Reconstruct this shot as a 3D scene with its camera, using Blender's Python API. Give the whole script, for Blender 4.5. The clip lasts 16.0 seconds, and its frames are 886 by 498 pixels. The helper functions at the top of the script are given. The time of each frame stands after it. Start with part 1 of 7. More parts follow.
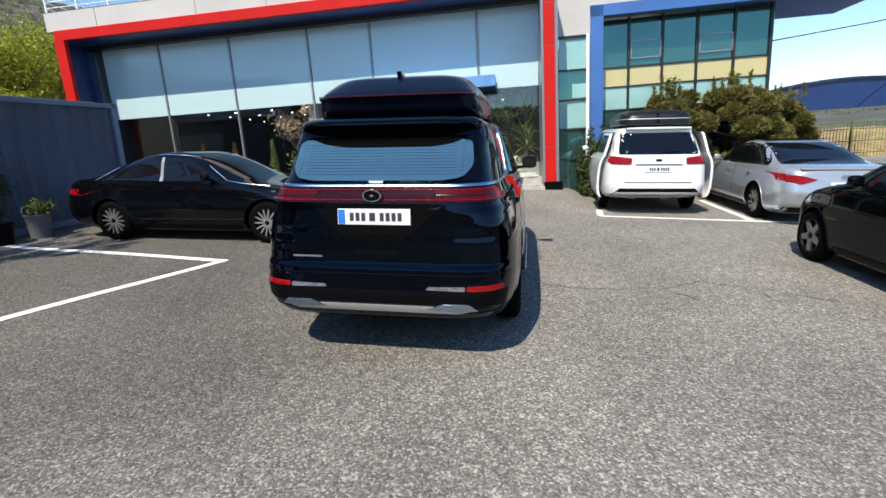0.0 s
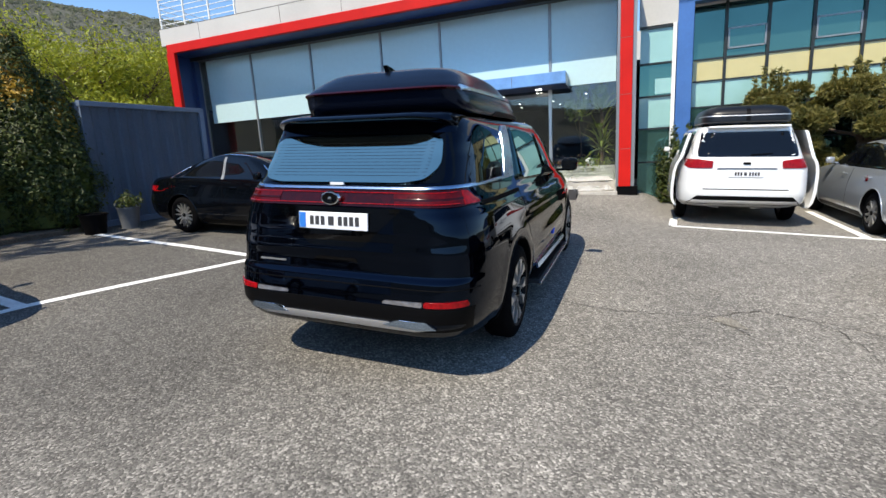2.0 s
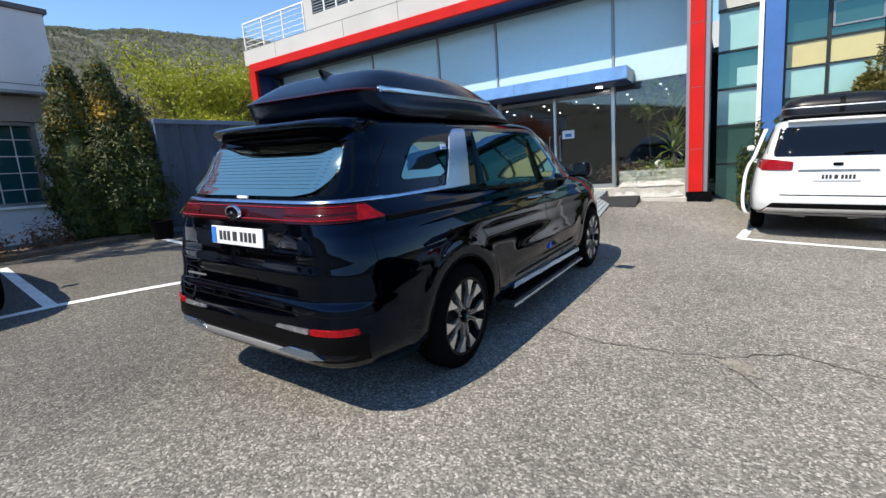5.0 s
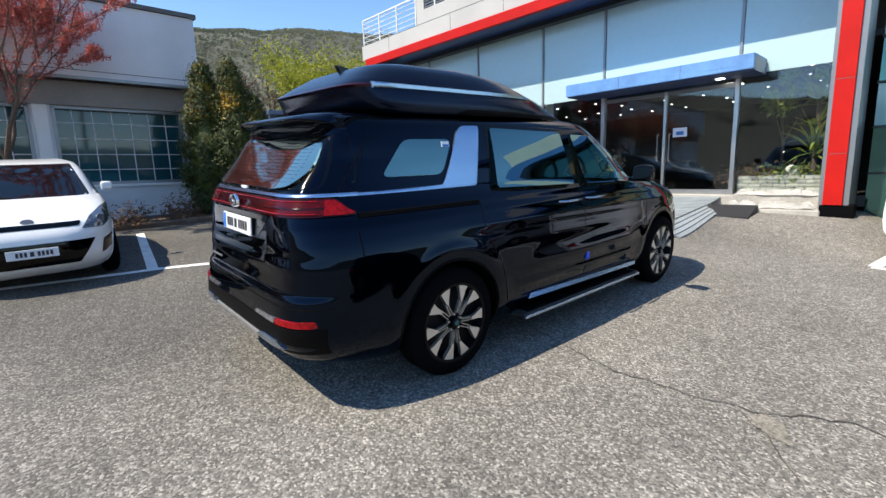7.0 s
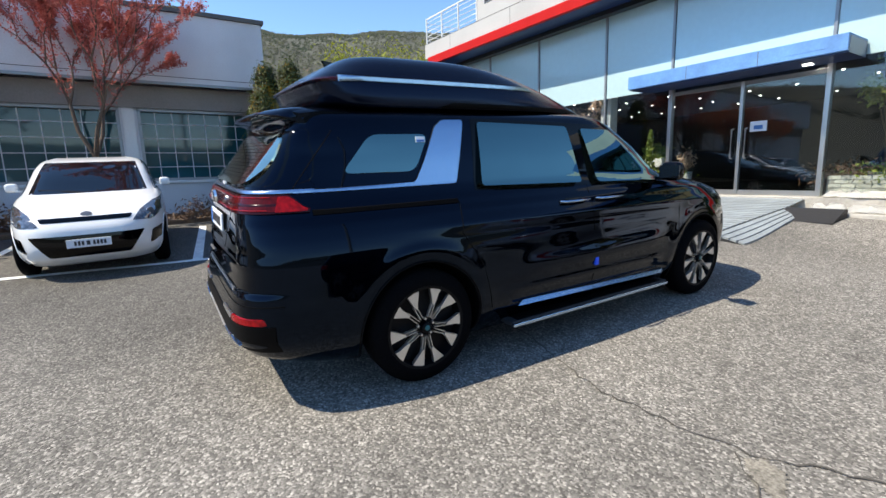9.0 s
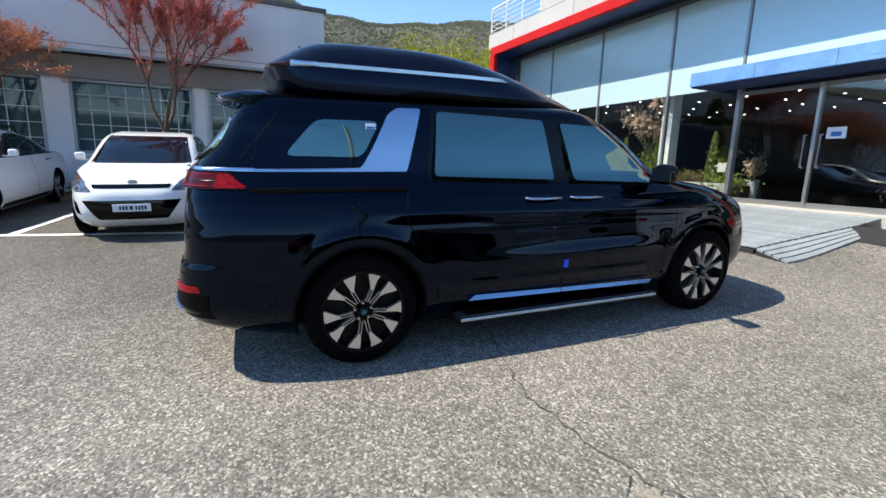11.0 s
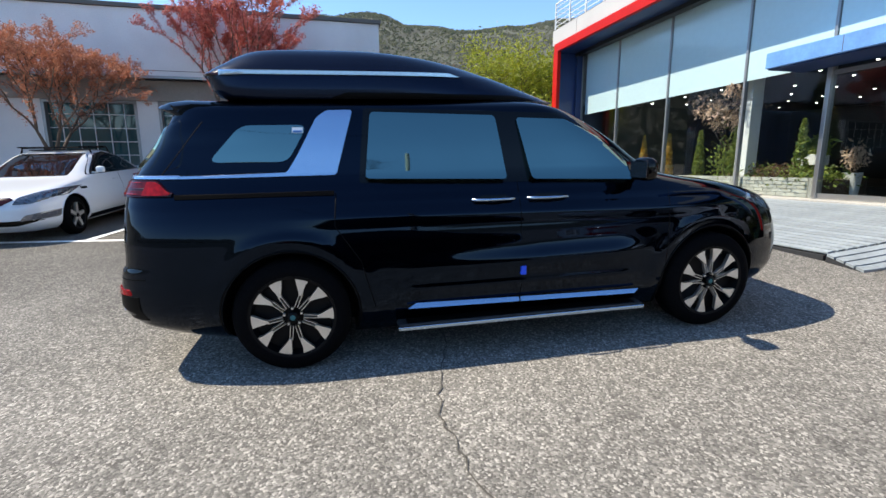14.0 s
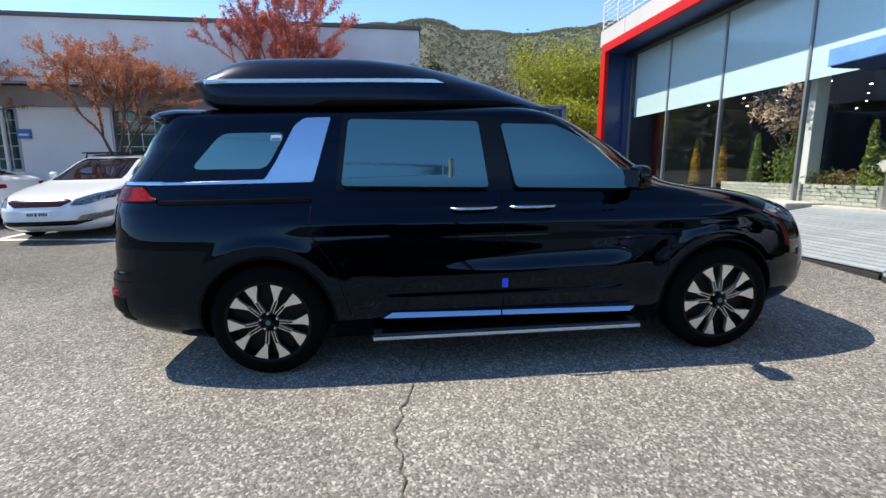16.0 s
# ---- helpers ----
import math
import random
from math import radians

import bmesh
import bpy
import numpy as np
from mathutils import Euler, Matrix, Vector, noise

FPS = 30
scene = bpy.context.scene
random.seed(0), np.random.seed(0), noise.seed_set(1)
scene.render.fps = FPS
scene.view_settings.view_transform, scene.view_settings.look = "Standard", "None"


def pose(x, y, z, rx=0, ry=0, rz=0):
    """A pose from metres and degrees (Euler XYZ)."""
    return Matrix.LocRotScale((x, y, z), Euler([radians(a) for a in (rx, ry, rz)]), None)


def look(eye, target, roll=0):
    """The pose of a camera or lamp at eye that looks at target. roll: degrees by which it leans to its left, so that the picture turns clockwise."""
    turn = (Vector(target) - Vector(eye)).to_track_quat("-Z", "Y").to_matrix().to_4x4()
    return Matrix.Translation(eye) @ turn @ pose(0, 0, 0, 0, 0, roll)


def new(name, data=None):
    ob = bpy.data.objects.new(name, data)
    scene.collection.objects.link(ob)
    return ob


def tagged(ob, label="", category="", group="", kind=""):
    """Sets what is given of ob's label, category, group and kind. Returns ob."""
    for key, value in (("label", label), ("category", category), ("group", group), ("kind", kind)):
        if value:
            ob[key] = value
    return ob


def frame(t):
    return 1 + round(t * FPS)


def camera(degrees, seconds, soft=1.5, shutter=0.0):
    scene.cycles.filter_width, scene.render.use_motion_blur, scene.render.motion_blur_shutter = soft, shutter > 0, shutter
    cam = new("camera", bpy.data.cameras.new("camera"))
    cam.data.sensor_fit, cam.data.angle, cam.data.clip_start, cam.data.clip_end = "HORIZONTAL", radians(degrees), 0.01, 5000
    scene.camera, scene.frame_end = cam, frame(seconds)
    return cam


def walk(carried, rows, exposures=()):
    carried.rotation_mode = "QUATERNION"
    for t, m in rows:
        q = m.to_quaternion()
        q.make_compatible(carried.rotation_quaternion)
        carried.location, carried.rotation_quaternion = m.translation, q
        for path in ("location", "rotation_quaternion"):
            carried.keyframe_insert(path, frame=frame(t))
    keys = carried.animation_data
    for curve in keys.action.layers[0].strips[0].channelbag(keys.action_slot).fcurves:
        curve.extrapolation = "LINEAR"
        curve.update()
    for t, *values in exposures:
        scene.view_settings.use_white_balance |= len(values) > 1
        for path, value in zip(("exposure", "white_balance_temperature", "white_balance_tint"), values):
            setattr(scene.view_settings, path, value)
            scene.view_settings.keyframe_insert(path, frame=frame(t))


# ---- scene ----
cam = camera(87.9, 16.0)
# the lot slopes: it drops a little to the east and rises towards the showroom
LOT = Vector((-0.048, 0.023, 1.0)).rotation_difference(Vector((0, 0, 1))).to_matrix().to_4x4()
PATH = [
    (0, (0.023, -0.002, 1.579), (-0.326, 1.911, 1.111), -1.1),
    (0.5, (0.207, 0.09, 1.567), (-0.308, 1.974, 1.133), -1.4),
    (1, (0.445, 0.214, 1.576), (-0.204, 2.054, 1.135), -1.4),
    (1.5, (0.595, 0.391, 1.542), (-0.078, 2.222, 1.103), -0.5),
    (2, (0.744, 0.548, 1.54), (0.012, 2.354, 1.087), -1.2),
    (2.5, (0.87, 0.657, 1.522), (0.096, 2.449, 1.088), -2.3),
    (3, (1.06, 0.815, 1.534), (0.139, 2.547, 1.145), -1.4),
    (3.5, (1.18, 0.967, 1.515), (0.186, 2.655, 1.113), -3.2),
    (3.7, (1.217, 1.051, 1.505), (0.225, 2.737, 1.091), -2.2),
    (5.8, (1.782, 1.628, 1.52), (0.58, 3.161, 1.068), -1.2),
    (6, (1.818, 1.712, 1.51), (0.579, 3.208, 1.038), 0.1),
    (6.5, (1.927, 1.861, 1.522), (0.59, 3.283, 1.085), -1.3),
    (7, (2.116, 2.03, 1.522), (0.648, 3.318, 1.09), -1.0),
    (7.5, (2.191, 2.187, 1.509), (0.703, 3.448, 1.066), -2.2),
    (8, (2.208, 2.368, 1.501), (0.655, 3.56, 1.087), -0.7),
    (8.5, (2.231, 2.516, 1.495), (0.676, 3.699, 1.069), -1.3),
    (9, (2.38, 2.652, 1.492), (0.721, 3.68, 1.059), -1.3),
    (9.2, (2.429, 2.731, 1.484), (0.757, 3.735, 1.042), -1.1),
    (11.3, (2.833, 3.468, 1.478), (1.024, 4.185, 1.017), 0.7),
    (11.5, (2.875, 3.533, 1.47), (1.055, 4.226, 1.016), -0.2),
    (12, (2.882, 3.695, 1.451), (1.044, 4.346, 1.008), -0.9),
    (12.5, (2.842, 3.882, 1.455), (0.99, 4.497, 1.018), 0.3),
    (13, (2.85, 4.013, 1.452), (0.97, 4.536, 1.016), -0.6),
    (13.5, (2.89, 4.224, 1.459), (0.99, 4.66, 1.013), -0.1),
    (14, (2.902, 4.391, 1.452), (0.994, 4.783, 1.0), -1.0),
    (14.5, (2.843, 4.547, 1.448), (0.918, 4.863, 1.01), -0.2),
    (15, (2.801, 4.662, 1.465), (0.863, 4.899, 1.032), 0.1),
    (15.5, (2.818, 4.763, 1.455), (0.875, 4.912, 1.003), -1.5),
    (16, (2.887, 4.896, 1.463), (0.942, 5.063, 1.031), -1.1),
]
walk(cam, [(t, LOT @ look(eye, target, roll)) for t, eye, target, roll in PATH], exposures=[(0, 0.72), (7, 0.86), (16, 1.03)])

# ---- world, sun, exposure ----
SUN_WAY = (LOT.to_3x3() @ Vector((0.24, 0.67, -1.0))).normalized()
sun_up = -SUN_WAY
world = bpy.data.worlds.new("sky")
scene.world = world
world.use_nodes = True
wn = world.node_tree.nodes
sky = wn.new("ShaderNodeTexSky")
sky.sky_type = "NISHITA"
sky.sun_disc = False
sky.sun_elevation = math.asin(sun_up.z)
sky.sun_rotation = math.atan2(sun_up.x, sun_up.y)
sky.air_density, sky.dust_density, sky.ozone_density = 0.9, 0.0, 0.8
deep = wn.new("ShaderNodeHueSaturation")
deep.inputs["Saturation"].default_value = 1.15
wn["Background"].inputs[1].default_value = 0.138
world.node_tree.links.new(sky.outputs[0], deep.inputs["Color"])
world.node_tree.links.new(deep.outputs[0], wn["Background"].inputs[0])
sun = new("sun", bpy.data.lights.new("sun", "SUN"))
sun.data.energy, sun.data.angle, sun.data.color = 4.1, radians(0.5), (1.0, 0.905, 0.75)
sun.matrix_world = look((0, 0, 40), Vector((0, 0, 40)) + SUN_WAY)


# ---- materials ----
def mat(name, base, rough=0.5, metal=0.0, coat=0.0, grain=0.0, scale=30.0, blotch=0.0, bscale=1.5, bump=0.0, spec=0.5, vary=0.0, island=False, space="Object"):
    """A surface with fine grain and broad blotches on its colour, a bump, and a spread from piece to piece."""
    m = bpy.data.materials.new(name)
    m.use_nodes = True
    nt = m.node_tree
    p = nt.nodes["Principled BSDF"]
    p.inputs["Roughness"].default_value = rough
    p.inputs["Metallic"].default_value = metal
    p.inputs["Coat Weight"].default_value = coat
    p.inputs["Coat Roughness"].default_value = 0.03
    p.inputs["Specular IOR Level"].default_value = spec
    tc = nt.nodes.new("ShaderNodeTexCoord")
    col = nt.nodes.new("ShaderNodeRGB")
    col.outputs[0].default_value = (*base, 1)
    out = col.outputs[0]

    def scaled(out, source, lo, hi):
        mr = nt.nodes.new("ShaderNodeMapRange")
        mr.inputs["From Min"].default_value, mr.inputs["From Max"].default_value = 0.3, 0.7
        mr.inputs["To Min"].default_value, mr.inputs["To Max"].default_value = lo, hi
        nt.links.new(source, mr.inputs["Value"])
        vm = nt.nodes.new("ShaderNodeVectorMath")
        vm.operation = "SCALE"
        nt.links.new(out, vm.inputs[0])
        nt.links.new(mr.outputs[0], vm.inputs["Scale"])
        return vm.outputs[0]

    for amount, size in ((grain, scale), (blotch, bscale)):
        if amount:
            n = nt.nodes.new("ShaderNodeTexNoise")
            n.inputs["Scale"].default_value, n.inputs["Detail"].default_value = size, 5
            nt.links.new(tc.outputs[space], n.inputs["Vector"])
            out = scaled(out, n.outputs["Fac"], 1 - amount, 1 + amount)
            if bump and size == scale:
                b = nt.nodes.new("ShaderNodeBump")
                b.inputs["Strength"].default_value, b.inputs["Distance"].default_value = bump, 0.01
                nt.links.new(n.outputs["Fac"], b.inputs["Height"])
                nt.links.new(b.outputs[0], p.inputs["Normal"])
    if vary:
        src = nt.nodes.new("ShaderNodeNewGeometry").outputs["Random Per Island"] if island else nt.nodes.new("ShaderNodeObjectInfo").outputs["Random"]
        mr = nt.nodes.new("ShaderNodeMath")
        mr.operation = "MULTIPLY_ADD"
        mr.inputs[1].default_value, mr.inputs[2].default_value = 0.4, 0.3
        nt.links.new(src, mr.inputs[0])
        out = scaled(out, mr.outputs[0], 1 - vary, 1 + vary)
    nt.links.new(out, p.inputs["Base Color"])
    return m


def leaf_mat(name, a, b):
    """Foliage whose leaves range between two colours and let some light through."""
    m = bpy.data.materials.new(name)
    m.use_nodes = True
    nt = m.node_tree
    p = nt.nodes["Principled BSDF"]
    p.inputs["Roughness"].default_value = 0.55
    g = nt.nodes.new("ShaderNodeNewGeometry")
    mix = nt.nodes.new("ShaderNodeMix")
    mix.data_type = "RGBA"
    mix.inputs["A"].default_value, mix.inputs["B"].default_value = (*a, 1), (*b, 1)
    nt.links.new(g.outputs["Random Per Island"], mix.inputs["Factor"])
    nt.links.new(mix.outputs["Result"], p.inputs["Base Color"])
    t = nt.nodes.new("ShaderNodeBsdfTranslucent")
    nt.links.new(mix.outputs["Result"], t.inputs["Color"])
    ms = nt.nodes.new("ShaderNodeMixShader")
    ms.inputs[0].default_value = 0.35
    nt.links.new(p.outputs[0], ms.inputs[1])
    nt.links.new(t.outputs[0], ms.inputs[2])
    nt.links.new(ms.outputs[0], nt.nodes["Material Output"].inputs[0])
    return m


def forest_mat():
    """Woods of mixed kinds: dark evergreens, grey-brown bare crowns, pale buds, in patches."""
    m = bpy.data.materials.new("hill_forest")
    m.use_nodes = True
    nt = m.node_tree
    p = nt.nodes["Principled BSDF"]
    p.inputs["Roughness"].default_value = 0.9
    p.inputs["Specular IOR Level"].default_value = 0.1
    tc = nt.nodes.new("ShaderNodeTexCoord")
    total = None
    for size, weight in ((0.16, 0.55), (0.025, 0.45)):
        n = nt.nodes.new("ShaderNodeTexNoise")
        n.inputs["Scale"].default_value, n.inputs["Detail"].default_value = size, 2
        nt.links.new(tc.outputs["Object"], n.inputs["Vector"])
        ma = nt.nodes.new("ShaderNodeMath")
        ma.operation = "MULTIPLY_ADD"
        ma.inputs[1].default_value = weight
        nt.links.new(n.outputs["Fac"], ma.inputs[0])
        if total:
            nt.links.new(total, ma.inputs[2])
        else:
            ma.inputs[2].default_value = 0.0
        total = ma.outputs[0]
    g = nt.nodes.new("ShaderNodeNewGeometry")
    ma = nt.nodes.new("ShaderNodeMath")
    ma.operation = "MULTIPLY_ADD"
    ma.inputs[1].default_value = 0.14
    nt.links.new(g.outputs["Random Per Island"], ma.inputs[0])
    nt.links.new(total, ma.inputs[2])
    ramp = nt.nodes.new("ShaderNodeValToRGB")
    e = ramp.color_ramp.elements
    e[0].position, e[0].color = 0.40, (0.060, 0.074, 0.050, 1)
    e[1].position, e[1].color = 0.80, (0.165, 0.165, 0.132, 1)
    for at, c in ((0.50, (0.080, 0.092, 0.060, 1)), (0.58, (0.104, 0.104, 0.084, 1)), (0.67, (0.115, 0.122, 0.066, 1))):
        e.new(at).color = c
    nt.links.new(ma.outputs[0], ramp.inputs[0])
    nt.links.new(ramp.outputs[0], p.inputs["Base Color"])
    return m


def glass_mat(name, tint, gain=0.07):
    """A thin pane: tinted see-through with a mirror gloss by Fresnel."""
    m = bpy.data.materials.new(name)
    m.use_nodes = True
    nt = m.node_tree
    nt.nodes.remove(nt.nodes["Principled BSDF"])
    tr = nt.nodes.new("ShaderNodeBsdfTransparent")
    tr.inputs[0].default_value = (*tint, 1)
    gl = nt.nodes.new("ShaderNodeBsdfGlossy")
    gl.inputs["Roughness"].default_value = 0.015
    lw = nt.nodes.new("ShaderNodeLayerWeight")
    pw = nt.nodes.new("ShaderNodeMath")
    pw.operation = "POWER"
    pw.inputs[1].default_value = 5.0
    nt.links.new(lw.outputs["Facing"], pw.inputs[0])
    fr = nt.nodes.new("ShaderNodeMath")
    fr.operation = "MULTIPLY_ADD"
    fr.inputs[1].default_value, fr.inputs[2].default_value = 0.75, gain
    nt.links.new(pw.outputs[0], fr.inputs[0])
    ms = nt.nodes.new("ShaderNodeMixShader")
    nt.links.new(fr.outputs[0], ms.inputs[0])
    nt.links.new(tr.outputs[0], ms.inputs[1])
    nt.links.new(gl.outputs[0], ms.inputs[2])
    nt.links.new(ms.outputs[0], nt.nodes["Material Output"].inputs[0])
    return m


def glow_mat(name, color, strength):
    m = bpy.data.materials.new(name)
    m.use_nodes = True
    p = m.node_tree.nodes["Principled BSDF"]
    p.inputs["Base Color"].default_value = (*color, 1)
    p.inputs["Emission Color"].default_value = (*color, 1)
    p.inputs["Emission Strength"].default_value = strength
    return m


def asphalt_mat():
    """Worn asphalt: pale stone chips in grey binder, with broad stains."""
    m = bpy.data.materials.new("asphalt")
    m.use_nodes = True
    nt = m.node_tree
    p = nt.nodes["Principled BSDF"]
    p.inputs["Roughness"].default_value = 0.9
    p.inputs["Specular IOR Level"].default_value = 0.25
    tc = nt.nodes.new("ShaderNodeTexCoord")
    v = nt.nodes.new("ShaderNodeTexVoronoi")
    v.inputs["Scale"].default_value = 82
    nt.links.new(tc.outputs["Object"], v.inputs["Vector"])
    chips = nt.nodes.new("ShaderNodeValToRGB")
    e = chips.color_ramp.elements
    e[0].position, e[0].color = 0.0, (0.092, 0.087, 0.078, 1)
    e[1].position, e[1].color = 1.0, (0.42, 0.395, 0.352, 1)
    mid = e.new(0.45)
    mid.color = (0.166, 0.156, 0.140, 1)
    late = e.new(0.8)
    late.color = (0.240, 0.227, 0.203, 1)
    sep = nt.nodes.new("ShaderNodeSeparateColor")
    nt.links.new(v.outputs["Color"], sep.inputs[0])
    nt.links.new(sep.outputs[0], chips.inputs[0])
    out = chips.outputs[0]
    for size, lo, hi, detail in ((9.0, 0.86, 1.14, 4), (0.55, 0.8, 1.2, 6)):
        n = nt.nodes.new("ShaderNodeTexNoise")
        n.inputs["Scale"].default_value, n.inputs["Detail"].default_value = size, detail
        nt.links.new(tc.outputs["Object"], n.inputs["Vector"])
        mr = nt.nodes.new("ShaderNodeMapRange")
        mr.inputs["From Min"].default_value, mr.inputs["From Max"].default_value = 0.3, 0.7
        mr.inputs["To Min"].default_value, mr.inputs["To Max"].default_value = lo, hi
        nt.links.new(n.outputs["Fac"], mr.inputs["Value"])
        vm = nt.nodes.new("ShaderNodeVectorMath")
        vm.operation = "SCALE"
        nt.links.new(out, vm.inputs[0])
        nt.links.new(mr.outputs[0], vm.inputs["Scale"])
        out = vm.outputs[0]
    # the paving of the bays is older and darker than the lane's
    n = nt.nodes.new("ShaderNodeTexNoise")
    n.inputs["Scale"].default_value, n.inputs["Detail"].default_value = 0.5, 4
    nt.links.new(tc.outputs["Object"], n.inputs["Vector"])
    xyz = nt.nodes.new("ShaderNodeSeparateXYZ")
    nt.links.new(tc.outputs["Object"], xyz.inputs[0])
    ma = nt.nodes.new("ShaderNodeMath")
    ma.operation = "MULTIPLY_ADD"
    ma.inputs[1].default_value = 3.0
    nt.links.new(n.outputs["Fac"], ma.inputs[0])
    nt.links.new(xyz.outputs[0], ma.inputs[2])
    mr = nt.nodes.new("ShaderNodeMapRange")
    mr.interpolation_type = "SMOOTHSTEP"
    mr.inputs["From Min"].default_value, mr.inputs["From Max"].default_value = -2.1, 2.1
    mr.inputs["To Min"].default_value, mr.inputs["To Max"].default_value = 0.55, 1.0
    nt.links.new(ma.outputs[0], mr.inputs["Value"])
    vm = nt.nodes.new("ShaderNodeVectorMath")
    vm.operation = "SCALE"
    nt.links.new(out, vm.inputs[0])
    nt.links.new(mr.outputs[0], vm.inputs["Scale"])
    out = vm.outputs[0]
    nt.links.new(out, p.inputs["Base Color"])
    b = nt.nodes.new("ShaderNodeBump")
    b.inputs["Strength"].default_value, b.inputs["Distance"].default_value = 0.6, 0.006
    nt.links.new(v.outputs["Distance"], b.inputs["Height"])
    b.invert = True
    nt.links.new(b.outputs[0], p.inputs["Normal"])
    return m


M_ASPHALT = asphalt_mat()
M_LINE = mat("road_paint", (0.78, 0.78, 0.75), 0.8, grain=0.12, scale=60, blotch=0.15, bscale=5)
M_CRACK = mat("crack_tar", (0.075, 0.068, 0.058), 0.95, grain=0.3, scale=40)
M_EARTH = mat("earth", (0.13, 0.09, 0.06), 0.95, grain=0.5, scale=40, blotch=0.3, bscale=3, bump=0.5)
M_BLACK = mat("black_car_paint", (0.0003, 0.0004, 0.0010), 0.035, grain=0.05, scale=300, spec=0.30)
M_BLACK.node_tree.nodes["Principled BSDF"].inputs["Specular Tint"].default_value = (0.42, 0.62, 1.0, 1)  # blue sky in the reflections, put in as a tint
M_POD = mat("navy_black_pod_paint", (0.0030, 0.0042, 0.0085), 0.2, grain=0.08, scale=220, blotch=0.1, bscale=2, spec=0.35)
# the pod's reflections are tinted too, standing in for mirrored blue sky
M_POD.node_tree.nodes["Principled BSDF"].inputs["Specular Tint"].default_value = (0.42, 0.58, 1.0, 1)
M_GREYCAR = mat("charcoal_car_paint", (0.0015, 0.002, 0.0032), 0.3, coat=0.7, grain=0.06, scale=300, spec=0.0)
M_DARKGREEN = mat("black_green_car_paint", (0.0012, 0.0022, 0.0024), 0.3, coat=0.5, grain=0.06, scale=300, spec=0.0)
M_WHITECAR = mat("white_car_paint", (0.78, 0.79, 0.79), 0.3, coat=1.0, grain=0.02, scale=200)
M_PEARL = mat("pearl_white_car_paint", (0.66, 0.69, 0.73), 0.3, coat=1.0, grain=0.02, scale=200)
M_SILVERCAR = mat("silver_car_paint", (0.42, 0.45, 0.48), 0.28, metal=0.55, coat=0.8, grain=0.04, scale=300)
M_PLASTIC = mat("black_plastic", (0.002, 0.002, 0.0024), 0.5, grain=0.2, scale=120, bump=0.1, spec=0.08)
M_GLOSSBLACK = mat("gloss_black_trim", (0.0006, 0.0006, 0.0009), 0.08, coat=0.45, grain=0.05, scale=200, spec=0.05)
M_RUBBER = mat("tyre_rubber", (0.0035, 0.0035, 0.004), 0.8, grain=0.25, scale=60, bump=0.2, spec=0.03)
M_ALLOY = mat("machined_alloy", (0.66, 0.65, 0.63), 0.3, metal=0.85, grain=0.05, scale=150)
M_GREYALLOY = mat("grey_alloy", (0.22, 0.22, 0.23), 0.4, metal=0.8, grain=0.08, scale=100)
M_DARKALLOY = mat("dark_alloy", (0.004, 0.004, 0.005), 0.45, metal=0.2, grain=0.1, scale=80, spec=0.15)
M_CHROME = mat("chrome", (0.78, 0.8, 0.84), 0.1, metal=1.0, grain=0.02, scale=100)
# chrome whose base colour carries the blue of a reflected sky
M_SATIN = mat("sky_tinted_satin_chrome", (0.36, 0.47, 0.62), 0.24, metal=1.0, grain=0.03, scale=100)
M_SKID = mat("silver_skid_plate", (0.6, 0.6, 0.61), 0.38, metal=0.7, grain=0.05, scale=120)
M_TINT = mat("tinted_window", (0.15, 0.25, 0.25), 0.02, metal=1.0, grain=0.02, scale=3)
M_TINTREAR = mat("mirror_film_rear_window", (0.52, 0.60, 0.49), 0.05, metal=1.0, grain=0.02, scale=3)
M_DARKGLASS = mat("dark_car_glass", (0.003, 0.004, 0.006), 0.03, grain=0.02, scale=3, spec=0.45)
M_REDLAMP = mat("red_lamp", (0.22, 0.003, 0.005), 0.2, coat=0.3, grain=0.45, scale=38, spec=0.1)
M_MIDRED = mat("mid_red_lamp", (0.062, 0.0014, 0.0022), 0.2, coat=0.3, grain=0.4, scale=45, spec=0.1)
M_DARKRED = mat("dark_red_lamp", (0.022, 0.0008, 0.0012), 0.2, coat=0.4, grain=0.3, scale=25, spec=0.1)
M_CLEARLAMP = mat("clear_lamp", (0.24, 0.24, 0.26), 0.1, metal=0.6, coat=1.0, grain=0.4, scale=30)
M_HEADLAMP = mat("headlamp", (0.14, 0.15, 0.17), 0.08, metal=0.6, coat=1.0, grain=0.7, scale=22)
M_PLATE = mat("number_plate", (0.72, 0.74, 0.78), 0.45, grain=0.04, scale=40)
M_PLATEBLUE = mat("plate_blue", (0.02, 0.16, 0.55), 0.5, grain=0.05, scale=50)
M_PLATEINK = mat("plate_ink", (0.03, 0.03, 0.035), 0.6, grain=0.05, scale=50)
M_BLUETAG = mat("blue_film", (0.01, 0.08, 0.75), 0.4, grain=0.05, scale=50)
M_STEP = mat("step_rubber", (0.02, 0.02, 0.022), 0.7, grain=0.3, scale=90, bump=0.2)
M_WHITEWALL = mat("white_panel", (0.50, 0.49, 0.465), 0.6, grain=0.03, scale=20, blotch=0.07, bscale=0.8)
M_RED = mat("red_panel", (0.50, 0.011, 0.007), 0.45, spec=0.2, grain=0.04, scale=30, blotch=0.08, bscale=2)
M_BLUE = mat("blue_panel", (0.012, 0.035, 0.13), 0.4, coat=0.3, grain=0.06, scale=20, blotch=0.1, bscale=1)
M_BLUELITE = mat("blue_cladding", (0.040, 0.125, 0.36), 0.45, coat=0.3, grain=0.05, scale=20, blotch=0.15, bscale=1)
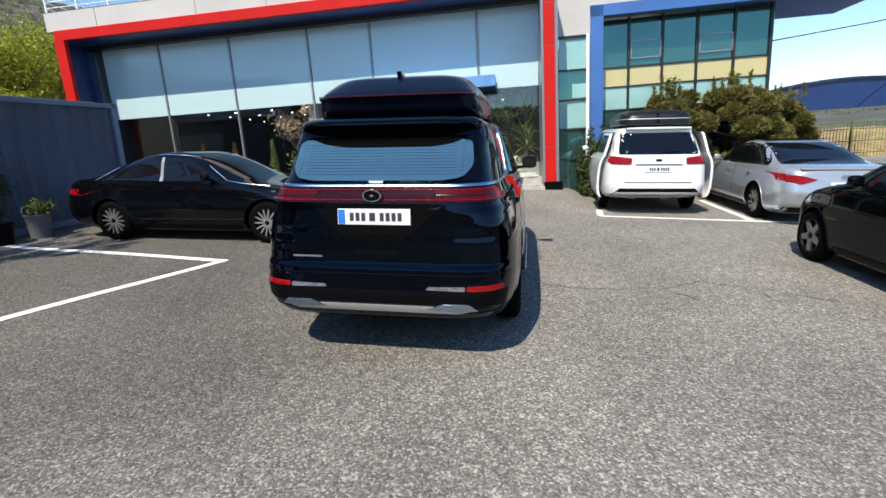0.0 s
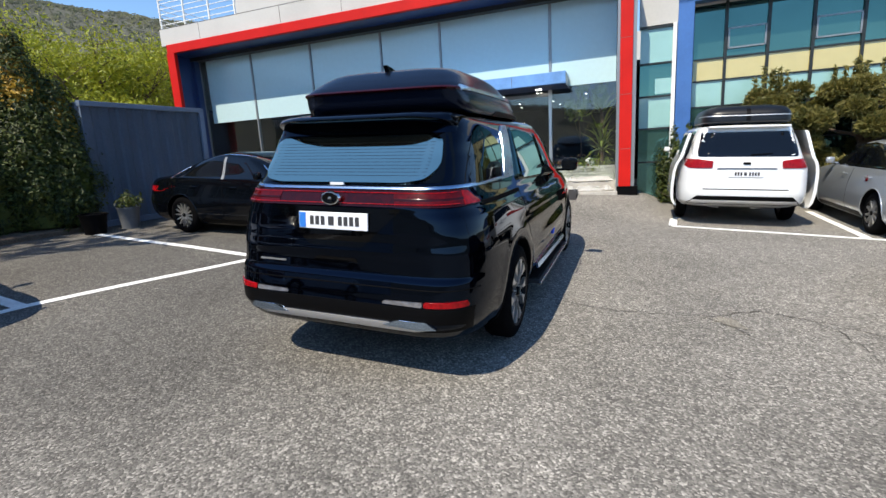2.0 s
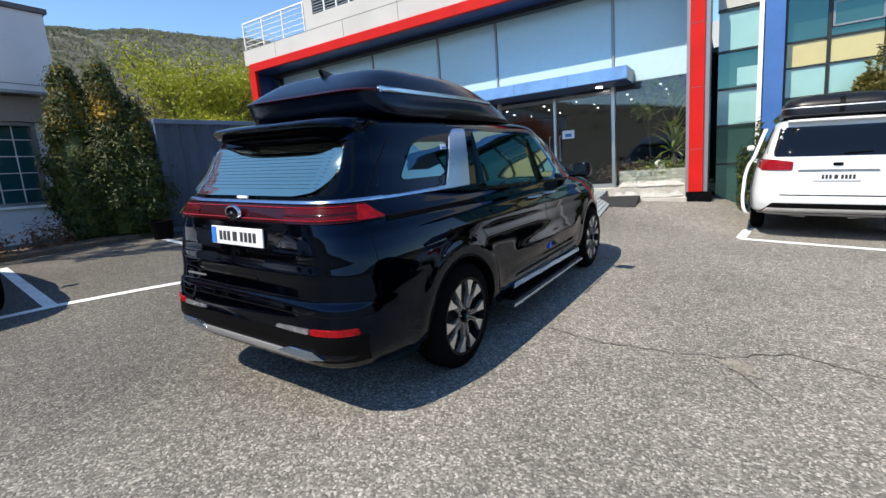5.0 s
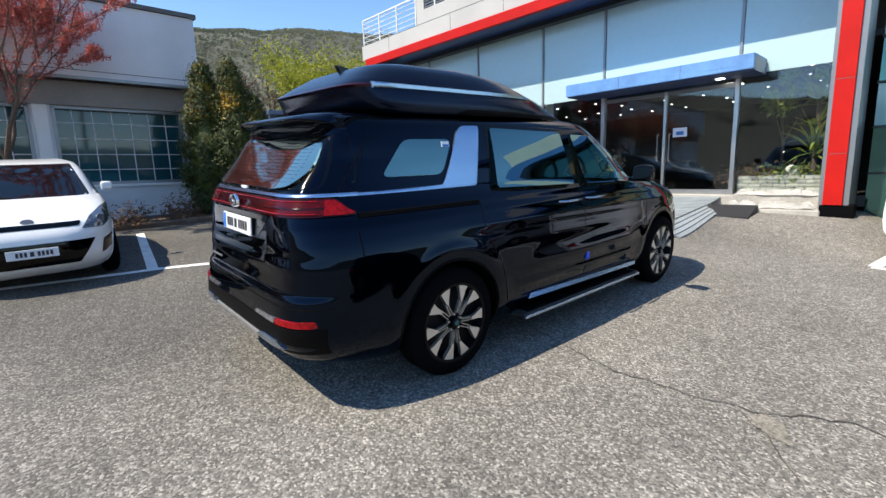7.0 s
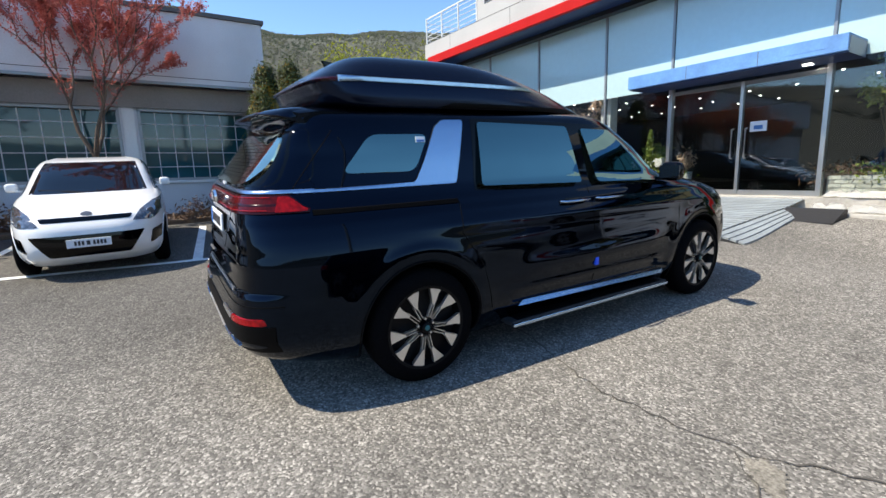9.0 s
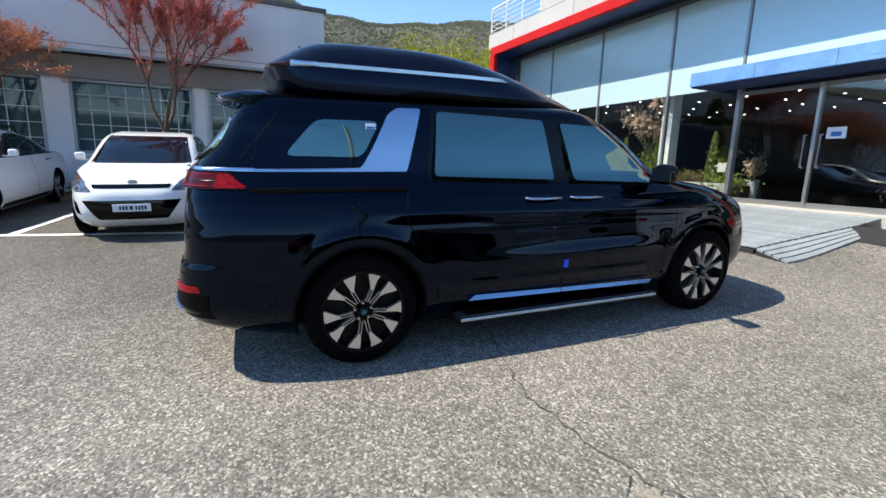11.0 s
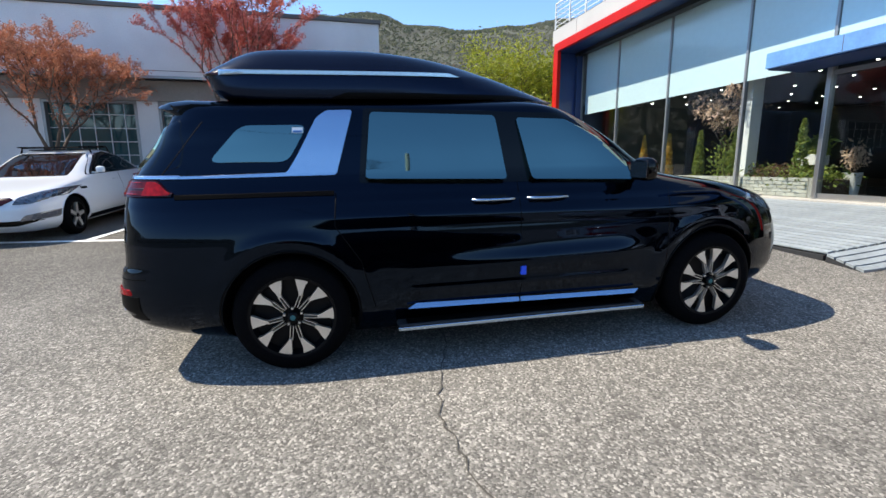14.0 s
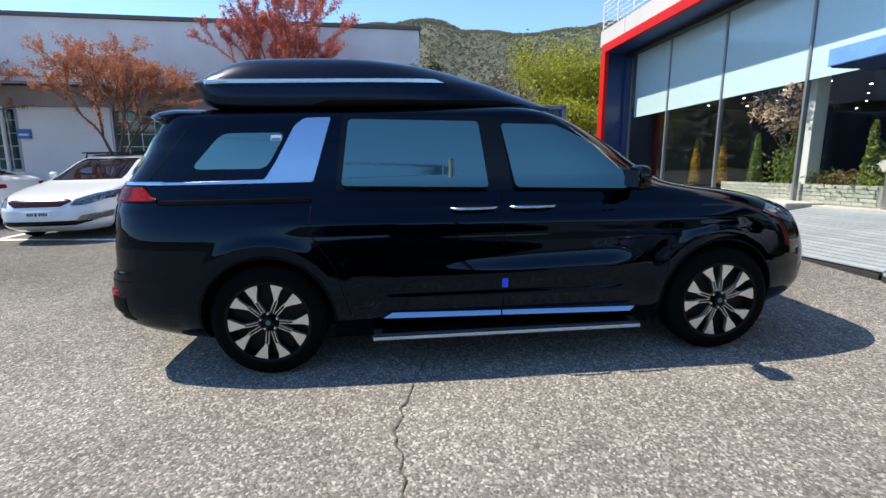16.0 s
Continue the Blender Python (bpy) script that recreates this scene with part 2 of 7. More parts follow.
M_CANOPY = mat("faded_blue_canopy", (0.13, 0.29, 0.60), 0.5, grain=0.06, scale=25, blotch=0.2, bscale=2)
M_FRAME = mat("aluminium_frame", (0.28, 0.29, 0.30), 0.4, metal=0.6, grain=0.06, scale=60)
M_DARKFRAME = mat("dark_window_frame", (0.03, 0.035, 0.035), 0.4, metal=0.4, grain=0.06, scale=60)
M_GLASS = glass_mat("showroom_glass", (0.88, 0.92, 0.92), 0.07)
M_FILMWHITE = mat("white_film", (0.46, 0.62, 0.64), 0.2, coat=0.8, grain=0.02, scale=10)
M_TEALGLASS = mat("teal_glass", (0.075, 0.17, 0.155), 0.05, metal=0.75, grain=0.03, scale=2, blotch=0.1, bscale=0.4)
M_TEALLITE = mat("pale_teal_film", (0.27, 0.47, 0.45), 0.2, coat=1.0, grain=0.03, scale=4)
M_YELLOWFILM = mat("yellow_film", (0.52, 0.45, 0.20), 0.25, coat=0.8, grain=0.03, scale=4)
M_OFFGLASS = mat("office_window_glass", (0.015, 0.065, 0.075), 0.04, metal=0.0, coat=0.3, grain=0.05, scale=2, blotch=0.3, bscale=0.5)
# near-black so that the hall's shade lies in the colour
M_ROOMSHADE = mat("shade_dark_interior", (0.022, 0.025, 0.027), 0.7, grain=0.1, scale=8, blotch=0.15, bscale=0.5)
M_ROOMFLOOR = mat("interior_floor", (0.09, 0.09, 0.09), 0.25, grain=0.06, scale=6)
M_SPOT = glow_mat("ceiling_spot", (1.0, 0.95, 0.85), 7.0)
M_BRICK = mat("pale_brick", (0.50, 0.49, 0.43), 0.85, grain=0.15, scale=30, bump=0.3, vary=0.16)
M_MORTAR = mat("mortar", (0.33, 0.32, 0.29), 0.9, grain=0.15, scale=40)
M_CONCRETE = mat("concrete", (0.42, 0.40, 0.36), 0.85, grain=0.12, scale=25, blotch=0.18, bscale=2, bump=0.25)
M_DECK = mat("weathered_deck_board", (0.235, 0.265, 0.28), 0.75, grain=0.12, scale=18, blotch=0.12, bscale=2, vary=0.12)
M_DECKBASE = mat("deck_underframe", (0.02, 0.021, 0.023), 0.9, grain=0.2, scale=20)
M_SHEET = mat("white_tarpaulin", (0.72, 0.71, 0.68), 0.6, grain=0.06, scale=20, bump=0.2)
M_CONTAINER = mat("grey_blue_container_paint", (0.125, 0.165, 0.24), 0.5, grain=0.06, scale=20, blotch=0.15, bscale=0.8)
M_STUCCO = mat("grey_stucco", (0.68, 0.68, 0.69), 0.85, grain=0.06, scale=40, blotch=0.1, bscale=0.7, bump=0.15)
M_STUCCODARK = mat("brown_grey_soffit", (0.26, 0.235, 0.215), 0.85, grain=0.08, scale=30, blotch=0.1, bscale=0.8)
M_COPING = mat("dark_coping", (0.10, 0.095, 0.09), 0.6, grain=0.1, scale=30)
M_BARK = mat("bark", (0.10, 0.07, 0.05), 0.9, grain=0.35, scale=30, bump=0.5)
M_LEAFRED = leaf_mat("red_maple_leaves", (0.36, 0.07, 0.055), (0.62, 0.21, 0.17))
M_LEAFORANGE = leaf_mat("orange_brown_leaves", (0.34, 0.12, 0.065), (0.58, 0.27, 0.16))
M_LEAFTHUJA = leaf_mat("thuja_leaves", (0.010, 0.024, 0.005), (0.105, 0.13, 0.022))
M_LEAFTIP = leaf_mat("thuja_orange_tips", (0.36, 0.23, 0.02), (0.60, 0.38, 0.05))
M_LEAFYELLOW = leaf_mat("spring_yellow_green_leaves", (0.20, 0.23, 0.015), (0.42, 0.43, 0.03))
M_LEAFPINE = leaf_mat("pine_needles", (0.085, 0.095, 0.022), (0.26, 0.22, 0.06))
M_LEAFGREEN = leaf_mat("green_leaves", (0.10, 0.16, 0.03), (0.32, 0.37, 0.07))
M_LEAFDRY = leaf_mat("dry_pink_leaves", (0.48, 0.35, 0.24), (0.72, 0.55, 0.42))
M_LEAFBROWN = leaf_mat("brown_shrub_leaves", (0.10, 0.06, 0.035), (0.20, 0.11, 0.06))
M_FOREST = forest_mat()
M_HILL = mat("hill_ground", (0.074, 0.076, 0.058), 0.95, grain=0.3, scale=0.12, blotch=0.3, bscale=0.03, bump=0.2)
M_POT = mat("grey_pail", (0.12, 0.13, 0.145), 0.5, grain=0.1, scale=20)
M_WHITE = mat("white_paint", (0.78, 0.78, 0.76), 0.5, grain=0.03, scale=25)
M_SIGN = mat("blue_sign", (0.05, 0.16, 0.42), 0.5, grain=0.04, scale=30)
M_BOX = mat("dark_roof_box", (0.007, 0.008, 0.010), 0.35, grain=0.15, scale=60, spec=0.3)
M_STEEL = mat("brushed_steel", (0.55, 0.55, 0.54), 0.3, metal=0.9, grain=0.05, scale=80)
M_ROCK = mat("pale_rock", (0.6, 0.58, 0.53), 0.85, grain=0.15, scale=20, bump=0.3)


# ---- mesh helpers ----
def mesh_of(name, bm, mats, smooth=None):
    me = bpy.data.meshes.new(name)
    bm.normal_update()
    bm.to_mesh(me)
    bm.free()
    for m in mats if isinstance(mats, (list, tuple)) else [mats]:
        me.materials.append(m)
    if smooth:
        me.shade_smooth()
        me.set_sharp_from_angle(angle=radians(smooth))
    return me


def part(name, bm, mats, parent, label="", smooth=None):
    """Links a bmesh (or a mesh) as one object under a thing or a part."""
    ob = new(name, bm if isinstance(bm, bpy.types.Mesh) else mesh_of(name, bm, mats, smooth))
    ob.parent = parent
    if label:
        ob["label"] = label
    return ob


def thing(name, m, label, category, group="", kind=""):
    ob = new(name)
    ob.empty_display_size = 0.1
    ob.matrix_world = m
    return tagged(ob, label, category, group, kind)


def solid(name, bm, mats, m, label, category="", group="", kind="", smooth=None):
    ob = new(name, mesh_of(name, bm, mats, smooth))
    ob.matrix_world = m
    return tagged(ob, label, category, group, kind)


def box(bm, x0, y0, z0, x1, y1, z1, bevel=0.0):
    vs = [bm.verts.new(p) for p in ((x0, y0, z0), (x1, y0, z0), (x1, y1, z0), (x0, y1, z0), (x0, y0, z1), (x1, y0, z1), (x1, y1, z1), (x0, y1, z1))]
    fs = [bm.faces.new([vs[i] for i in f]) for f in ((3, 2, 1, 0), (4, 5, 6, 7), (0, 1, 5, 4), (1, 2, 6, 5), (2, 3, 7, 6), (3, 0, 4, 7))]
    if bevel:
        bmesh.ops.bevel(bm, geom=list({e for f in fs for e in f.edges}), offset=bevel, segments=2, affect="EDGES", profile=0.5)
    return bm


def cube(*a, **k):
    return box(bmesh.new(), *a, **k)


def tube(bm, pts, radii, sides=8, cap=True):
    """A round tube along points, with a radius at each."""
    pts = [Vector(p) for p in pts]
    rings = []
    for i, p in enumerate(pts):
        d = (pts[min(i + 1, len(pts) - 1)] - pts[max(i - 1, 0)]).normalized()
        q = d.to_track_quat("Z", "Y")
        rings.append([bm.verts.new(p + q @ Vector((radii[i] * math.cos(a), radii[i] * math.sin(a), 0))) for a in (2 * math.pi * k / sides for k in range(sides))])
    for a, b in zip(rings, rings[1:]):
        for k in range(sides):
            bm.faces.new((a[k], a[(k + 1) % sides], b[(k + 1) % sides], b[k]))
    if cap:
        bm.faces.new(rings[0][::-1])
        bm.faces.new(rings[-1])
    return bm


def lathe(bm, profile, axis="x", sides=40, closed=False):
    """Turns (along, radius) pairs round an axis."""
    rings = []
    for a, r in profile:
        ring = []
        for k in range(sides):
            c, s = r * math.cos(2 * math.pi * k / sides), r * math.sin(2 * math.pi * k / sides)
            ring.append(bm.verts.new((a, c, s) if axis == "x" else (c, s, a)))
        rings.append(ring)
    pairs = list(zip(rings, rings[1:])) + ([(rings[-1], rings[0])] if closed else [])
    for a, b in pairs:
        for k in range(sides):
            bm.faces.new((a[k], a[(k + 1) % sides], b[(k + 1) % sides], b[k]))
    if not closed:
        for ring in (rings[0], rings[-1]):
            if (ring[0].co - ring[sides // 2].co).length > 1e-4:
                bm.faces.new(ring)
    bmesh.ops.recalc_face_normals(bm, faces=bm.faces[:])
    return bm


def prism(bm, poly, lo, hi, axis="x"):
    """An extruded polygon; poly holds the two other coordinates in order."""
    def put(a, p):
        return (a, p[0], p[1]) if axis == "x" else (p[0], a, p[1]) if axis == "y" else (p[0], p[1], a)
    a = [bm.verts.new(put(lo, p)) for p in poly]
    b = [bm.verts.new(put(hi, p)) for p in poly]
    n = len(poly)
    bm.faces.new(a[::-1])
    bm.faces.new(b)
    for i in range(n):
        bm.faces.new((a[i], a[(i + 1) % n], b[(i + 1) % n], b[i]))
    bmesh.ops.recalc_face_normals(bm, faces=bm.faces[:])
    return bm


def cards(name, centers, normals, size, mats, stretch=1.6):
    """Many small leaf blades, each a folded pair of triangles, as one mesh."""
    rng = np.random.default_rng(len(centers))
    n = len(centers)
    t = rng.normal(size=(n, 3))
    nn = normals / (np.linalg.norm(normals, axis=1, keepdims=True) + 1e-9)
    t -= (t * nn).sum(1, keepdims=True) * nn
    t /= np.linalg.norm(t, axis=1, keepdims=True) + 1e-9
    b = np.cross(nn, t)
    s = (size * rng.uniform(0.6, 1.4, n))[:, None]
    v = np.stack([centers - t * s * stretch, centers + b * s * 0.6 + nn * s * 0.25, centers + t * s * stretch, centers - b * s * 0.6 + nn * s * 0.25], 1).reshape(-1, 3)
    f = np.arange(n * 4).reshape(n, 4)
    faces = np.concatenate([f[:, [0, 1, 2]], f[:, [0, 2, 3]]])
    me = bpy.data.meshes.new(name)
    me.from_pydata(v.tolist(), [], faces.tolist())
    me.materials.append(mats)
    return me

# ---- the ground ----
def smooth(t):
    t = min(max(t, 0.0), 1.0)
    return t * t * (3 - 2 * t)


def rise(x, y):
    """How far the ground stands over the lot's plane: a ramp up to the showroom."""
    return 0.25 * smooth((y - 9.8) / 2.2) * smooth((1.7 - x) / 0.7) * smooth((x + 4.5) / 3)


def spaced(lo, hi, step, far):
    near = list(np.arange(lo, hi + 1e-6, step))
    out, d = [], step
    while (out[-1] if out else 0) < far:
        d *= 1.7
        out.append((out[-1] if out else 0) + d)
    return [lo - o for o in out[::-1]] + near + [hi + o for o in out]


xs, ys = spaced(-15, 14, 0.5, 700), spaced(-12, 17, 0.5, 700)
bm = bmesh.new()
grid = [[bm.verts.new((x, y, rise(x, y) + (0.012 * noise.noise(Vector((x * 0.6, y * 0.6, 0))) if abs(x) < 14 and -12 < y < 12 else 0))) for x in xs] for y in ys]
for a, b in zip(grid, grid[1:]):
    for i in range(len(xs) - 1):
        bm.faces.new((a[i], a[i + 1], b[i + 1], b[i]))
# far off, the sheet levels out with the horizon
for v in bm.verts:
    d = max(abs(v.co.x), abs(v.co.y))
    k = smooth((d - 25) / 60)
    plane = 0.048 * v.co.x - 0.023 * v.co.y
    v.co.z += k * (plane - 0.3)
solid("ground", bm, M_ASPHALT, LOT, "worn grey asphalt parking lot with pale stone chips", "ground", kind="structure", smooth=60)


def strip(bm, pts, width, z=0.004, jitter=0.0, seed=1):
    """A flat painted or cracked strip along points on the lot."""
    rng = random.Random(seed)
    line = []
    for (x0, y0), (x1, y1) in zip(pts, pts[1:]):
        n = max(2, int(math.hypot(x1 - x0, y1 - y0) / (0.06 if jitter else 0.4)))
        line += [(x0 + (x1 - x0) * i / n, y0 + (y1 - y0) * i / n) for i in range(n)]
    line.append(pts[-1])
    line = [(x + rng.uniform(-jitter, jitter), y + rng.uniform(-jitter, jitter)) for x, y in line]
    prev = None
    for i, (x, y) in enumerate(line):
        ax, ay = line[max(i - 1, 0)]
        bx, by = line[min(i + 1, len(line) - 1)]
        d = Vector((bx - ax, by - ay)).normalized()
        w = width / 2 * (rng.uniform(0.4, 1.5) if jitter else 1)
        h = rise(x, y) + z + 0.012 * noise.noise(Vector((x * 0.6, y * 0.6, 0)))
        cur = [bm.verts.new((x - d.y * w, y + d.x * w, h + 0.003)), bm.verts.new((x + d.y * w, y - d.x * w, h + 0.003))]
        if prev:
            bm.faces.new((prev[1], cur[1], cur[0], prev[0]))
        prev = cur
    return bm


for n, pts in enumerate([
    [(-4.0, 5.47), (-8.6, 5.96)],
    [(-4.06, 5.44), (-4.86, 3.1), (-5.12, 1.5), (-5.42, -0.2), (-5.8, -2.2), (-6.6, -6.5)],
    [(-4.92, 3.04), (-8.25, 3.4)],
    [(-5.42, 0.25), (-8.8, 0.62)],
    [(-5.85, -2.35), (-9.2, -2.0)],
    [(1.5, 9.52), (4.15, 9.1), (7.6, 8.6)],
    [(1.52, 9.56), (1.62, 10.6)],
    [(4.12, 9.12), (4.2, 12.0)],
]):
    solid("parking_line", strip(bmesh.new(), pts, 0.13, 0.003 + 0.001 * (n % 2)), M_LINE, LOT, "worn white painted parking bay line", "line", "parking bay lines", "structure")
solid("asphalt_crack", strip(bmesh.new(), [(-1.2, 5.1), (-0.1, 5.02), (0.35, 4.87), (0.7, 4.81), (1.15, 4.86), (1.5, 4.93), (1.9, 5.2), (2.4, 5.05), (3.0, 4.7)], 0.010, 0.004, 0.018, 3), M_CRACK, LOT, "dark jagged crack across the asphalt", "crack", kind="structure")
solid("asphalt_crack", strip(bmesh.new(), [(1.45, 4.9), (1.60, 4.72), (1.73, 4.57), (1.80, 4.42)], 0.007, 0.005, 0.02, 4), M_CRACK, LOT, "thin branching crack in the asphalt", "crack", kind="structure")
solid("asphalt_crack", strip(bmesh.new(), [(2.38, 4.9), (2.45, 4.42), (3.05, 4.15)], 0.008, 0.0055, 0.018, 5), M_CRACK, LOT, "thin branching crack in the asphalt", "crack", kind="structure")


# a broken-up spot where the cracks meet, with pale crushed stone in it
rng = random.Random(8)
bm = bmesh.new()
hub = None
ring = []
for k in range(40):
    a = 2 * math.pi * k / 40
    r = 0.75 + 0.5 * noise.noise(Vector((math.cos(a) * 1.7, math.sin(a) * 1.7, 3))) + rng.uniform(-0.14, 0.14)
    x, y = 1.60 + 0.10 * r * math.cos(a) - 0.08 * r * math.sin(a), 4.84 + 0.04 * r * math.cos(a) + 0.13 * r * math.sin(a)
    ring.append(bm.verts.new((x, y, rise(x, y) + 0.012 * noise.noise(Vector((x * 0.6, y * 0.6, 0))) + 0.006)))
hub = bm.verts.new((1.60, 4.84, 0.008 + rise(1.6, 4.84) + 0.012 * noise.noise(Vector((0.96, 2.904, 0)))))
for k in range(40):
    bm.faces.new((hub, ring[k], ring[(k + 1) % 40]))
solid("broken_patch", bm, mat("crushed_stone", (0.205, 0.188, 0.155), 0.95, grain=0.45, scale=70, blotch=0.3, bscale=12, bump=0.6), LOT, "pale broken patch of crushed stone in the asphalt", "patch", kind="structure")

# ---- vehicles ----
def cubic(zs, vals):
    """Monotone cubic through a table."""
    zs, vals = np.array(zs, float), np.array(vals, float)
    h = np.diff(zs)
    d = np.diff(vals) / h
    m = np.zeros(len(zs))
    m[1:-1] = np.where(d[:-1] * d[1:] > 0, 2 * d[:-1] * d[1:] / np.where(d[:-1] + d[1:] == 0, 1, d[:-1] + d[1:]), 0)
    m[0], m[-1] = d[0], d[-1]

    def at(z):
        z = min(max(z, zs[0]), zs[-1])
        i = min(max(int(np.searchsorted(zs, z)) - 1, 0), len(h) - 1)
        t = (z - zs[i]) / h[i]
        return float((2 * t**3 - 3 * t**2 + 1) * vals[i] + (t**3 - 2 * t**2 + t) * h[i] * m[i] + (-2 * t**3 + 3 * t**2) * vals[i + 1] + (t**3 - t**2) * h[i] * m[i + 1])
    return at


class Shell:
    """A vehicle's skin: at each height a rounded outline from its rear to its front end. y runs forward, x to the right."""

    def __init__(self, rows, mid):
        zs = [r[0] for r in rows]
        self.zs, self.mid = zs, mid
        self.rear, self.front, self.half, self.nr, self.nf = (cubic(zs, [r[k] for r in rows]) for k in range(1, 6))

    def at(self, th, z, out=0.0):
        def p(a):
            c, s = math.cos(a), math.sin(a)
            n = self.nf(z) if s > 0 else self.nr(z)
            e = (self.front(z) - self.mid) if s > 0 else (self.mid - self.rear(z))
            return Vector((self.half(z) * math.copysign(abs(c) ** (2 / n), c), self.mid + e * math.copysign(abs(s) ** (2 / n), s), z))
        v = p(th)
        if out:
            d = p(th + 0.002) - p(th - 0.002)
            if d.length > 1e-9:
                d.normalize()
                v += Vector((d.y, -d.x, 0)) * out
        return v

    def side(self, y, z):
        e = (self.front(z) - self.mid) if y > self.mid else (self.mid - self.rear(z))
        n = self.nf(z) if y > self.mid else self.nr(z)
        h = min(abs(y - self.mid) / e, 0.9999)
        return self.half(z) * (1 - h**n) ** (1 / n)

    def end(self, x, z, front=False):
        n = self.nf(z) if front else self.nr(z)
        k = (1 - min(abs(x) / self.half(z), 0.9999) ** n) ** (1 / n)
        return self.mid + (self.front(z) - self.mid) * k if front else self.mid - (self.mid - self.rear(z)) * k

    def turn(self, y, z):
        """The angle of the right-hand side's point at y, behind the middle."""
        h = min(abs(y - self.mid) / (self.mid - self.rear(z)), 1.0)
        return -math.asin(min(1.0, h ** (self.nr(z) / 2)))

    def mesh(self, levels, arches, mats, points=132):
        zr = self.zs[len(self.zs) // 3]
        th = np.linspace(-math.pi, math.pi, 3001)
        ps = [self.at(a, zr) for a in th]
        w = [0.0]
        for i in range(1, len(ps)):
            d = (ps[i] - ps[i - 1]).length
            q = 0.0
            if 1 < i:
                a, b = ps[i] - ps[i - 1], ps[i - 1] - ps[i - 2]
                q = a.angle(b, 0.0) if a.length > 1e-9 and b.length > 1e-9 else 0.0
            w.append(w[-1] + d + 0.3 * q)
        picks = [th[int(np.searchsorted(w, w[-1] * k / points))] for k in range(points)]
        bm = bmesh.new()
        rings = [[bm.verts.new(self.at(a, z)) for a in picks] for z in levels]
        for a, b in zip(rings, rings[1:]):
            for k in range(points):
                bm.faces.new((a[k], a[(k + 1) % points], b[(k + 1) % points], b[k]))
        bm.faces.new(rings[0][::-1])
        bm.faces.new(rings[-1])
        bmesh.ops.recalc_face_normals(bm, faces=bm.faces[:])
        cut = bmesh.new()
        for y, z, r in arches:
            for lo, hi in ((-1.3, -0.62), (0.62, 1.3)):
                prism(cut, [(y + r * math.cos(2 * math.pi * k / 48), z + r * math.sin(2 * math.pi * k / 48)) for k in range(48)], lo, hi)
        ob, cutter = new("shell", mesh_of("shell", bm, mats)), new("cutter", mesh_of("cutter", cut, []))
        mod = ob.modifiers.new("arch", "BOOLEAN")
        mod.operation, mod.solver, mod.object = "DIFFERENCE", "EXACT", cutter
        me = bpy.data.meshes.new_from_object(ob.evaluated_get(bpy.context.evaluated_depsgraph_get()))
        for o in (ob, cutter):
            d = o.data
            bpy.data.objects.remove(o)
            bpy.data.meshes.remove(d)
        for f in me.polygons:
            near = any(all(math.hypot(me.vertices[i].co.y - y, me.vertices[i].co.z - z) < r + 0.004 for i in f.vertices) for y, z, r in arches)
            f.material_index = 1 if near else 0
        me.shade_smooth()
        me.set_sharp_from_angle(angle=radians(38))
        return me


class PressedShell(Shell):
    """A skin with flared wheel arches, a shoulder crease and a hollow along its doors."""

    def bump(self, y, z):
        o = 0.0
        for wy in (1.13, 4.22):
            d = math.hypot(y - wy, z - 0.375)
            o += 0.009 * math.exp(-(((d - 0.50) / 0.04) ** 2)) * smooth((z - 0.22) / 0.15)
        o -= 0.026 * math.exp(-(((z - 0.655 - 0.02 * (y - 2.9)) / 0.075) ** 2)) * smooth((y - 1.75) / 0.9) * smooth((3.72 - y) / 0.35)
        line = 0.985 - 0.015 * (y - 2.6)
        o += 0.011 * max(0.0, 1 - abs(z - line) / 0.07) * smooth((y - 0.9) / 0.8) * smooth((4.7 - y) / 0.5)
        o += 0.012 * max(0.0, 1 - abs(z - 0.50) / 0.05) * smooth((y - 1.7) / 0.3) * smooth((3.7 - y) / 0.3)
        return o

    def ledge(self, x, z):
        """How far the tail stands out: a ridge across the gate and the bumper's shelf."""
        k = smooth((0.985 - abs(x) / self.half(z)) / 0.10)
        return k * (0.006 * max(0.0, 1 - abs(z - 0.875) / 0.06) + 0.016 * smooth((0.735 - z) / 0.025) * smooth((z - 0.36) / 0.14))

    def end(self, x, z, front=False):
        return Shell.end(self, x, z, front) - (0.0 if front else self.ledge(x, z))

    def at(self, th, z, out=0.0):
        v = Shell.at(self, th, z, out)
        if v.y < 0.7 and math.sin(th) < 0:
            v.y -= self.ledge(v.x, z)
        k = smooth((abs(v.x) / self.half(z) - 0.88) / 0.10)
        if k:
            v.x += math.copysign(self.bump(v.y, z) * k, v.x)
        return v

    def side(self, y, z):
        x = Shell.side(self, y, z)
        return x + self.bump(y, z) * smooth((x / self.half(z) - 0.88) / 0.10)


def rounded(poly, r=0.04, n=4):
    """A polygon with its corners rounded."""
    out = []
    for i, p in enumerate(poly):
        p, a, b = Vector(p), Vector(poly[i - 1]), Vector(poly[(i + 1) % len(poly)])
        k = min(r, (a - p).length * 0.45, (b - p).length * 0.45)
        s, e = p + (a - p).normalized() * k, p + (b - p).normalized() * k
        out += [tuple(s * (1 - t) ** 2 + 2 * p * t * (1 - t) + e * t * t) for t in (j / n for j in range(n + 1))]
    return out


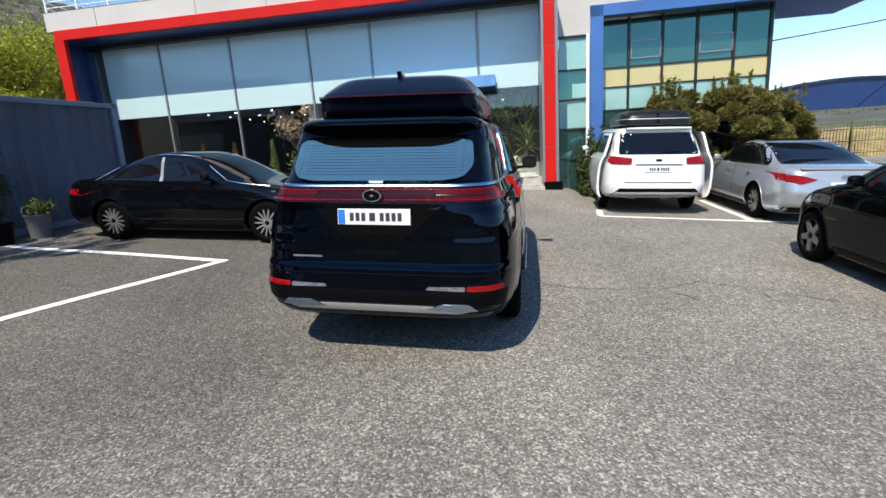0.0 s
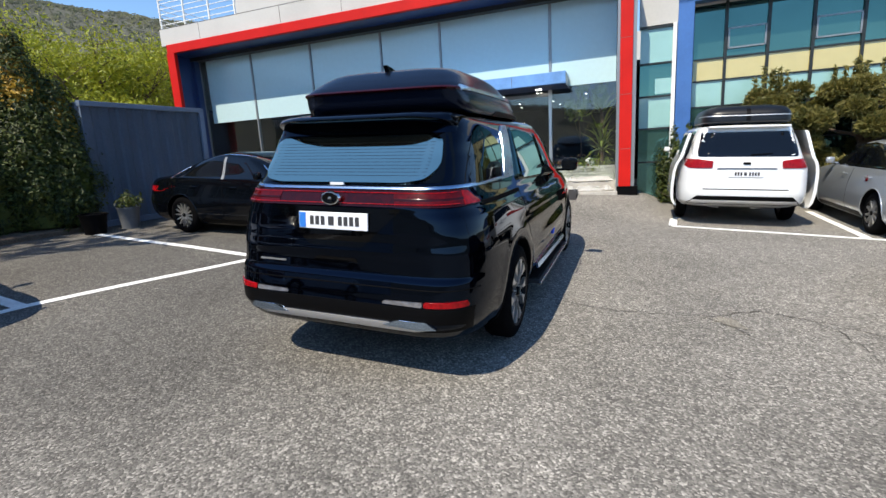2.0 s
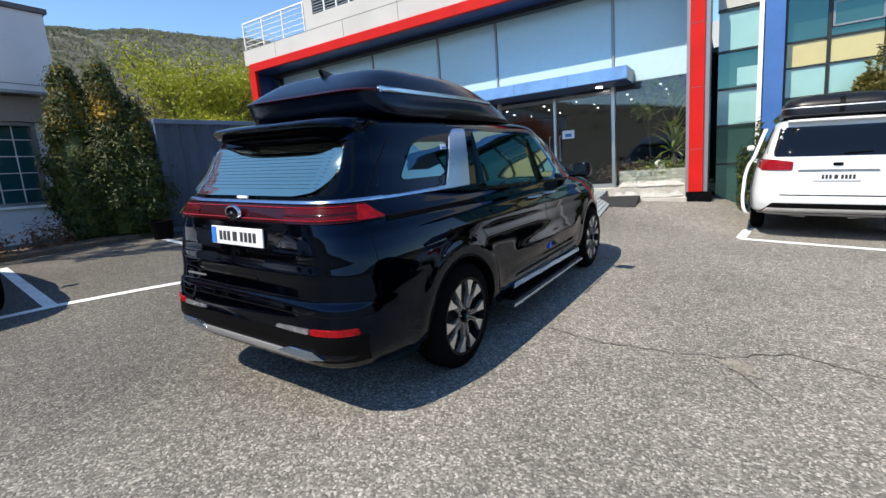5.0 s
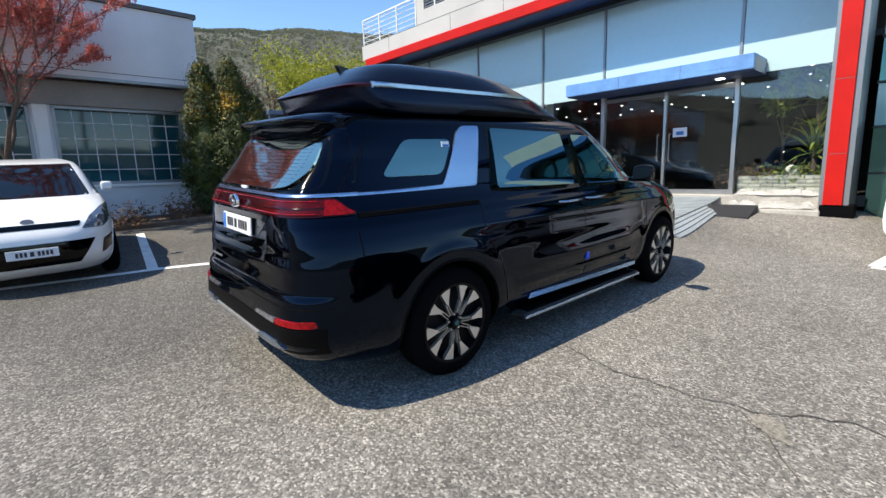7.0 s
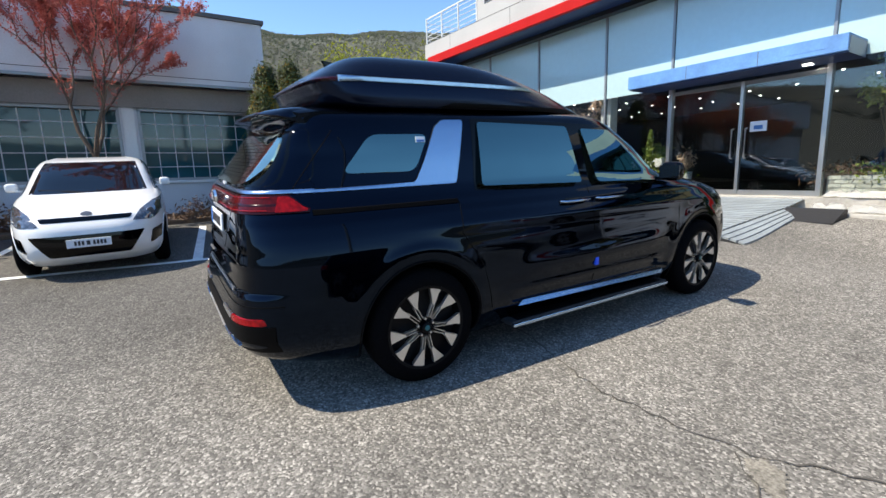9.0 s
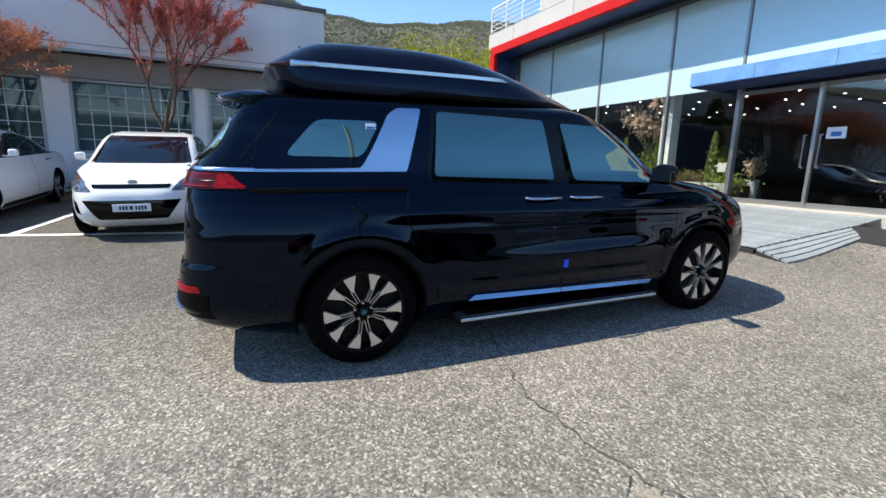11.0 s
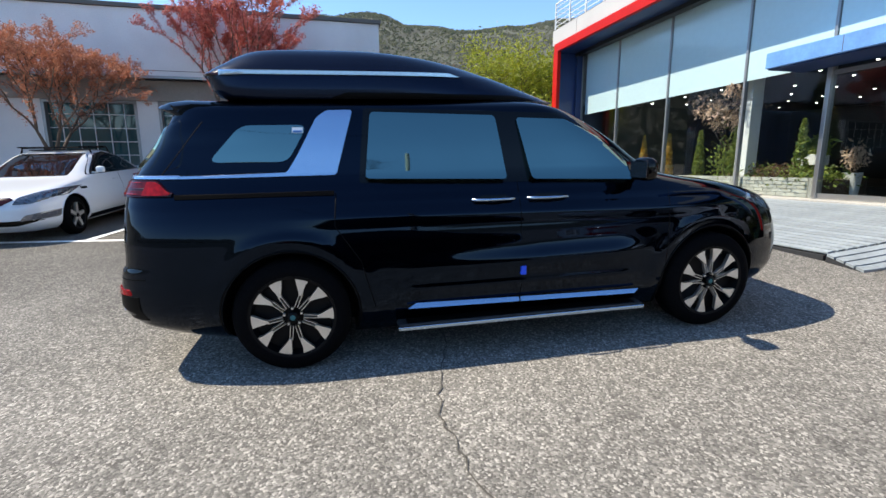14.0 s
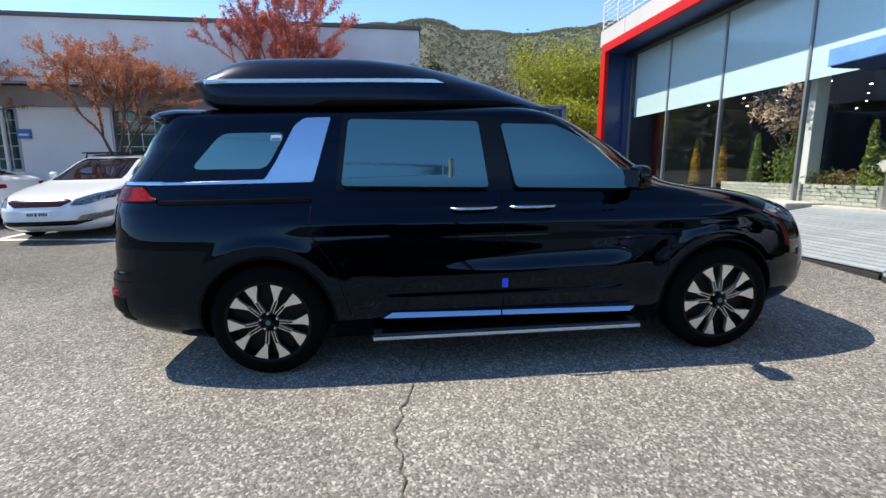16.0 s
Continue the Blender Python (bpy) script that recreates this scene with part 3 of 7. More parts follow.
def patch(fn, poly, out=0.004, across=12, rows=10):
    """A panel laid on a skin: the polygon (u, v) mapped by fn(u, v, out), with an edge down to the skin."""
    vs = sorted({round(p[1], 5) for p in poly} | set(np.linspace(min(p[1] for p in poly), max(p[1] for p in poly), rows)))
    eps = 1e-4
    bm = bmesh.new()
    top = []
    for v in vs:
        vv = min(max(v, vs[0] + eps), vs[-1] - eps)
        cuts = []
        for (u0, v0), (u1, v1) in zip(poly, poly[1:] + poly[:1]):
            if (v0 - vv) * (v1 - vv) < 0:
                cuts.append(u0 + (u1 - u0) * (vv - v0) / (v1 - v0))
        if len(cuts) >= 2:
            lo, hi = min(cuts), max(cuts)
            top.append([bm.verts.new(fn(lo + (hi - lo) * k / across, vv, out)) for k in range(across + 1)] + [(lo, hi, vv)])
    for a, b in zip(top, top[1:]):
        for k in range(across):
            bm.faces.new((a[k], a[k + 1], b[k + 1], b[k]))
    rim = [(r[0], r[-1][0], r[-1][2]) for r in top] + [(top[-1][k], top[-1][-1][0] + (top[-1][-1][1] - top[-1][-1][0]) * k / across, top[-1][-1][2]) for k in range(1, across + 1)]
    rim += [(r[across], r[-1][1], r[-1][2]) for r in top[-2::-1]] + [(top[0][k], top[0][-1][0] + (top[0][-1][1] - top[0][-1][0]) * k / across, top[0][-1][2]) for k in range(across - 1, 0, -1)]
    low = [bm.verts.new(fn(u, v, -0.006)) for _, u, v in rim]
    for i in range(len(rim)):
        j = (i + 1) % len(rim)
        bm.faces.new((rim[i][0], rim[j][0], low[j], low[i]))
    bmesh.ops.recalc_face_normals(bm, faces=bm.faces[:])
    return bm


def on_side(sh, s):
    return lambda y, z, o: (s * (sh.side(y, z) + o), y, z)


def on_rear(sh):
    return lambda x, z, o: (x, sh.end(x, z) - o, z)


def on_front(sh):
    return lambda x, z, o: (x, sh.end(x, z, True) + o, z)


def band(sh, a0, a1, low, high, out, n=60):
    """A strip round the skin between two angles; low and high give its heights by the share of the way."""
    bm = bmesh.new()
    rings = []
    for i in range(n + 1):
        t = i / n
        a = a0 + (a1 - a0) * t
        z0, z1 = low(t), high(t)
        rings.append([bm.verts.new(sh.at(a, z, o)) for z, o in ((z0, -0.01), (z0, out), ((z0 + z1) / 2, out * 1.2), (z1, out), (z1, -0.01))])
    for a, b in zip(rings, rings[1:]):
        for k in range(4):
            bm.faces.new((a[k], a[k + 1], b[k + 1], b[k]))
    bm.faces.new(rings[0])
    bm.faces.new(rings[-1][::-1])
    bmesh.ops.recalc_face_normals(bm, faces=bm.faces[:])
    return bm


def wheel_meshes(r, rim, width, style):
    """Meshes of one wheel that faces +x: barrel, tyre, spokes, cap."""
    w = width
    tyre = lathe(bmesh.new(), [(-w, rim), (-w, rim + 0.02), (-w + 0.006, r - 0.05), (-w + 0.025, r - 0.012), (-w + 0.05, r), (-0.05, r), (-0.025, r - 0.012), (-0.006, r - 0.05), (0.0, rim + 0.03), (-0.006, rim)], closed=True, sides=56)
    barrel = lathe(bmesh.new(), [(-w + 0.02, rim - 0.004), (-0.004, rim + 0.002), (-0.008, rim - 0.016), (-0.07, rim - 0.03), (-0.075, 0.05), (-0.075, 0.001)], sides=48)
    spokes = bmesh.new()
    if style == "van":
        # five pairs of flared machined blades, each carried by two thin ribs
        def flat(pts, x0, x1):
            rg = [[spokes.verts.new((x, q * math.cos(t), q * math.sin(t))) for q, t in pts] for x in (x0, x1)]
            spokes.faces.new(rg[1])
            spokes.faces.new(rg[0][::-1])
            for i in range(len(pts)):
                j = (i + 1) % len(pts)
                spokes.faces.new((rg[0][i], rg[0][j], rg[1][j], rg[1][i]))

        for k in range(10):
            g = 1 if k % 2 else -1
            mid = 2 * math.pi * (k // 2) / 5 + 0.25
            c = mid + g * 0.305
            q = rim - 0.004
            flat([(0.152, mid + g * 0.225 - 0.05), (0.178, mid + g * 0.245 - 0.085), (0.225, c - 0.135), (q, c - 0.180), (q, c - 0.06), (q, c + 0.06), (q, c + 0.165), (0.178, mid + g * 0.245 + 0.085), (0.152, mid + g * 0.225 + 0.05)], -0.04, -0.012)
            for e in (-1, 1):
                m0, m1 = mid + g * 0.24, mid + g * 0.20
                flat([(0.066, m0 + e * 0.14 - 0.032), (0.160, m1 + e * 0.058 - 0.013), (0.160, m1 + e * 0.058 + 0.013), (0.066, m0 + e * 0.14 + 0.032)], -0.045, -0.02)
        for k in range(5):
            t = 2 * math.pi * k / 5 + 0.25 + math.pi / 5
            nut = bmesh.ops.create_cone(spokes, cap_ends=True, segments=6, radius1=0.010, radius2=0.008, depth=0.02)["verts"]
            bmesh.ops.transform(spokes, matrix=pose(-0.03, 0.056 * math.cos(t), 0.056 * math.sin(t), 0, 90, 0), verts=nut)
    else:
        count, wide = {"multi": (14, 0.011), "five": (5, 0.042), "star": (5, 0.034), "ten": (10, 0.02)}[style]
        for k in range(count):
            a = 2 * math.pi * k / count + 0.2
            pts = [(0.04, -wide), (rim - 0.008, -wide * 0.8), (rim - 0.008, wide * 0.8), (0.04, wide)]
            ring = [[spokes.verts.new((x, p[0] * math.cos(a) - p[1] * math.sin(a), p[0] * math.sin(a) + p[1] * math.cos(a))) for p in pts] for x in (-0.05, -0.015)]
            spokes.faces.new(ring[1])
            spokes.faces.new(ring[0][::-1])
            for i in range(4):
                spokes.faces.new((ring[0][i], ring[0][(i + 1) % 4], ring[1][(i + 1) % 4], ring[1][i]))
    bmesh.ops.recalc_face_normals(spokes, faces=spokes.faces[:])
    cap = lathe(bmesh.new(), [(-0.05, 0.036), (-0.008, 0.034), (-0.004, 0.028), (-0.002, 0.001)], sides=24)
    return (mesh_of("wheel", barrel, M_DARKALLOY, 40), mesh_of("tyre", tyre, M_RUBBER, 40), mesh_of("rim_spokes", spokes, M_GREYALLOY if style == "five" else M_ALLOY, 20), mesh_of("hub_cap", cap, M_DARKALLOY, 30))


def add_wheels(car, spots, meshes, emblem=None):
    for x, y, z in spots:
        w = new("wheel", meshes[0])
        w.parent = car
        w.matrix_basis = pose(x, y, z, 37 * y, 0, 0 if x > 0 else 180)
        part("tyre", meshes[1], None, w)
        part("rim", meshes[2], None, w, "machined silver spokes")
        cap = part("hub_cap", meshes[3], None, w)
        if emblem:
            part("emblem", emblem, None, cap, "small teal wheel emblem")


def levels_of(rows, n):
    zs = [r[0] for r in rows]
    return sorted(set([round(z, 4) for z in np.linspace(zs[0], zs[-1], n)] + zs))


def lip(sh, y, z, r, s, thick=0.014, a0=-25, a1=205):
    """A raised lip round a wheel arch."""
    pts = []
    for k in range(29):
        a = radians(a0 + (a1 - a0) * k / 28)
        yy, zz = y + r * math.cos(a), z + r * math.sin(a)
        if zz > sh.zs[0]:
            pts.append((s * (sh.side(yy, zz) - 0.001), yy, zz))
    return tube(bmesh.new(), pts, [thick] * len(pts), 6)


def plate(parent, m, wide=0.52, high=0.11, blue=True):
    """A number plate whose writing is shown as plain bars. It faces -y."""
    p = part("number_plate", cube(-wide / 2, 0, -high / 2, wide / 2, 0.012, high / 2, bevel=0.004), M_PLATE, parent, "white number plate with dark bars")
    p.matrix_basis = m
    if blue:
        part("plate_band", cube(-wide / 2 + 0.006, -0.003, -high / 2 + 0.006, -wide / 2 + 0.055, 0.0, high / 2 - 0.006), M_PLATEBLUE, p, "blue band of the plate")
    for a, b in ((-0.170, -0.142), (-0.128, -0.100), (-0.086, -0.058), (-0.030, 0.012), (0.045, 0.073), (0.087, 0.115), (0.129, 0.157), (0.171, 0.199)):
        k = wide / 0.52
        part("plate_bar", cube(a * k, -0.003, -high * 0.26, b * k, 0.0, high * 0.26), M_PLATEINK, p)
    return p


def mirror_bm(s, y, z, x0, x1, high=0.16, deep=0.13):
    bm = bmesh.new()
    bmesh.ops.create_icosphere(bm, subdivisions=3, radius=1)
    for v in bm.verts:
        c = v.co
        q = Vector([math.copysign(abs(k) ** 0.6, k) for k in c])
        v.co = (s * ((x0 + x1) / 2 + q.x * (x1 - x0) / 2), y + q.y * deep / 2, z + q.z * high / 2)
    box(bm, min(s * (x0 - 0.12), s * (x0 + 0.03)), y + 0.0, z - high * 0.5, max(s * (x0 - 0.12), s * (x0 + 0.03)), y + 0.05, z - high * 0.32)
    return bm


# the black van, seen all round its rear and right-hand side
VAN = [  # z, rear, front, half width, roundness behind, roundness ahead
    (0.20, 0.42, 4.85, 0.86, 6, 5), (0.28, 0.24, 5.02, 0.925, 7, 5), (0.36, 0.10, 5.12, 0.962, 7.5, 5), (0.46, 0.055, 5.16, 0.985, 8, 5),
    (0.60, 0.075, 5.16, 0.995, 8.5, 5), (0.75, 0.10, 5.13, 0.989, 8.5, 5), (0.84, 0.11, 5.09, 0.983, 8.5, 5), (0.92, 0.116, 5.04, 0.972, 8.5, 5), (0.99, 0.12, 4.94, 0.957, 8.5, 5.2),
    (1.04, 0.125, 4.80, 0.943, 8.5, 5.5), (1.09, 0.13, 4.60, 0.926, 8.5, 6), (1.13, 0.135, 4.38, 0.903, 8.5, 6.5), (1.165, 0.14, 4.12, 0.888, 8.5, 7),
    (1.20, 0.155, 3.97, 0.868, 8.5, 6), (1.26, 0.18, 3.87, 0.845, 8.5, 5), (1.30, 0.21, 3.80, 0.835, 8.5, 5), (1.45, 0.335, 3.58, 0.800, 9.5, 5),
    (1.58, 0.43, 3.36, 0.764, 13, 5), (1.655, 0.485, 3.20, 0.738, 14, 5), (1.69, 0.485, 3.10, 0.715, 14, 5), (1.715, 0.51, 2.98, 0.675, 9, 5), (1.735, 0.62, 2.78, 0.60, 5, 4), (1.748, 0.95, 2.4, 0.46, 4, 4)]
VAN_AT = LOT @ pose(-0.995, 2.87, 0)
vs = PressedShell(VAN, 2.6)
van = thing("van", VAN_AT, "glossy black high-roof passenger van parked on the asphalt", "van")
WR, WF, WZ = 1.13, 4.22, 0.375
part("body", vs.mesh(levels_of(VAN, 110), [(WR, WZ, 0.425), (WF, WZ, 0.425)], [M_BLACK, M_PLASTIC], 300), None, van, "glossy black bodywork")
add_wheels(van, [(0.995, WR, WZ), (0.995, WF, WZ), (-0.995, WR, WZ), (-0.995, WF, WZ)], wheel_meshes(0.372, 0.272, 0.235, "van"), mesh_of("emblem", lathe(bmesh.new(), [(-0.004, 0.001), (-0.002, 0.018), (0.0, 0.016), (0.001, 0.001)], sides=16), mat("teal_emblem", (0.01, 0.12, 0.13), 0.3, grain=0.4, scale=120)))
for s in (1, -1):
    f = on_side(vs, s)
    part("quarter_window", patch(f, rounded([(0.70, 1.355), (0.90, 1.575), (1.30, 1.575), (1.17, 1.35)], 0.06), 0.006), M_TINT, van, "sky-reflecting tinted window", 60)
    lean = lambda y, z, o, s=s: (s * (vs.side(y, z) + o + (0.075 * (1.66 - z) if o > 0 else 0)), y, z)
    part("sliding_door_window", patch(lean, rounded([(1.64, 1.235), (1.695, 1.655), (2.54, 1.628), (2.59, 1.205)], 0.03), 0.012, 26, 22), M_TINT, van, "sky-reflecting tinted window", 60)
    part("front_door_window", patch(lean, rounded([(2.77, 1.2), (2.69, 1.612), (3.06, 1.6), (3.35, 1.46), (3.53, 1.30), (3.53, 1.175)], 0.03), 0.012, 26, 22), M_TINT, van, "sky-reflecting tinted window", 60)
    part("quarter_light", patch(f, rounded([(3.565, 1.18), (3.565, 1.29), (3.80, 1.165)], 0.012), 0.006, 6, 6), M_GLOSSBLACK, van, "", 60)
    part("pillar_trim", patch(f, rounded([(1.12, 1.262), (1.17, 1.30), (1.235, 1.40), (1.355, 1.62), (1.42, 1.665), (1.585, 1.668), (1.46, 1.262)], 0.02), 0.012, rows=16), M_SATIN, van, "satin chrome pillar trim", 50)
    part("door_frame", patch(f, rounded([(1.60, 1.205), (1.655, 1.68), (3.10, 1.645), (3.60, 1.30), (3.60, 1.16)], 0.02), 0.002, 20, 16), M_GLOSSBLACK, van, "gloss black window frame", 60)
    part("belt_trim", patch(f, [(0.42, 1.262), (0.42, 1.282), (1.15, 1.285), (1.15, 1.262)], 0.012, 14, 4), M_SATIN, van, "satin chrome belt line", 50)
    part("rail_slot", patch(f, [(0.50, 1.140), (0.50, 1.170), (1.44, 1.166), (1.44, 1.138)], 0.008, 16, 8), M_RUBBER, van, "black sliding door rail slot")
    tilt = lambda y, z, o, s=s: (s * (vs.side(y, z) + o + 0.9 * (0.40 - z)), y, z)
    part("lower_trim", patch(tilt, rounded([(1.87, 0.372), (1.93, 0.402), (2.655, 0.388), (2.655, 0.36)], 0.006), 0.016, 14, 4), M_SATIN, van, "satin chrome door strip", 50)
    part("lower_trim", patch(tilt, rounded([(2.665, 0.36), (2.665, 0.388), (3.59, 0.374), (3.55, 0.346)], 0.006), 0.016, 14, 4), M_SATIN, van, "satin chrome door strip", 50)
    for a, b in (((2.67, 1.19), (2.675, 0.34)), ((3.83, 1.10), (3.80, 0.36)), ((1.45, 1.15), (1.43, 0.95)), ((1.43, 0.95), (1.58, 0.72)), ((1.58, 0.72), (1.66, 0.40)), ((0.68, 1.60), (0.42, 1.28))):
        pts = [(a[0] + (b[0] - a[0]) * k / 12, a[1] + (b[1] - a[1]) * k / 12) for k in range(13)]
        part("door_gap", tube(bmesh.new(), [(s * (vs.side(y, z) - 0.0015), y, z) for y, z in pts], [0.004] * 13, 5), M_PLASTIC, van)
    for y0, y1 in ((2.335, 2.64), (2.73, 3.03)):
        pts = [(s * (vs.side(y, 1.07) + o), y, 1.075) for y, o in ((y0, 0.0), (y0 + 0.025, 0.035), ((y0 + y1) / 2, 0.045), (y1 - 0.025, 0.035), (y1, 0.0))]
        part("door_handle", tube(bmesh.new(), pts, [0.008, 0.010, 0.010, 0.010, 0.008], 8), M_SATIN, van, "chrome door handle", 50)
        part("handle_cup", patch(f, rounded([(y0 + 0.05, 1.045), (y0 + 0.05, 1.10), (y1 - 0.05, 1.10), (y1 - 0.05, 1.045)], 0.025), 0.0015, 8, 6), M_GLOSSBLACK, van)
    for y, nm in ((WR, "rear"), (WF, "front")):
        part("arch_lip", lip(vs, y, WZ, 0.435, s, 0.008), M_PLASTIC, van, "", 60)
    st = bmesh.new()
    box(st, min(s * 0.80, s * 1.03), 1.80, 0.235, max(s * 0.80, s * 1.03), 3.62, 0.27, bevel=0.008)
    step = part("running_board", st, M_STEP, van, "dark ribbed running board")
    part("board_edge", cube(min(s * 1.025, s * 1.045), 1.80, 0.232, max(s * 1.025, s * 1.045), 3.62, 0.258, bevel=0.004), M_SATIN, step, "satin metal edge strip")
    for k in range(8):
        xx = s * (0.86 + 0.021 * k)
        part("tread_rib", cube(xx - 0.006, 1.86, 0.269, xx + 0.006, 3.56, 0.275), M_PLASTIC, step)
    for y in (1.74, 3.66):
        part("board_bracket", tube(bmesh.new(), [(s * 0.8, y + (0.1 if y < 2 else -0.1), 0.25), (s * 0.9, y, 0.30), (s * 0.7, y - (0.1 if y < 2 else -0.1), 0.34)], [0.022] * 3, 6), M_PLASTIC, van)
    mir = part("door_mirror", mirror_bm(s, 3.53, 1.25, 0.96, 1.15, 0.16, 0.10), M_GLOSSBLACK, van, "gloss black door mirror", 50)
    part("mirror_glass", cube(min(s * 0.97, s * 1.15), 3.475, 1.195, max(s * 0.97, s * 1.15), 3.482, 1.30), M_DARKGLASS, mir)
    # rear lamps: the bar's ends, the reflectors in the bumper
    part("reflector", patch(on_rear(vs), rounded([(s * 0.64, 0.568), (s * 0.64, 0.60), (s * 0.88, 0.606), (s * 0.89, 0.568)] if s > 0 else [(-0.89, 0.568), (-0.88, 0.606), (-0.64, 0.60), (-0.64, 0.568)], 0.01), 0.01, 12, 4), M_REDLAMP, van, "red bumper reflector", 50)
    part("reversing_lamp", patch(on_rear(vs), rounded([(0.36, 0.572), (0.37, 0.592), (0.63, 0.598), (0.63, 0.568)] if s > 0 else [(-0.63, 0.568), (-0.63, 0.598), (-0.37, 0.592), (-0.36, 0.572)], 0.01), 0.01, 10, 4), M_CLEARLAMP, van, "clear reversing lamp", 50)
    part("headlamp", patch(on_side(vs, s), rounded([(4.55, 0.98), (4.62, 1.03), (4.86, 0.96), (4.93, 0.86), (4.78, 0.90)], 0.02), 0.008, 10, 6), M_HEADLAMP, van, "clear headlamp", 50)
tip = -vs.turn(0.50, 1.2)
def tapered(a0, a1, high, drop):
    """A height that falls away where a strip runs forward along the flank."""
    return lambda t: high - drop * smooth((vs.at(a0 + (a1 - a0) * t, 1.2).y - 0.36) / 0.14)


lamp = part("lamp_bar", band(vs, -math.pi + tip, -tip, lambda t: 1.162, tapered(-math.pi + tip, -tip, 1.258, 0.075), 0.014, 160), M_DARKRED, van, "dark red full-width tail lamp bar", 50)
near_tip = -vs.turn(0.488, 1.2)
for s in (1, -1):
    e0, e1 = -math.pi / 2 + s * 0.75, -math.pi / 2 + s * (math.pi / 2 - near_tip)
    a0, a1 = min(e0, e1), max(e0, e1)
    part("lamp_end", band(vs, a0, a1, lambda t: 1.170, tapered(a0, a1, 1.250, 0.068), 0.019, 60), M_REDLAMP, lamp, "red tail lamp end", 50)
    m0, m1 = sorted((-math.pi / 2 + s * 0.05, -math.pi / 2 + s * 0.75))
    part("lamp_block", band(vs, m0, m1, lambda t: 1.172, lambda t: 1.248, 0.0165, 120), M_MIDRED, lamp, "red inner lamp block", 50)
    part("lamp_core", band(vs, m0, m1, lambda t: 1.196, lambda t: 1.216, 0.0185, 120), M_DARKRED, lamp, "dark slot of the lamp", 50)
for z in (1.176, 1.242):
    part("lamp_line", band(vs, -math.pi + 0.9, -0.9, lambda t, z=z: z, lambda t, z=z: z + 0.006, 0.018, 70), M_REDLAMP, lamp)
part("tailgate_trim", band(vs, -math.pi + tip, -tip, lambda t: 1.265, lambda t: 1.283, 0.012, 100), M_SATIN, van, "satin chrome strip under the rear window", 50)
part("rear_glass_surround", patch(on_rear(vs), rounded([(-0.80, 1.30), (-0.72, 1.62), (0.72, 1.62), (0.80, 1.30)], 0.05), 0.003, 30, 14), M_GLOSSBLACK, van, "", 60)
pane_lean = lambda x, z, o: (x, vs.end(x, z) - o - (0.07 * (1.60 - z) if o > 0 else 0), z)
part("rear_window", patch(pane_lean, rounded([(-0.46, 1.305), (-0.60, 1.325), (-0.665, 1.40), (-0.645, 1.56), (-0.58, 1.592), (0.58, 1.592), (0.645, 1.56), (0.665, 1.40), (0.60, 1.325), (0.46, 1.305)], 0.04), 0.007, 30, 14), M_TINTREAR, van, "pale sky-reflecting rear window", 60)
for k in range(11):
    z = 1.345 + 0.02 * k
    part("heater_line", tube(bmesh.new(), [pane_lean(x, z, 0.007) for x in np.linspace(-0.60, 0.60, 17)], [0.0011] * 17, 4), M_PLASTIC, van)
sp = bmesh.new()
rows_ = []


def roof_z(x):
    """The roof's height over a point across the van."""
    lo, hi = 1.60, 1.748
    for _ in range(18):
        m = (lo + hi) / 2
        lo, hi = (m, hi) if vs.half(m) > abs(x) else (lo, m)
    return lo


for i in range(49):
    x = 0.695 * math.sin(math.pi / 2 * (-1 + 2 * i / 48))
    e = abs(x) / 0.695
    yb, zt = vs.end(x * 0.985, 1.655), roof_z(x)
    tip = yb - 0.015 - 0.14 * (1 - e**5)
    yg = min(vs.end(x, 1.60), 0.62) - 0.002
    rows_.append([sp.verts.new((x, yy, zz)) for yy, zz in ((1.15, zt - 0.03), (max(0.80, yb + 0.14), zt - 0.002), (yb + 0.07, zt + 0.002), (yb - 0.03, zt - 0.012), (tip + 0.012, zt - 0.034), (tip, zt - 0.046), (tip + 0.012, zt - 0.060), (yb - 0.01, zt - 0.075), (yg, 1.60), (1.15, 1.60))])
for a_, b_ in zip(rows_, rows_[1:]):
    for k in range(10):
        sp.faces.new((a_[k], a_[(k + 1) % 10], b_[(k + 1) % 10], b_[k]))
sp.faces.new(rows_[0])
sp.faces.new(rows_[-1][::-1])
bmesh.ops.recalc_face_normals(sp, faces=sp.faces[:])
part("spoiler", sp, M_BLACK, van, "black roof spoiler", 50)
part("plate_recess", patch(on_rear(vs), rounded([(-0.20, 0.90), (-0.48, 1.15), (0.48, 1.15), (0.20, 0.90)], 0.02), 0.002, 12, 8), M_GLOSSBLACK, van)
plate(van, pose(-0.005, 0.105, 1.065, -4, 0, 0))
bd = bmesh.new()
lathe(bd, [(0.0, 0.001), (0.0, 0.072), (0.012, 0.066), (0.014, 0.001)], axis="z", sides=32)
bd_ob = part("badge", bd, M_CHROME, van, "oval chrome badge", 40)
bd_ob.matrix_basis = pose(-0.01, 0.118, 1.21, 90, 0, 0) @ Matrix.Diagonal((1.0, 0.62, 1.2, 1))
part("badge_face", lathe(bmesh.new(), [(0.013, 0.001), (0.0155, 0.05), (0.013, 0.058)], axis="z", sides=32), M_GLOSSBLACK, bd_ob)
part("model_badge", cube(-0.62, 0.098, 0.775, -0.40, 0.108, 0.786), M_FRAME, van, "small chrome badge bar")
part("maker_label", cube(-0.05, 0.178, 1.288, 0.05, 0.188, 1.304), M_PLATE, van, "small pale label above the strip")
part("tailgate_crease", band(vs, -math.pi + 0.75, -0.75, lambda t: 0.665, lambda t: 0.673, 0.002, 40), M_PLASTIC, van)
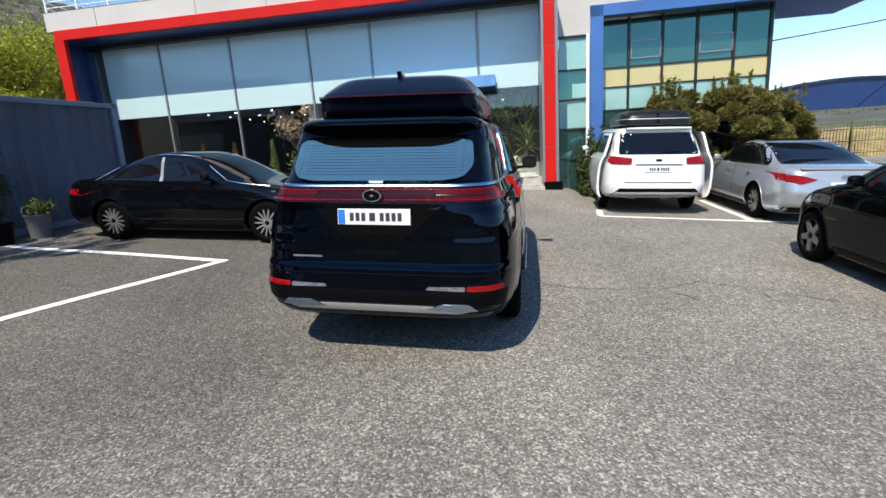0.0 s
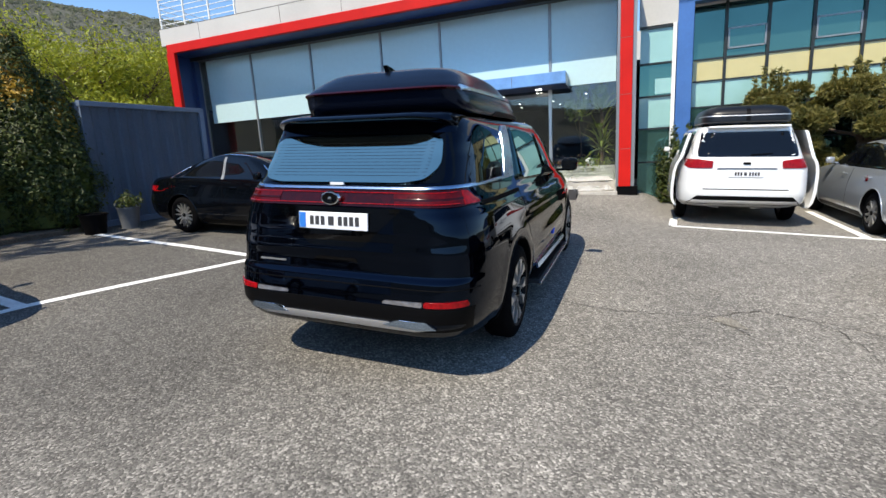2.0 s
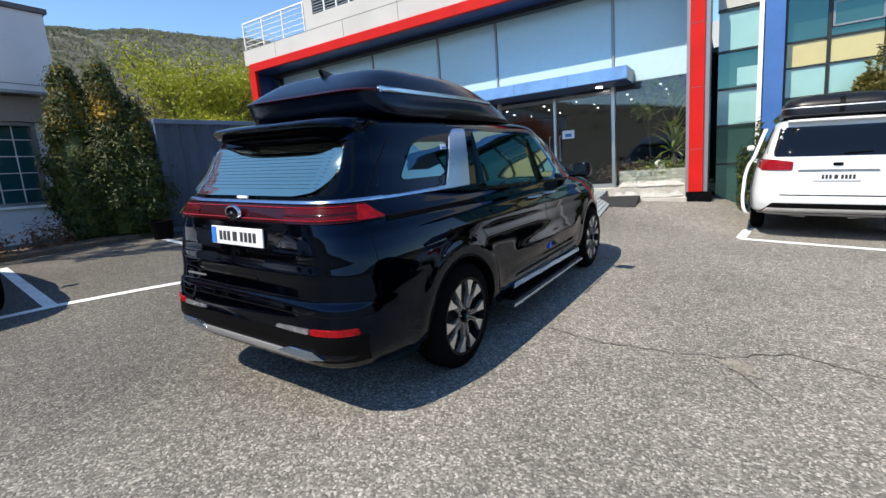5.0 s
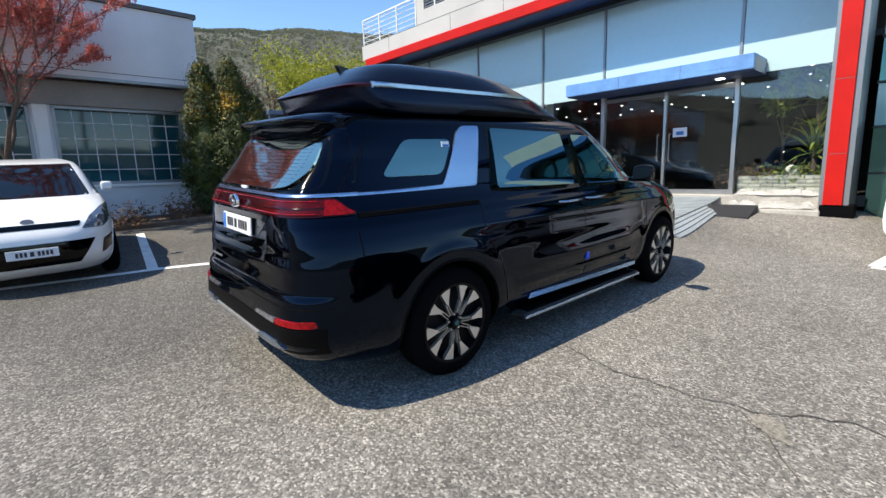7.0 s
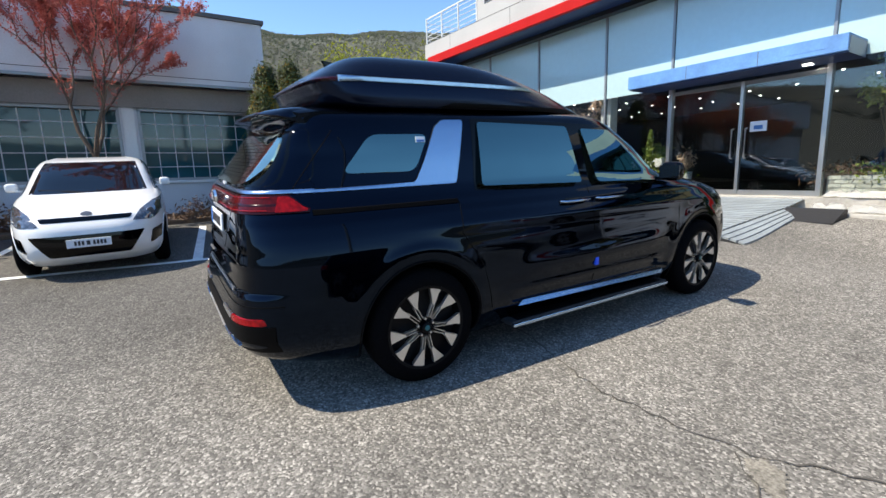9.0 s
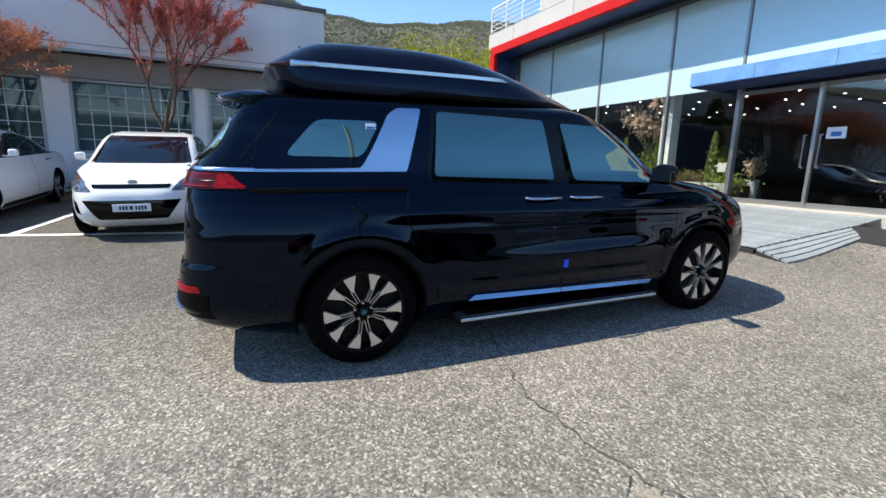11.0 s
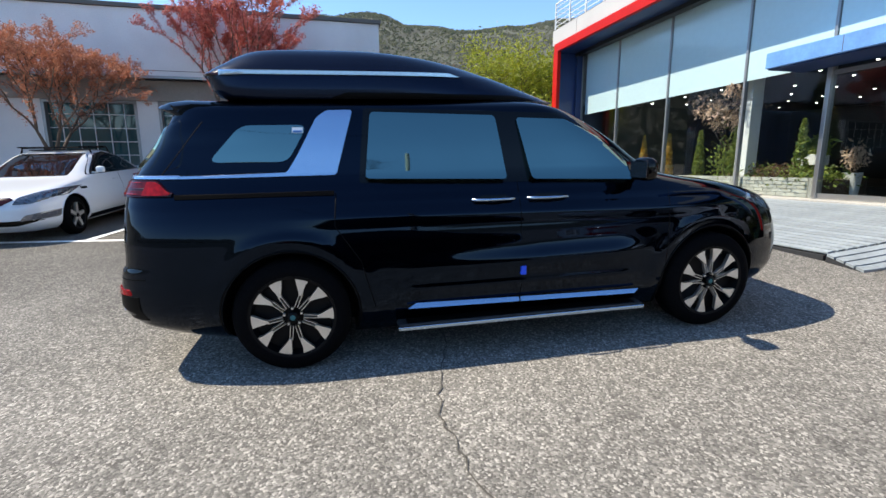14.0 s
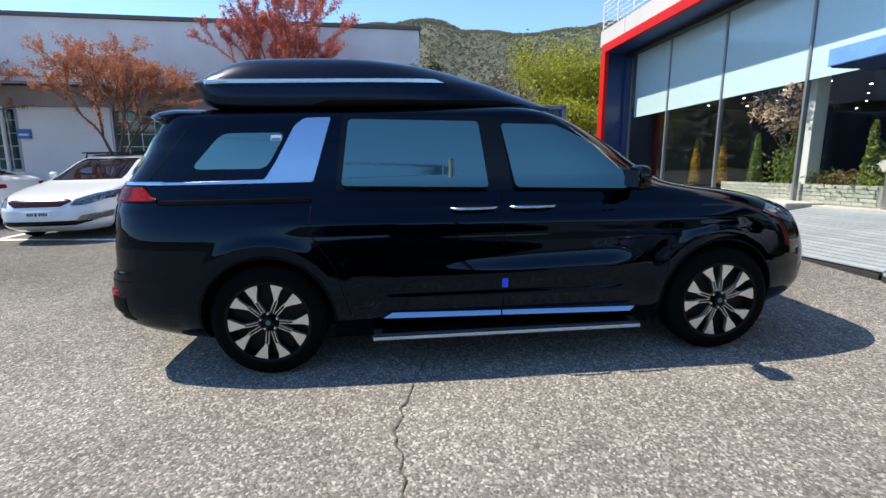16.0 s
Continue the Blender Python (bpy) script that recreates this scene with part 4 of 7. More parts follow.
part("tailgate_pull", patch(on_rear(vs), rounded([(-0.17, 0.80), (-0.15, 0.83), (0.15, 0.83), (0.17, 0.80)], 0.01), 0.003, 8, 4), M_GLOSSBLACK, van)
part("lower_bumper", band(vs, -math.pi + 0.82, -0.82, lambda t: 0.40, lambda t: 0.56, 0.005, 60), M_PLASTIC, van, "matt black lower bumper", 50)
part("skid_plate", patch(on_rear(vs), rounded([(-0.58, 0.40), (-0.70, 0.43), (-0.68, 0.455), (0.68, 0.455), (0.70, 0.43), (0.58, 0.40)], 0.012), 0.012, 30, 6), M_SKID, van, "silver skid plate under the bumper", 50)
for s in (1, -1):
    # the plate's ends: their sky reflection is painted by the blue chrome tint
    part("skid_end", patch(on_rear(vs), rounded([(s * 0.36, 0.435), (s * 0.47, 0.478), (s * 0.66, 0.480), (s * 0.72, 0.425), (s * 0.60, 0.415)], 0.012), 0.0145, 12, 5), M_SATIN, van, "end of the skid plate, sky reflection in its colour", 50)
part("sticker", patch(on_side(vs, 1), [(1.205, 1.525), (1.205, 1.56), (1.27, 1.56), (1.27, 1.525)], 0.009, 4, 4), M_PLATE, van, "small white and blue window sticker")
part("sticker_band", patch(on_side(vs, 1), [(1.21, 1.528), (1.21, 1.541), (1.265, 1.541), (1.265, 1.528)], 0.0105, 4, 3), M_SIGN, van, "blue band of the window sticker")
part("film_tab", cube(0.992, 2.66, 0.55, 1.02, 2.70, 0.615, bevel=0.006), M_BLUETAG, van, "bright blue protective tab on the door edge")
part("windscreen", patch(on_front(vs), rounded([(-0.62, 1.21), (-0.55, 1.63), (0.55, 1.63), (0.62, 1.21)], 0.04), 0.005, 24, 14), M_DARKGLASS, van, "", 60)
part("grille", patch(on_front(vs), rounded([(-0.62, 0.58), (-0.62, 0.90), (0.62, 0.90), (0.62, 0.58)], 0.04), 0.006, 20, 8), M_CHROME, van, "", 60)

# its roof pod: rounded behind, drawn out to a point above the windscreen
POD = [(1.742, 0.80, 3.22, 0.655, 8, 3.0), (1.765, 0.735, 3.15, 0.667, 8, 3.0), (1.80, 0.70, 3.05, 0.668, 8, 3.0), (1.85, 0.68, 2.90, 0.663, 8, 3.0), (1.885, 0.665, 2.80, 0.656, 8, 3.0), (1.90, 0.655, 2.755, 0.650, 8, 3.0),
       (1.925, 0.68, 2.67, 0.634, 8, 3.0), (1.97, 0.745, 2.52, 0.606, 7, 3.0), (2.02, 0.83, 2.32, 0.565, 6.5, 3.0), (2.055, 0.90, 2.10, 0.515, 6, 3.0), (2.075, 0.98, 1.92, 0.455, 5, 3.0), (2.085, 1.12, 1.78, 0.34, 4, 3.0)]
ps = Shell(POD, 1.5)
pod = part("roof_pod", ps.mesh(levels_of(POD, 30), [], [M_POD, M_PLASTIC], 132), None, van, "navy-black raised roof pod")
pt = ps.turn(0.80, 1.9)
part("pod_lamp", band(ps, -math.pi - pt, pt, lambda t: 1.888, lambda t: 1.912, 0.010, 80), M_DARKRED, pod, "dark red high brake lamp", 50)
for s in (1, -1):
    part("pod_trim", patch(lambda y, z, o, s=s: (s * (ps.side(y, 1.895) + o), y, z), [(0.78, 1.884), (0.78, 1.922), (2.26, 1.915), (2.36, 1.886)], 0.012, 30, 6), M_SATIN, pod, "satin chrome strip", 50)
    part("pod_base", patch(lambda y, z, o, s=s: (s * (ps.side(y, z) + o), y, z), rounded([(1.45, 1.743), (1.56, 1.782), (2.75, 1.775), (2.95, 1.745)], 0.01), 0.008, 24, 4), M_PLASTIC, pod, "matt black base strip", 50)
fin = bmesh.new()
prism(fin, [(0.93, 2.05), (0.90, 2.105), (0.95, 2.098), (1.10, 2.07), (1.12, 2.05)], -0.018, 0.018)
part("aerial_fin", fin, M_GLOSSBLACK, pod, "black shark-fin aerial")


# the other vehicles
SEDAN = [(0.18, 0.35, 4.6, 0.80, 6, 5), (0.28, 0.12, 4.78, 0.88, 7, 5), (0.4, 0.03, 4.85, 0.915, 7, 4.5), (0.55, 0.0, 4.84, 0.92, 7, 4.5), (0.70, 0.03, 4.76, 0.910, 7, 4.5), (0.78, 0.05, 4.6, 0.896, 7, 5),
         (0.84, 0.06, 4.32, 0.884, 7, 6), (0.90, 0.08, 3.98, 0.870, 7, 7), (0.95, 0.12, 3.70, 0.855, 7, 6), (1.0, 0.25, 3.52, 0.835, 7, 5), (1.03, 0.5, 3.44, 0.81, 6, 5), (1.08, 0.72, 3.3, 0.785, 6, 5), (1.2, 1.02, 3.02, 0.735, 6, 5),
         (1.32, 1.34, 2.72, 0.68, 5, 5), (1.40, 1.65, 2.42, 0.60, 4, 4), (1.44, 1.95, 2.2, 0.45, 3, 3)]
HATCH = [(0.18, 0.3, 3.85, 0.76, 6, 4.5), (0.28, 0.12, 3.98, 0.82, 7, 4.5), (0.42, 0.03, 4.05, 0.85, 7, 4.2), (0.6, 0.0, 4.03, 0.86, 7, 4.2), (0.74, 0.02, 3.93, 0.855, 7, 4.5), (0.82, 0.03, 3.76, 0.845, 7, 5), (0.88, 0.04, 3.55, 0.835, 7, 6),
         (0.94, 0.06, 3.32, 0.82, 7, 6), (0.99, 0.10, 3.12, 0.795, 7, 5), (1.05, 0.16, 2.98, 0.77, 7, 5), (1.18, 0.28, 2.72, 0.725, 6, 5), (1.32, 0.42, 2.4, 0.67, 6, 5), (1.41, 0.55, 2.1, 0.60, 5, 4), (1.455, 0.95, 1.75, 0.45, 3, 3)]
MPV = [(0.24, 0.80, 4.85, 0.86, 6, 5), (0.33, 0.30, 5.02, 0.93, 7, 5), (0.43, 0.07, 5.1, 0.975, 8, 5), (0.60, 0.03, 5.1, 0.99, 8, 5), (0.80, 0.05, 5.02, 0.985, 8, 5), (0.95, 0.06, 4.85, 0.975, 8, 5.5), (1.03, 0.07, 4.6, 0.955, 8, 6),
       (1.09, 0.08, 4.25, 0.935, 8, 6.5), (1.15, 0.10, 3.95, 0.90, 8, 6), (1.25, 0.14, 3.7, 0.865, 8, 5), (1.45, 0.27, 3.4, 0.81, 8, 5), (1.60, 0.36, 3.12, 0.765, 7, 5), (1.68, 0.36, 2.95, 0.72, 7, 5), (1.72, 0.5, 2.75, 0.62, 5, 4), (1.735, 0.9, 2.3, 0.45, 4, 3)]


def car(name, m, rows, mid, paint, wheels, label, category, wheel, style, windows, front, rear, roof=None):
    """A parked car with its windows, lamps, plates, mirrors and handles."""
    sh = Shell(rows, mid)
    c = thing(name, m, label, category)
    (wr, wf, wz), r = wheels, wheel[0]
    track = sh.half(wz + 0.1) - 0.02
    part("body", sh.mesh(levels_of(rows, 48), [(wr, wz, r + 0.045), (wf, wz, r + 0.045)], [paint, M_PLASTIC], 120), None, c)
    add_wheels(c, [(sx * track, y, wz) for sx in (1, -1) for y in (wr, wf)], wheel_meshes(r, wheel[1], 0.2, style))
    for s in (1, -1):
        f = on_side(sh, s)
        for nm, poly, mt, o in windows:
            part(nm, patch(f, rounded(poly, 0.025), o, 14, 10), mt, c, "", 60)
        ya = windows[-1][1][-1][0]
        part("door_mirror", mirror_bm(s, ya - 0.16, windows[-1][1][0][1] + 0.075, sh.side(ya - 0.16, 1.0) + 0.045, sh.side(ya - 0.16, 1.0) + 0.185, 0.12, 0.10), paint, c, "", 50)
        part("sill_trim", patch(f, [(wr + 0.45, sh.zs[0] + 0.03), (wr + 0.45, sh.zs[0] + 0.11), (wf - 0.45, sh.zs[0] + 0.11), (wf - 0.45, sh.zs[0] + 0.03)], 0.008, 8, 4), M_PLASTIC, c)
        zb = windows[-1][1][0][1] - 0.13
        for y in (windows[-1][1][0][0] + 0.12, windows[-1][1][0][0] - 0.82):
            part("door_handle", tube(bmesh.new(), [(s * (sh.side(yy, zb) + o), yy, zb) for yy, o in ((y, 0), (y + 0.02, 0.03), (y + 0.16, 0.03), (y + 0.18, 0))], [0.011] * 4, 6), paint, c, "", 50)
        for y in (windows[-1][1][0][0] - 0.03,):
            part("door_gap", tube(bmesh.new(), [(s * (sh.side(y, z) - 0.002), y, z) for z in np.linspace(0.3, zb + 0.1, 10)], [0.005] * 10, 5), M_PLASTIC, c)
        for y in (wr, wf):
            part("arch_lip", lip(sh, y, wz, r + 0.052, s, 0.010), paint, c, "", 60)
        for nm, poly, mt, o in front + rear:
            if nm.startswith(("headlamp", "tail_lamp", "fog_lamp")):
                where = on_front(sh) if (nm, poly, mt, o) in front else on_rear(sh)
                part(nm, patch(where, [(s * u, v) for u, v in rounded(poly, 0.02)], o, 12, 6), mt, c, "", 50)
    for group_, where in ((front, on_front(sh)), (rear, on_rear(sh))):
        for nm, poly, mt, o in group_:
            if not nm.startswith(("headlamp", "tail_lamp", "fog_lamp")):
                part(nm, patch(where, rounded(poly, 0.02), o, 18, 8), mt, c, "", 60)
    return c, sh


def rect(x, z0, z1, top=None):
    t = x if top is None else top
    return [(-x, z0), (-t, z1), (t, z1), (x, z0)]


SED_WIN = [("window_frame", [(0.78, 0.995), (1.38, 1.335), (2.05, 1.395), (2.55, 1.365), (3.22, 0.985)], M_GLOSSBLACK, 0.002),
           ("rear_door_window", [(1.02, 1.02), (1.42, 1.30), (1.98, 1.365), (2.02, 0.99)], M_DARKGLASS, 0.006),
           ("front_door_window", [(2.10, 0.99), (2.06, 1.365), (2.52, 1.335), (3.10, 0.995)], M_DARKGLASS, 0.006)]
sedan, sh = car("sedan", LOT @ pose(-7.86, 7.42, 0, 0, 0, -90), SEDAN, 2.2, M_GREYCAR, (1.06, 3.88, 0.335), "dark charcoal saloon car with multi-spoke wheels, parked by a container", "car", (0.335, 0.235), "multi", SED_WIN,
                [("windscreen", rect(0.64, 0.99, 1.37, 0.54), M_DARKGLASS, 0.006), ("grille", rect(0.55, 0.42, 0.66), M_GLOSSBLACK, 0.006), ("headlamp", [(0.52, 0.64), (0.55, 0.72), (0.86, 0.75), (0.84, 0.66)], M_HEADLAMP, 0.008)],
                [("rear_window", rect(0.60, 1.04, 1.36, 0.5), M_DARKGLASS, 0.006), ("tail_lamp", [(0.50, 0.78), (0.50, 0.86), (0.88, 0.86), (0.88, 0.76)], M_REDLAMP, 0.008)])
for s in (1, -1):
    part("window_trim", tube(bmesh.new(), [(s * (sh.side(y, z) + 0.006), y, z) for y, z in ((0.80, 1.0), (1.10, 1.19), (1.40, 1.345), (1.75, 1.395), (2.05, 1.405), (2.35, 1.39), (2.56, 1.36), (2.9, 1.185), (3.22, 0.99), (3.5, 0.945), (3.9, 0.90))], [0.009] * 11, 6), M_CHROME, sedan, "chrome window line", 50)
part("door_pillar", patch(on_side(sh, 1), [(2.03, 0.99), (2.00, 1.36), (2.05, 1.36), (2.09, 0.99)], 0.008, 4, 6), M_FRAME, sedan)

HATCH_WIN = [("window_frame", [(0.42, 1.0), (0.72, 1.36), (1.7, 1.41), (2.1, 1.37), (2.8, 0.985)], M_GLOSSBLACK, 0.002),
             ("rear_door_window", [(0.72, 1.04), (0.92, 1.33), (1.52, 1.375), (1.55, 1.0)], M_DARKGLASS, 0.006),
             ("front_door_window", [(1.62, 1.0), (1.60, 1.38), (2.05, 1.345), (2.66, 1.0)], M_DARKGLASS, 0.006)]
hatch, sh = car("hatchback", LOT @ pose(-8.56, 1.90, 0, 0, 0, -90), HATCH, 1.8, M_WHITECAR, (0.66, 3.23, 0.305), "white hatchback with dark windows and a low black grille", "car", (0.305, 0.205), "ten", HATCH_WIN,
                [("windscreen", rect(0.66, 1.0, 1.39, 0.55), M_DARKGLASS, 0.006), ("upper_grille", rect(0.44, 0.715, 0.765, 0.47), M_GLOSSBLACK, 0.006), ("lower_grille", rect(0.40, 0.30, 0.56, 0.58), M_GLOSSBLACK, 0.006),
                 ("headlamp", [(0.46, 0.68), (0.56, 0.80), (0.70, 0.88), (0.835, 0.91), (0.845, 0.76), (0.68, 0.665)], M_HEADLAMP, 0.010), ("fog_lamp", [(0.62, 0.36), (0.66, 0.53), (0.80, 0.56), (0.81, 0.42)], M_GLOSSBLACK, 0.008)],
                [("rear_window", rect(0.60, 1.02, 1.36, 0.52), M_DARKGLASS, 0.006), ("tail_lamp", [(0.55, 0.76), (0.58, 0.98), (0.80, 0.98), (0.84, 0.78)], M_REDLAMP, 0.008)])
plate(hatch, pose(0, 4.075, 0.465, 0, 0, 180), 0.44, 0.10, False)
bdg = part("badge", lathe(bmesh.new(), [(0, 0.001), (0, 0.06), (0.012, 0.05), (0.013, 0.001)], axis="z", sides=24), M_GREYALLOY, hatch, "oval chrome badge", 40)
bdg.matrix_basis = pose(0, 3.86, 0.79, -60, 0, 0) @ Matrix.Diagonal((1, 0.6, 1, 1))
for s in (1, -1):
    part("headlamp_lens", lathe(bmesh.new(), [(0, 0.001), (0, 0.05), (0.02, 0.045), (0.02, 0.001)], axis="x", sides=20), M_CLEARLAMP, hatch).matrix_basis = pose(s * 0.66, sh.end(0.66, 0.76, True) + 0.0, 0.76, 0, 0, 90 - s * 25)
    part("wiper", tube(bmesh.new(), [(s * 0.1, sh.end(0.1, 1.01, True) + 0.02, 1.01), (s * 0.3 + 0.25, sh.end(0.5, 1.06, True) + 0.02, 1.05)], [0.008, 0.006], 5), M_PLASTIC, hatch)

white_sedan, sh = car("sedan", LOT @ pose(-10.05, -1.12, 0, 0, 0, -90), SEDAN, 2.2, M_PEARL, (1.05, 3.85, 0.33), "white saloon car with a dark glass roof and roof bars", "car", (0.33, 0.235), "star", SED_WIN,
                      [("windscreen", rect(0.64, 0.99, 1.37, 0.54), M_DARKGLASS, 0.006), ("upper_grille", [(-0.36, 0.62), (-0.50, 0.70), (-0.44, 0.735), (0.44, 0.735), (0.50, 0.70), (0.36, 0.62)], M_DARKRED, 0.008), ("lower_grille", rect(0.52, 0.30, 0.385, 0.86), M_GLOSSBLACK, 0.006),
                       ("headlamp", [(0.50, 0.63), (0.53, 0.73), (0.70, 0.80), (0.88, 0.835), (0.87, 0.71), (0.68, 0.63)], M_HEADLAMP, 0.012), ("fog_lamp", [(0.55, 0.37), (0.62, 0.46), (0.86, 0.50), (0.84, 0.38)], M_CLEARLAMP, 0.008)],
                      [("rear_window", rect(0.60, 1.04, 1.36, 0.5), M_DARKGLASS, 0.006), ("tail_lamp", [(0.45, 0.80), (0.45, 0.88), (0.88, 0.90), (0.88, 0.78)], M_REDLAMP, 0.008)])
plate(white_sedan, pose(0, 4.86, 0.50, 0, 0, 180), 0.44, 0.10, False)
part("glass_roof", cube(-0.50, 1.75, 1.43, 0.50, 2.35, 1.448, bevel=0.008), M_GLOSSBLACK, white_sedan, "dark glass roof")
for y in (1.72, 2.42):
    rb = part("roof_bar", tube(bmesh.new(), [(-0.60, y, 1.36), (-0.56, y, 1.48), (0.56, y, 1.48), (0.60, y, 1.36)], [0.02, 0.018, 0.018, 0.02], 6), M_PLASTIC, white_sedan, "black roof carrier bar")
for s in (1, -1):
    part("roof_rail", tube(bmesh.new(), [(s * 0.50, 1.60, 1.49), (s * 0.50, 2.66, 1.49)], [0.015, 0.015], 6), M_PLASTIC, white_sedan, "black roof carrier rail")
    part("fender_vent", patch(on_side(sh, s), [(3.42, 0.76), (3.44, 0.80), (3.62, 0.80), (3.60, 0.76)], 0.006, 5, 4), M_GLOSSBLACK, white_sedan)
far_sedan, sh = car("sedan", LOT @ pose(-8.1, -3.35, 0, 0, 0, 180), SEDAN, 2.2, M_WHITECAR, (1.05, 3.85, 0.33), "white saloon car standing crosswise beyond the others", "car", (0.33, 0.225), "ten", SED_WIN,
                    [("windscreen", rect(0.64, 0.99, 1.37, 0.54), M_DARKGLASS, 0.006), ("headlamp", [(0.52, 0.65), (0.54, 0.74), (0.87, 0.78), (0.86, 0.68)], M_HEADLAMP, 0.008)],
                    [("rear_window", rect(0.60, 1.04, 1.36, 0.5), M_DARKGLASS, 0.006), ("tail_lamp", [(0.45, 0.80), (0.45, 0.88), (0.88, 0.90), (0.88, 0.78)], M_REDLAMP, 0.008)])
silver, sh = car("sedan", LOT @ pose(5.14, 8.52, 0, 0, 0, -1), SEDAN, 2.2, M_SILVERCAR, (1.06, 3.85, 0.33), "silver saloon car with pointed red tail lamps", "car", (0.33, 0.225), "ten", SED_WIN,
                 [("windscreen", rect(0.64, 0.99, 1.37, 0.54), M_DARKGLASS, 0.006), ("headlamp", [(0.52, 0.65), (0.54, 0.74), (0.87, 0.78), (0.86, 0.68)], M_HEADLAMP, 0.008)],
                 [("rear_window", rect(0.69, 1.02, 1.385, 0.56), M_DARKGLASS, 0.006), ("tail_lamp", [(0.38, 0.80), (0.62, 0.72), (0.90, 0.78), (0.87, 0.90), (0.60, 0.86)], M_REDLAMP, 0.012), ("lower_bumper", rect(0.78, 0.22, 0.33), M_PLASTIC, 0.008)])
plate(silver, pose(0, -0.005, 0.70), 0.44, 0.12, False)
part("badge", cube(-0.06, 0.02, 0.84, 0.06, 0.035, 0.88, bevel=0.006), M_CHROME, silver, "chrome badge")
part("glass_roof", cube(-0.50, 1.75, 1.43, 0.50, 2.35, 1.448, bevel=0.008), M_GLOSSBLACK, silver, "dark glass roof")
part("lip_spoiler", cube(-0.62, 0.10, 0.955, 0.62, 0.16, 0.985, bevel=0.01), M_SILVERCAR, silver)

SMALL = [(z * 0.985, a * 0.94, b * 0.94, h * 0.985, p, q) for z, a, b, h, p, q in HATCH]
SMALL_WIN = [("window_frame", [(0.42, 0.98), (0.62, 1.33), (1.6, 1.38), (2.05, 1.33), (2.55, 0.97)], M_GLOSSBLACK, 0.002), ("rear_window_side", [(0.60, 1.0), (0.75, 1.30), (1.42, 1.345), (1.45, 0.985)], M_DARKGLASS, 0.006), ("front_door_window", [(1.52, 0.985), (1.50, 1.345), (1.98, 1.30), (2.42, 0.985)], M_DARKGLASS, 0.006)]
small, sh = car("compact_car", LOT @ pose(4.34, 3.32, 0), SMALL, 1.7, M_DARKGREEN, (0.60, 3.02, 0.315), "black compact car with five-spoke wheels and round mirrors", "car", (0.315, 0.21), "five", SMALL_WIN,
                [("windscreen", rect(0.62, 0.99, 1.36, 0.52), M_DARKGLASS, 0.006), ("headlamp", [(0.52, 0.66), (0.54, 0.80), (0.76, 0.83), (0.80, 0.70)], M_HEADLAMP, 0.010), ("grille", rect(0.45, 0.35, 0.6), M_GLOSSBLACK, 0.006)],
                [("rear_window", rect(0.55, 1.0, 1.32, 0.48), M_DARKGLASS, 0.006), ("tail_lamp", [(0.58, 0.70), (0.58, 0.95), (0.76, 0.95), (0.80, 0.72)], M_REDLAMP, 0.008)])

MPV_WIN = [("window_frame", [(0.62, 1.16), (0.80, 1.63), (2.6, 1.645), (3.1, 1.5), (3.58, 1.16)], M_GLOSSBLACK, 0.002), ("quarter_window", [(0.72, 1.20), (0.86, 1.60), (1.5, 1.61), (1.52, 1.19)], M_DARKGLASS, 0.006),
           ("door_window", [(1.58, 1.19), (1.58, 1.61), (2.4, 1.615), (2.45, 1.18)], M_DARKGLASS, 0.006), ("front_door_window", [(2.55, 1.18), (2.52, 1.61), (2.95, 1.55), (3.40, 1.18)], M_DARKGLASS, 0.006)]
mpv, sh = car("minivan", LOT @ pose(2.56, 9.62, 0.01, 0, 0, -1), MPV, 2.5, M_WHITECAR, (1.12, 4.18, 0.365), "white minivan with both sliding doors open", "van", (0.365, 0.25), "ten", MPV_WIN,
              [("windscreen", rect(0.68, 1.18, 1.62, 0.58), M_DARKGLASS, 0.006), ("headlamp", [(0.52, 0.80), (0.54, 0.90), (0.90, 0.96), (0.88, 0.82)], M_HEADLAMP, 0.008)],
              [("rear_window", [(-0.70, 1.19), (-0.815, 1.24), (-0.755, 1.60), (0.755, 1.60), (0.815, 1.24), (0.70, 1.19)], M_DARKGLASS, 0.008), ("tail_lamp", [(0.50, 1.00), (0.49, 1.12), (0.70, 1.15), (0.93, 1.16), (0.935, 1.06), (0.86, 1.00)], M_REDLAMP, 0.016), ("plate_garnish", rect(0.44, 0.980, 1.008, 0.42), M_GREYALLOY, 0.012),
               ("plate_recess", rect(0.36, 0.86, 0.98, 0.42), M_WHITECAR, 0.002), ("bumper_line", rect(0.62, 0.64, 0.655), M_PLASTIC, 0.004), ("lower_bumper", rect(0.86, 0.37, 0.53, 0.70), M_PLASTIC, 0.010), ("bumper_bar", rect(0.82, 0.385, 0.455, 0.76), M_SKID, 0.02)])
plate(mpv, pose(0, 0.04, 0.905), 0.50, 0.11, False)
part("badge", cube(-0.055, 0.055, 1.06, 0.055, 0.075, 1.10, bevel=0.008), M_PLASTIC, mpv, "dark oval badge")
part("rear_spoiler", cube(-0.60, 0.29, 1.665, 0.60, 0.55, 1.70, bevel=0.015), M_WHITECAR, mpv, "white roof spoiler")
part("rear_wiper", tube(bmesh.new(), [(0.05, sh.end(0.05, 1.22) - 0.02, 1.22), (0.35, sh.end(0.35, 1.24) - 0.02, 1.24)], [0.01, 0.007], 5), M_PLASTIC, mpv)
